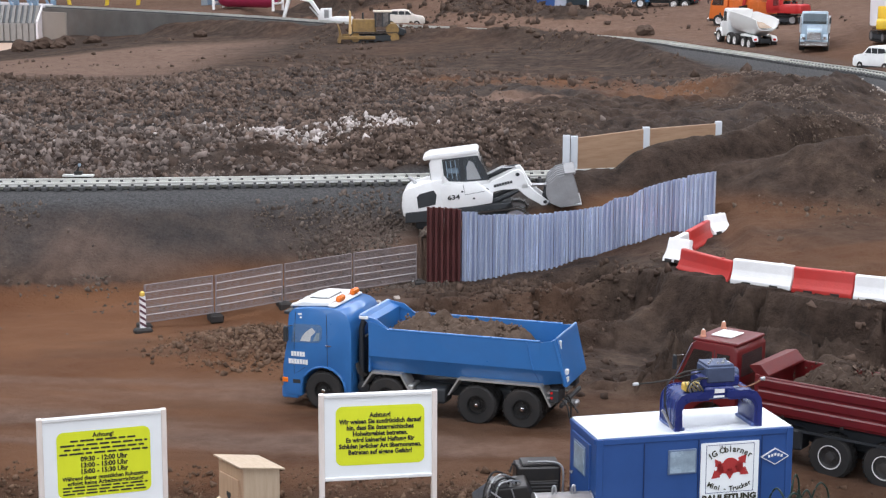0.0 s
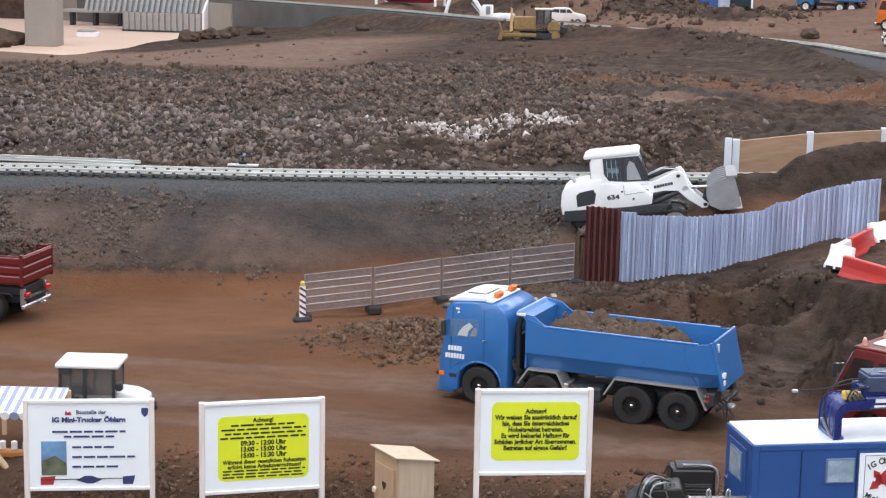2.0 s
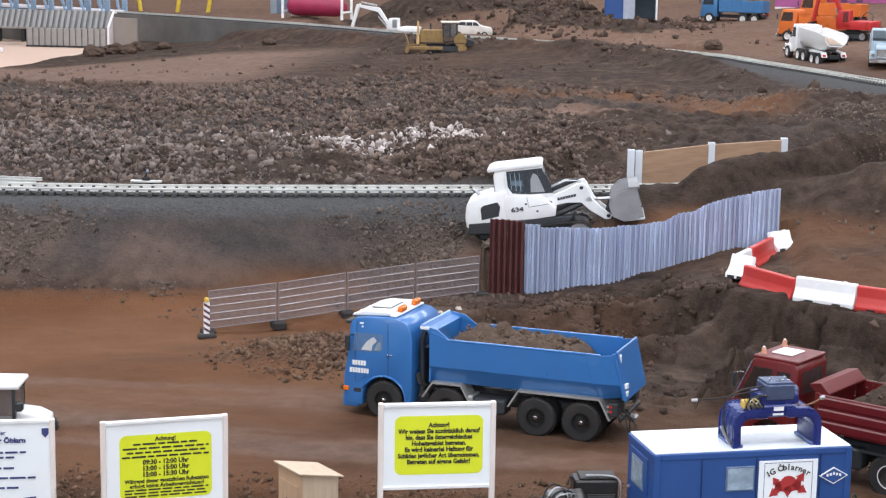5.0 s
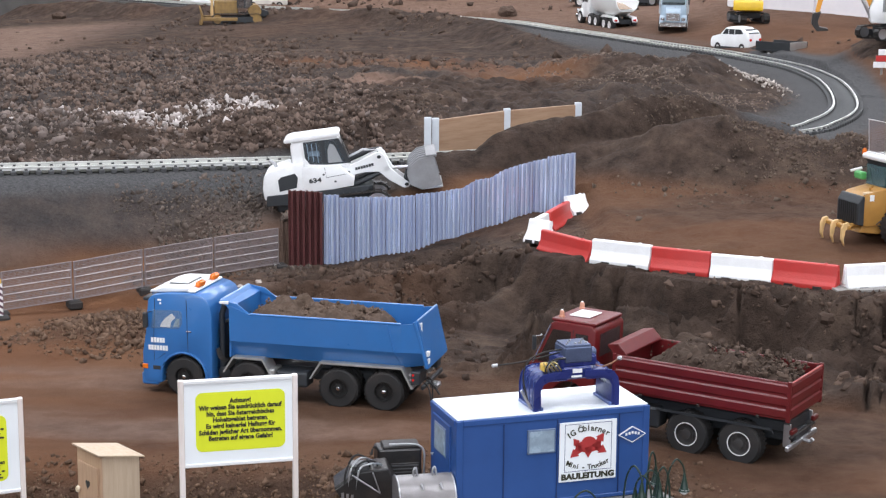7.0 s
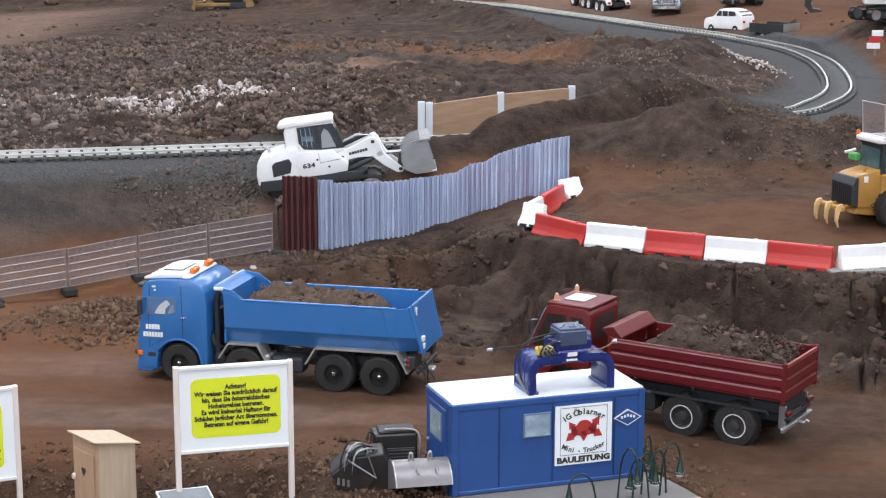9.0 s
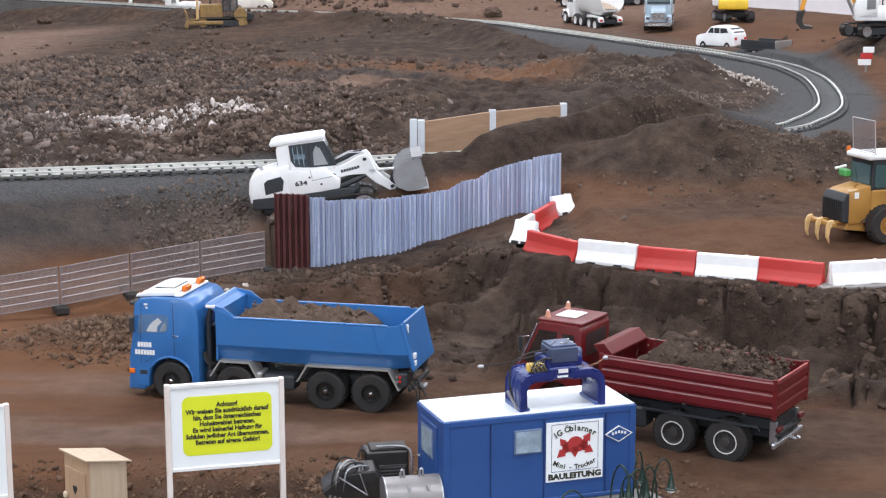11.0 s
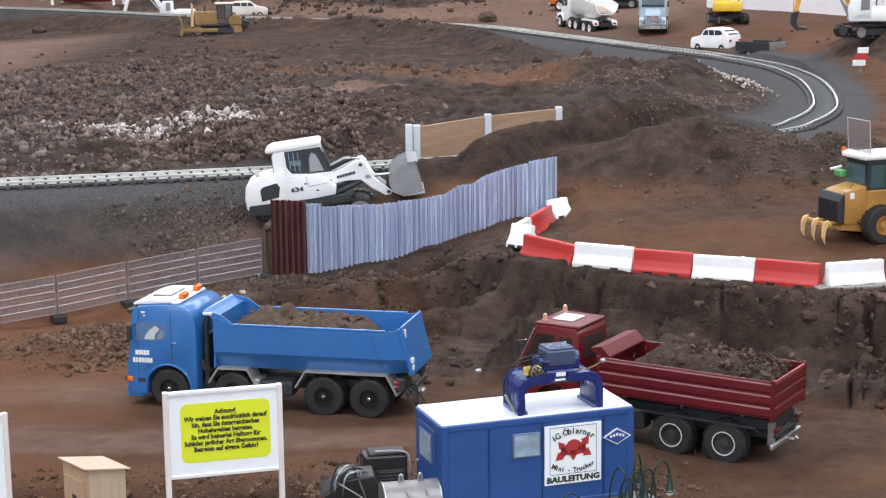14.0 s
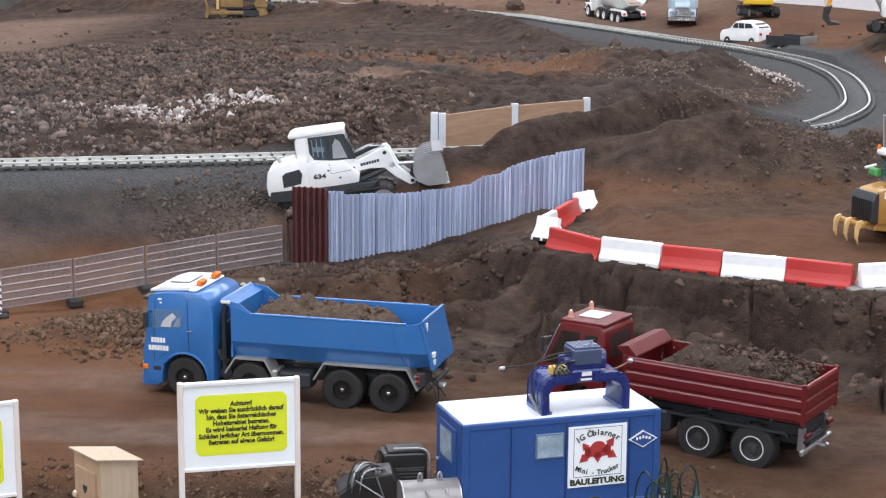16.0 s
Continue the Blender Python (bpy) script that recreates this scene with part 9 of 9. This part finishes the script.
scatter("rubble_mound", 60000, 4, (0.3, 1.6), (6.0, 8.4), right_rubble, 0.0025, 0.009, clod_material("mound_rubble", (0.042, 0.030, 0.024), (0.200, 0.150, 0.122)), "brown rubble mound inside the curve", 3.0, -0.1)
scatter("pale_rubble", 4200, 14, (1.0, 1.45), (6.7, 7.5), lambda x, y, rng: rng.random(len(x)) < np.exp(-((x - 1.24) / 0.075) ** 2 - ((y - 7.05) / 0.13) ** 2), 0.003, 0.009, PALE_GREY := clod_material("pale_grey_rubble", (0.22, 0.19, 0.17), (0.55, 0.48, 0.43)), "pale grey stones on the rubble mound", 1.6, 0.6)


def bank_keep(x, y, rng):
    edge = np.interp(x, [-7.5, -3.5, -2.13, -1.78, -1.2, -0.1, 0.5, 1.12], [4.10, 4.44, 4.71, 4.77, 4.86, 5.13, 5.42, 5.80])
    s = edge - y
    f = fbm(x, y, 2.4, 4, 95)
    a = smooth01(0.12 - 0.06 * smooth01(-0.8, -0.6, x), 0.22, s) * smooth01(0.66, 0.48, s) * smooth01(0.0, 0.13, f + 0.22 * smooth01(0.25, 0.5, s) * smooth01(-0.9, -1.5, x) + 0.12 - 0.08 * smooth01(-1.3, -1.1, x) * smooth01(-0.85, -1.0, x) + 0.10 * smooth01(-0.85, -0.65, x))
    return rng.random(len(x)) < a * (1 - 0.75 * smooth01(0.30, 0.45, s) * smooth01(-0.8, -1.1, x)) * (1 - smooth01(0.36, 0.48, s) * smooth01(-1.0, -1.3, x)) + 0.002


scatter("embankment_stones", 60000, 5, (-3.0, -0.35), (4.05, 5.1), bank_keep, 0.0028, 0.0105, clod_material("embankment_stone", (0.036, 0.027, 0.022), (0.145, 0.113, 0.094)), "stones and clods on the grey embankment", 2.6, -0.15)


def scarp_keep(x, y, rng):
    foot = np.interp(x, [-1.1, -0.7, -0.3, 0.0, 0.4, 0.85, 2.0], [4.0, 3.86, 3.84, 3.62, 3.48, 3.25, 3.0])
    crest = np.interp(x, [-1.1, -0.45, 0.05, 0.2, 0.36, 0.49, 0.88, 1.0, 2.5], [4.4, 4.5, 4.66, 4.37, 4.12, 4.05, 3.80, 3.82, 3.4])
    s = (y - foot) / (crest - foot)
    a = smooth01(-0.08, 0.1, s) * smooth01(1.02, 0.85, s) * smooth01(0.02, 0.2, fbm(x, y, 3.0, 4, 96) + 0.1 * smooth01(0.6, 0.9, s))
    return rng.random(len(x)) < 0.9 * a


scatter("scarp_clods", 24000, 6, (-0.95, 1.5), (3.0, 4.7), scarp_keep, 0.003, 0.014, CLOD, "crumbled brown clods on the cut soil bank", 3.2, 0.05)


def pile_keep(x, y, rng):
    a = np.exp(-((x - 0.80) / 0.55) ** 2 - ((y - 5.2) / 0.35) ** 2) + 0.7 * np.exp(-((x - 1.2) / 0.3) ** 2 - ((y - 5.0) / 0.25) ** 2) + 0.5 * np.exp(-((x - 0.2) / 0.4) ** 2 - ((y - 5.1) / 0.16) ** 2) + 0.9 * np.exp(-((x - 0.22) / 0.15) ** 2 - ((y - 4.56) / 0.12) ** 2)
    return rng.random(len(x)) < 0.8 * a * smooth01(-0.06, 0.12, fbm(x, y, 3.0, 4, 97))


scatter("pile_clods", 44000, 7, (-0.4, 1.7), (4.36, 5.7), pile_keep, 0.0024, 0.0100, clod_material("pile_clod", (0.040, 0.028, 0.021), (0.135, 0.098, 0.076)), "loose clods on the brown soil piles", 3.2, -0.05)


def near_keep(x, y, rng):
    a = smooth01(3.12, 2.92, y + 0.25 * fbm(x, y, 3, 3, 98))
    return rng.random(len(x)) < 0.7 * a * smooth01(0.55, 0.32, x) * (1 - on_pad(x, y))


scatter("foreground_crumbs", 26000, 8, (-1.3, 0.6), (2.55, 3.2), near_keep, 0.0022, 0.008, VERGE_CLOD := clod_material("verge_clod", (0.046, 0.027, 0.018), (0.17, 0.105, 0.070)), "crumbled soil in front of the road", 3.0, 0.1)


def mound_keep(x, y, rng):
    a = np.exp(-((x + 0.68) / 0.24) ** 2 - ((y - 3.91) / 0.15) ** 2)
    return rng.random(len(x)) < 1.3 * a - 0.12


scatter("verge_clods", 9000, 9, (-1.2, -0.3), (3.65, 4.25), mound_keep, 0.003, 0.011, VERGE_CLOD, "brown clods on the low verge mound", 2.4, 0.1)
scatter("heap_clods", 7000, 15, (-2.0, 0.6), (12.2, 14.8), lambda x, y, rng: (~track_distance(x, y)[1]) & (track_distance(x, y)[0] > 0.12) & (rng.random(len(x)) < 0.9 * np.exp(-((x + 0.55) / 0.7) ** 2 - ((y - 13.5) / 0.7) ** 2) + 0.35 * np.exp(-((x + 1.5) / 0.5) ** 2 - ((y - 14.65) / 0.2) ** 2)), 0.008, 0.042, CLOD, "brown clods on the heaps behind the line", 2.8)
scatter("yard_clods", 2600, 10, (-1.6, 2.6), (8.0, 14.0), lambda x, y, rng: (~track_distance(x, y)[1]) & (track_distance(x, y)[0] > 0.15) & (rng.random(len(x)) < 0.35 * smooth01(0.0, 0.3, fbm(x, y, 1.2, 3, 99))), 0.010, 0.040, CLOD, "brown clods scattered over the yard", 3.0)


def build_chunks():
    """Broken chunks of packed soil, half sunk in the cut bank and the piles; past counting, so one mesh."""
    rnd = random.Random(31)
    bm = bmesh.new()
    for k in range(60):
        x = rnd.uniform(-0.30, 1.25)
        foot = float(np.interp(x, [-0.3, 0.0, 0.4, 0.85, 2.0], [3.84, 3.66, 3.56, 3.36, 3.1]))
        crest = float(np.interp(x, [-0.45, 0.05, 0.2, 0.36, 0.49, 0.88, 1.0, 2.5], [4.5, 4.66, 4.37, 4.12, 4.05, 3.80, 3.82, 3.4]))
        y = foot + (crest - foot) * rnd.choice((rnd.uniform(0.02, 0.3), rnd.uniform(0.1, 0.5), rnd.uniform(0.6, 0.85)))
        r = rnd.uniform(0.007, 0.021)
        off = Vector((rnd.uniform(0, 90), rnd.uniform(0, 90), rnd.uniform(0, 90)))
        sx, sy, sz = rnd.uniform(0.8, 1.6), rnd.uniform(0.7, 1.1), rnd.uniform(0.6, 0.95)
        m = pose(x, y, land_z(x, y) - 0.35 * r, rnd.uniform(-25, 25), rnd.uniform(-25, 25), rnd.uniform(0, 360))
        for v in bmesh.ops.create_icosphere(bm, subdivisions=2, radius=1)["verts"]:
            n = noise.noise(v.co * 1.1 + off) + 0.6 * noise.noise(v.co * 2.6 + off)
            q = v.co * (1 + 0.42 * n)
            q = Vector((max(-0.8, min(0.8, q.x)) * sx, max(-0.75, min(0.75, q.y)) * sy, max(-0.7, min(0.7, q.z)) * sz))
            v.co = m @ (q * r)
    ob = part("soil_chunks", bm, CLOD, None)
    tagged(ob, "broken chunks of packed brown soil in the bank", "soil", kind="stuff")


build_chunks()


def build_boulders():
    rnd = random.Random(3)
    spots = ((-4.27, 13.25, 0.085), (-4.22, 13.62, 0.085), (-4.12, 13.90, 0.080), (-3.92, 13.95, 0.06), (-4.05, 13.45, 0.055), (-2.9, 13.3, 0.05), (-5.78, 13.25, 0.12), (-5.72, 13.0, 0.09), (0.40, 11.7, 0.055), (0.10, 8.92, 0.030), (-0.46, 4.30, 0.007), (-0.425, 4.33, 0.009), (-0.50, 4.25, 0.006), (-0.56, 2.78, 0.012))
    for i, (x, y, r) in enumerate(spots):
        bm = bmesh.new()
        bmesh.ops.create_icosphere(bm, subdivisions=3, radius=1)
        off = Vector((rnd.uniform(0, 50), rnd.uniform(0, 50), 3))
        for v in bm.verts:
            n = noise.fractal(v.co * 1.3 + off, 0.9, 2.0, 4)
            v.co = Vector((v.co.x * 1.2, v.co.y, v.co.z * 0.72)) * (1 + 0.38 * n) * r
        light = r < 0.035
        ob = part("boulder", bm, PALE_GREY if light else CLOD, None, smooth=False)
        ob.matrix_world = pose(x, y, max(-0.05, land_z(x, y)) + r * 0.25, 0, 0, rnd.uniform(0, 360))
        tagged(ob, "pale rough stone lying on the soil" if light else "dark brown boulder of packed soil", "boulder", "boulders")


build_boulders()
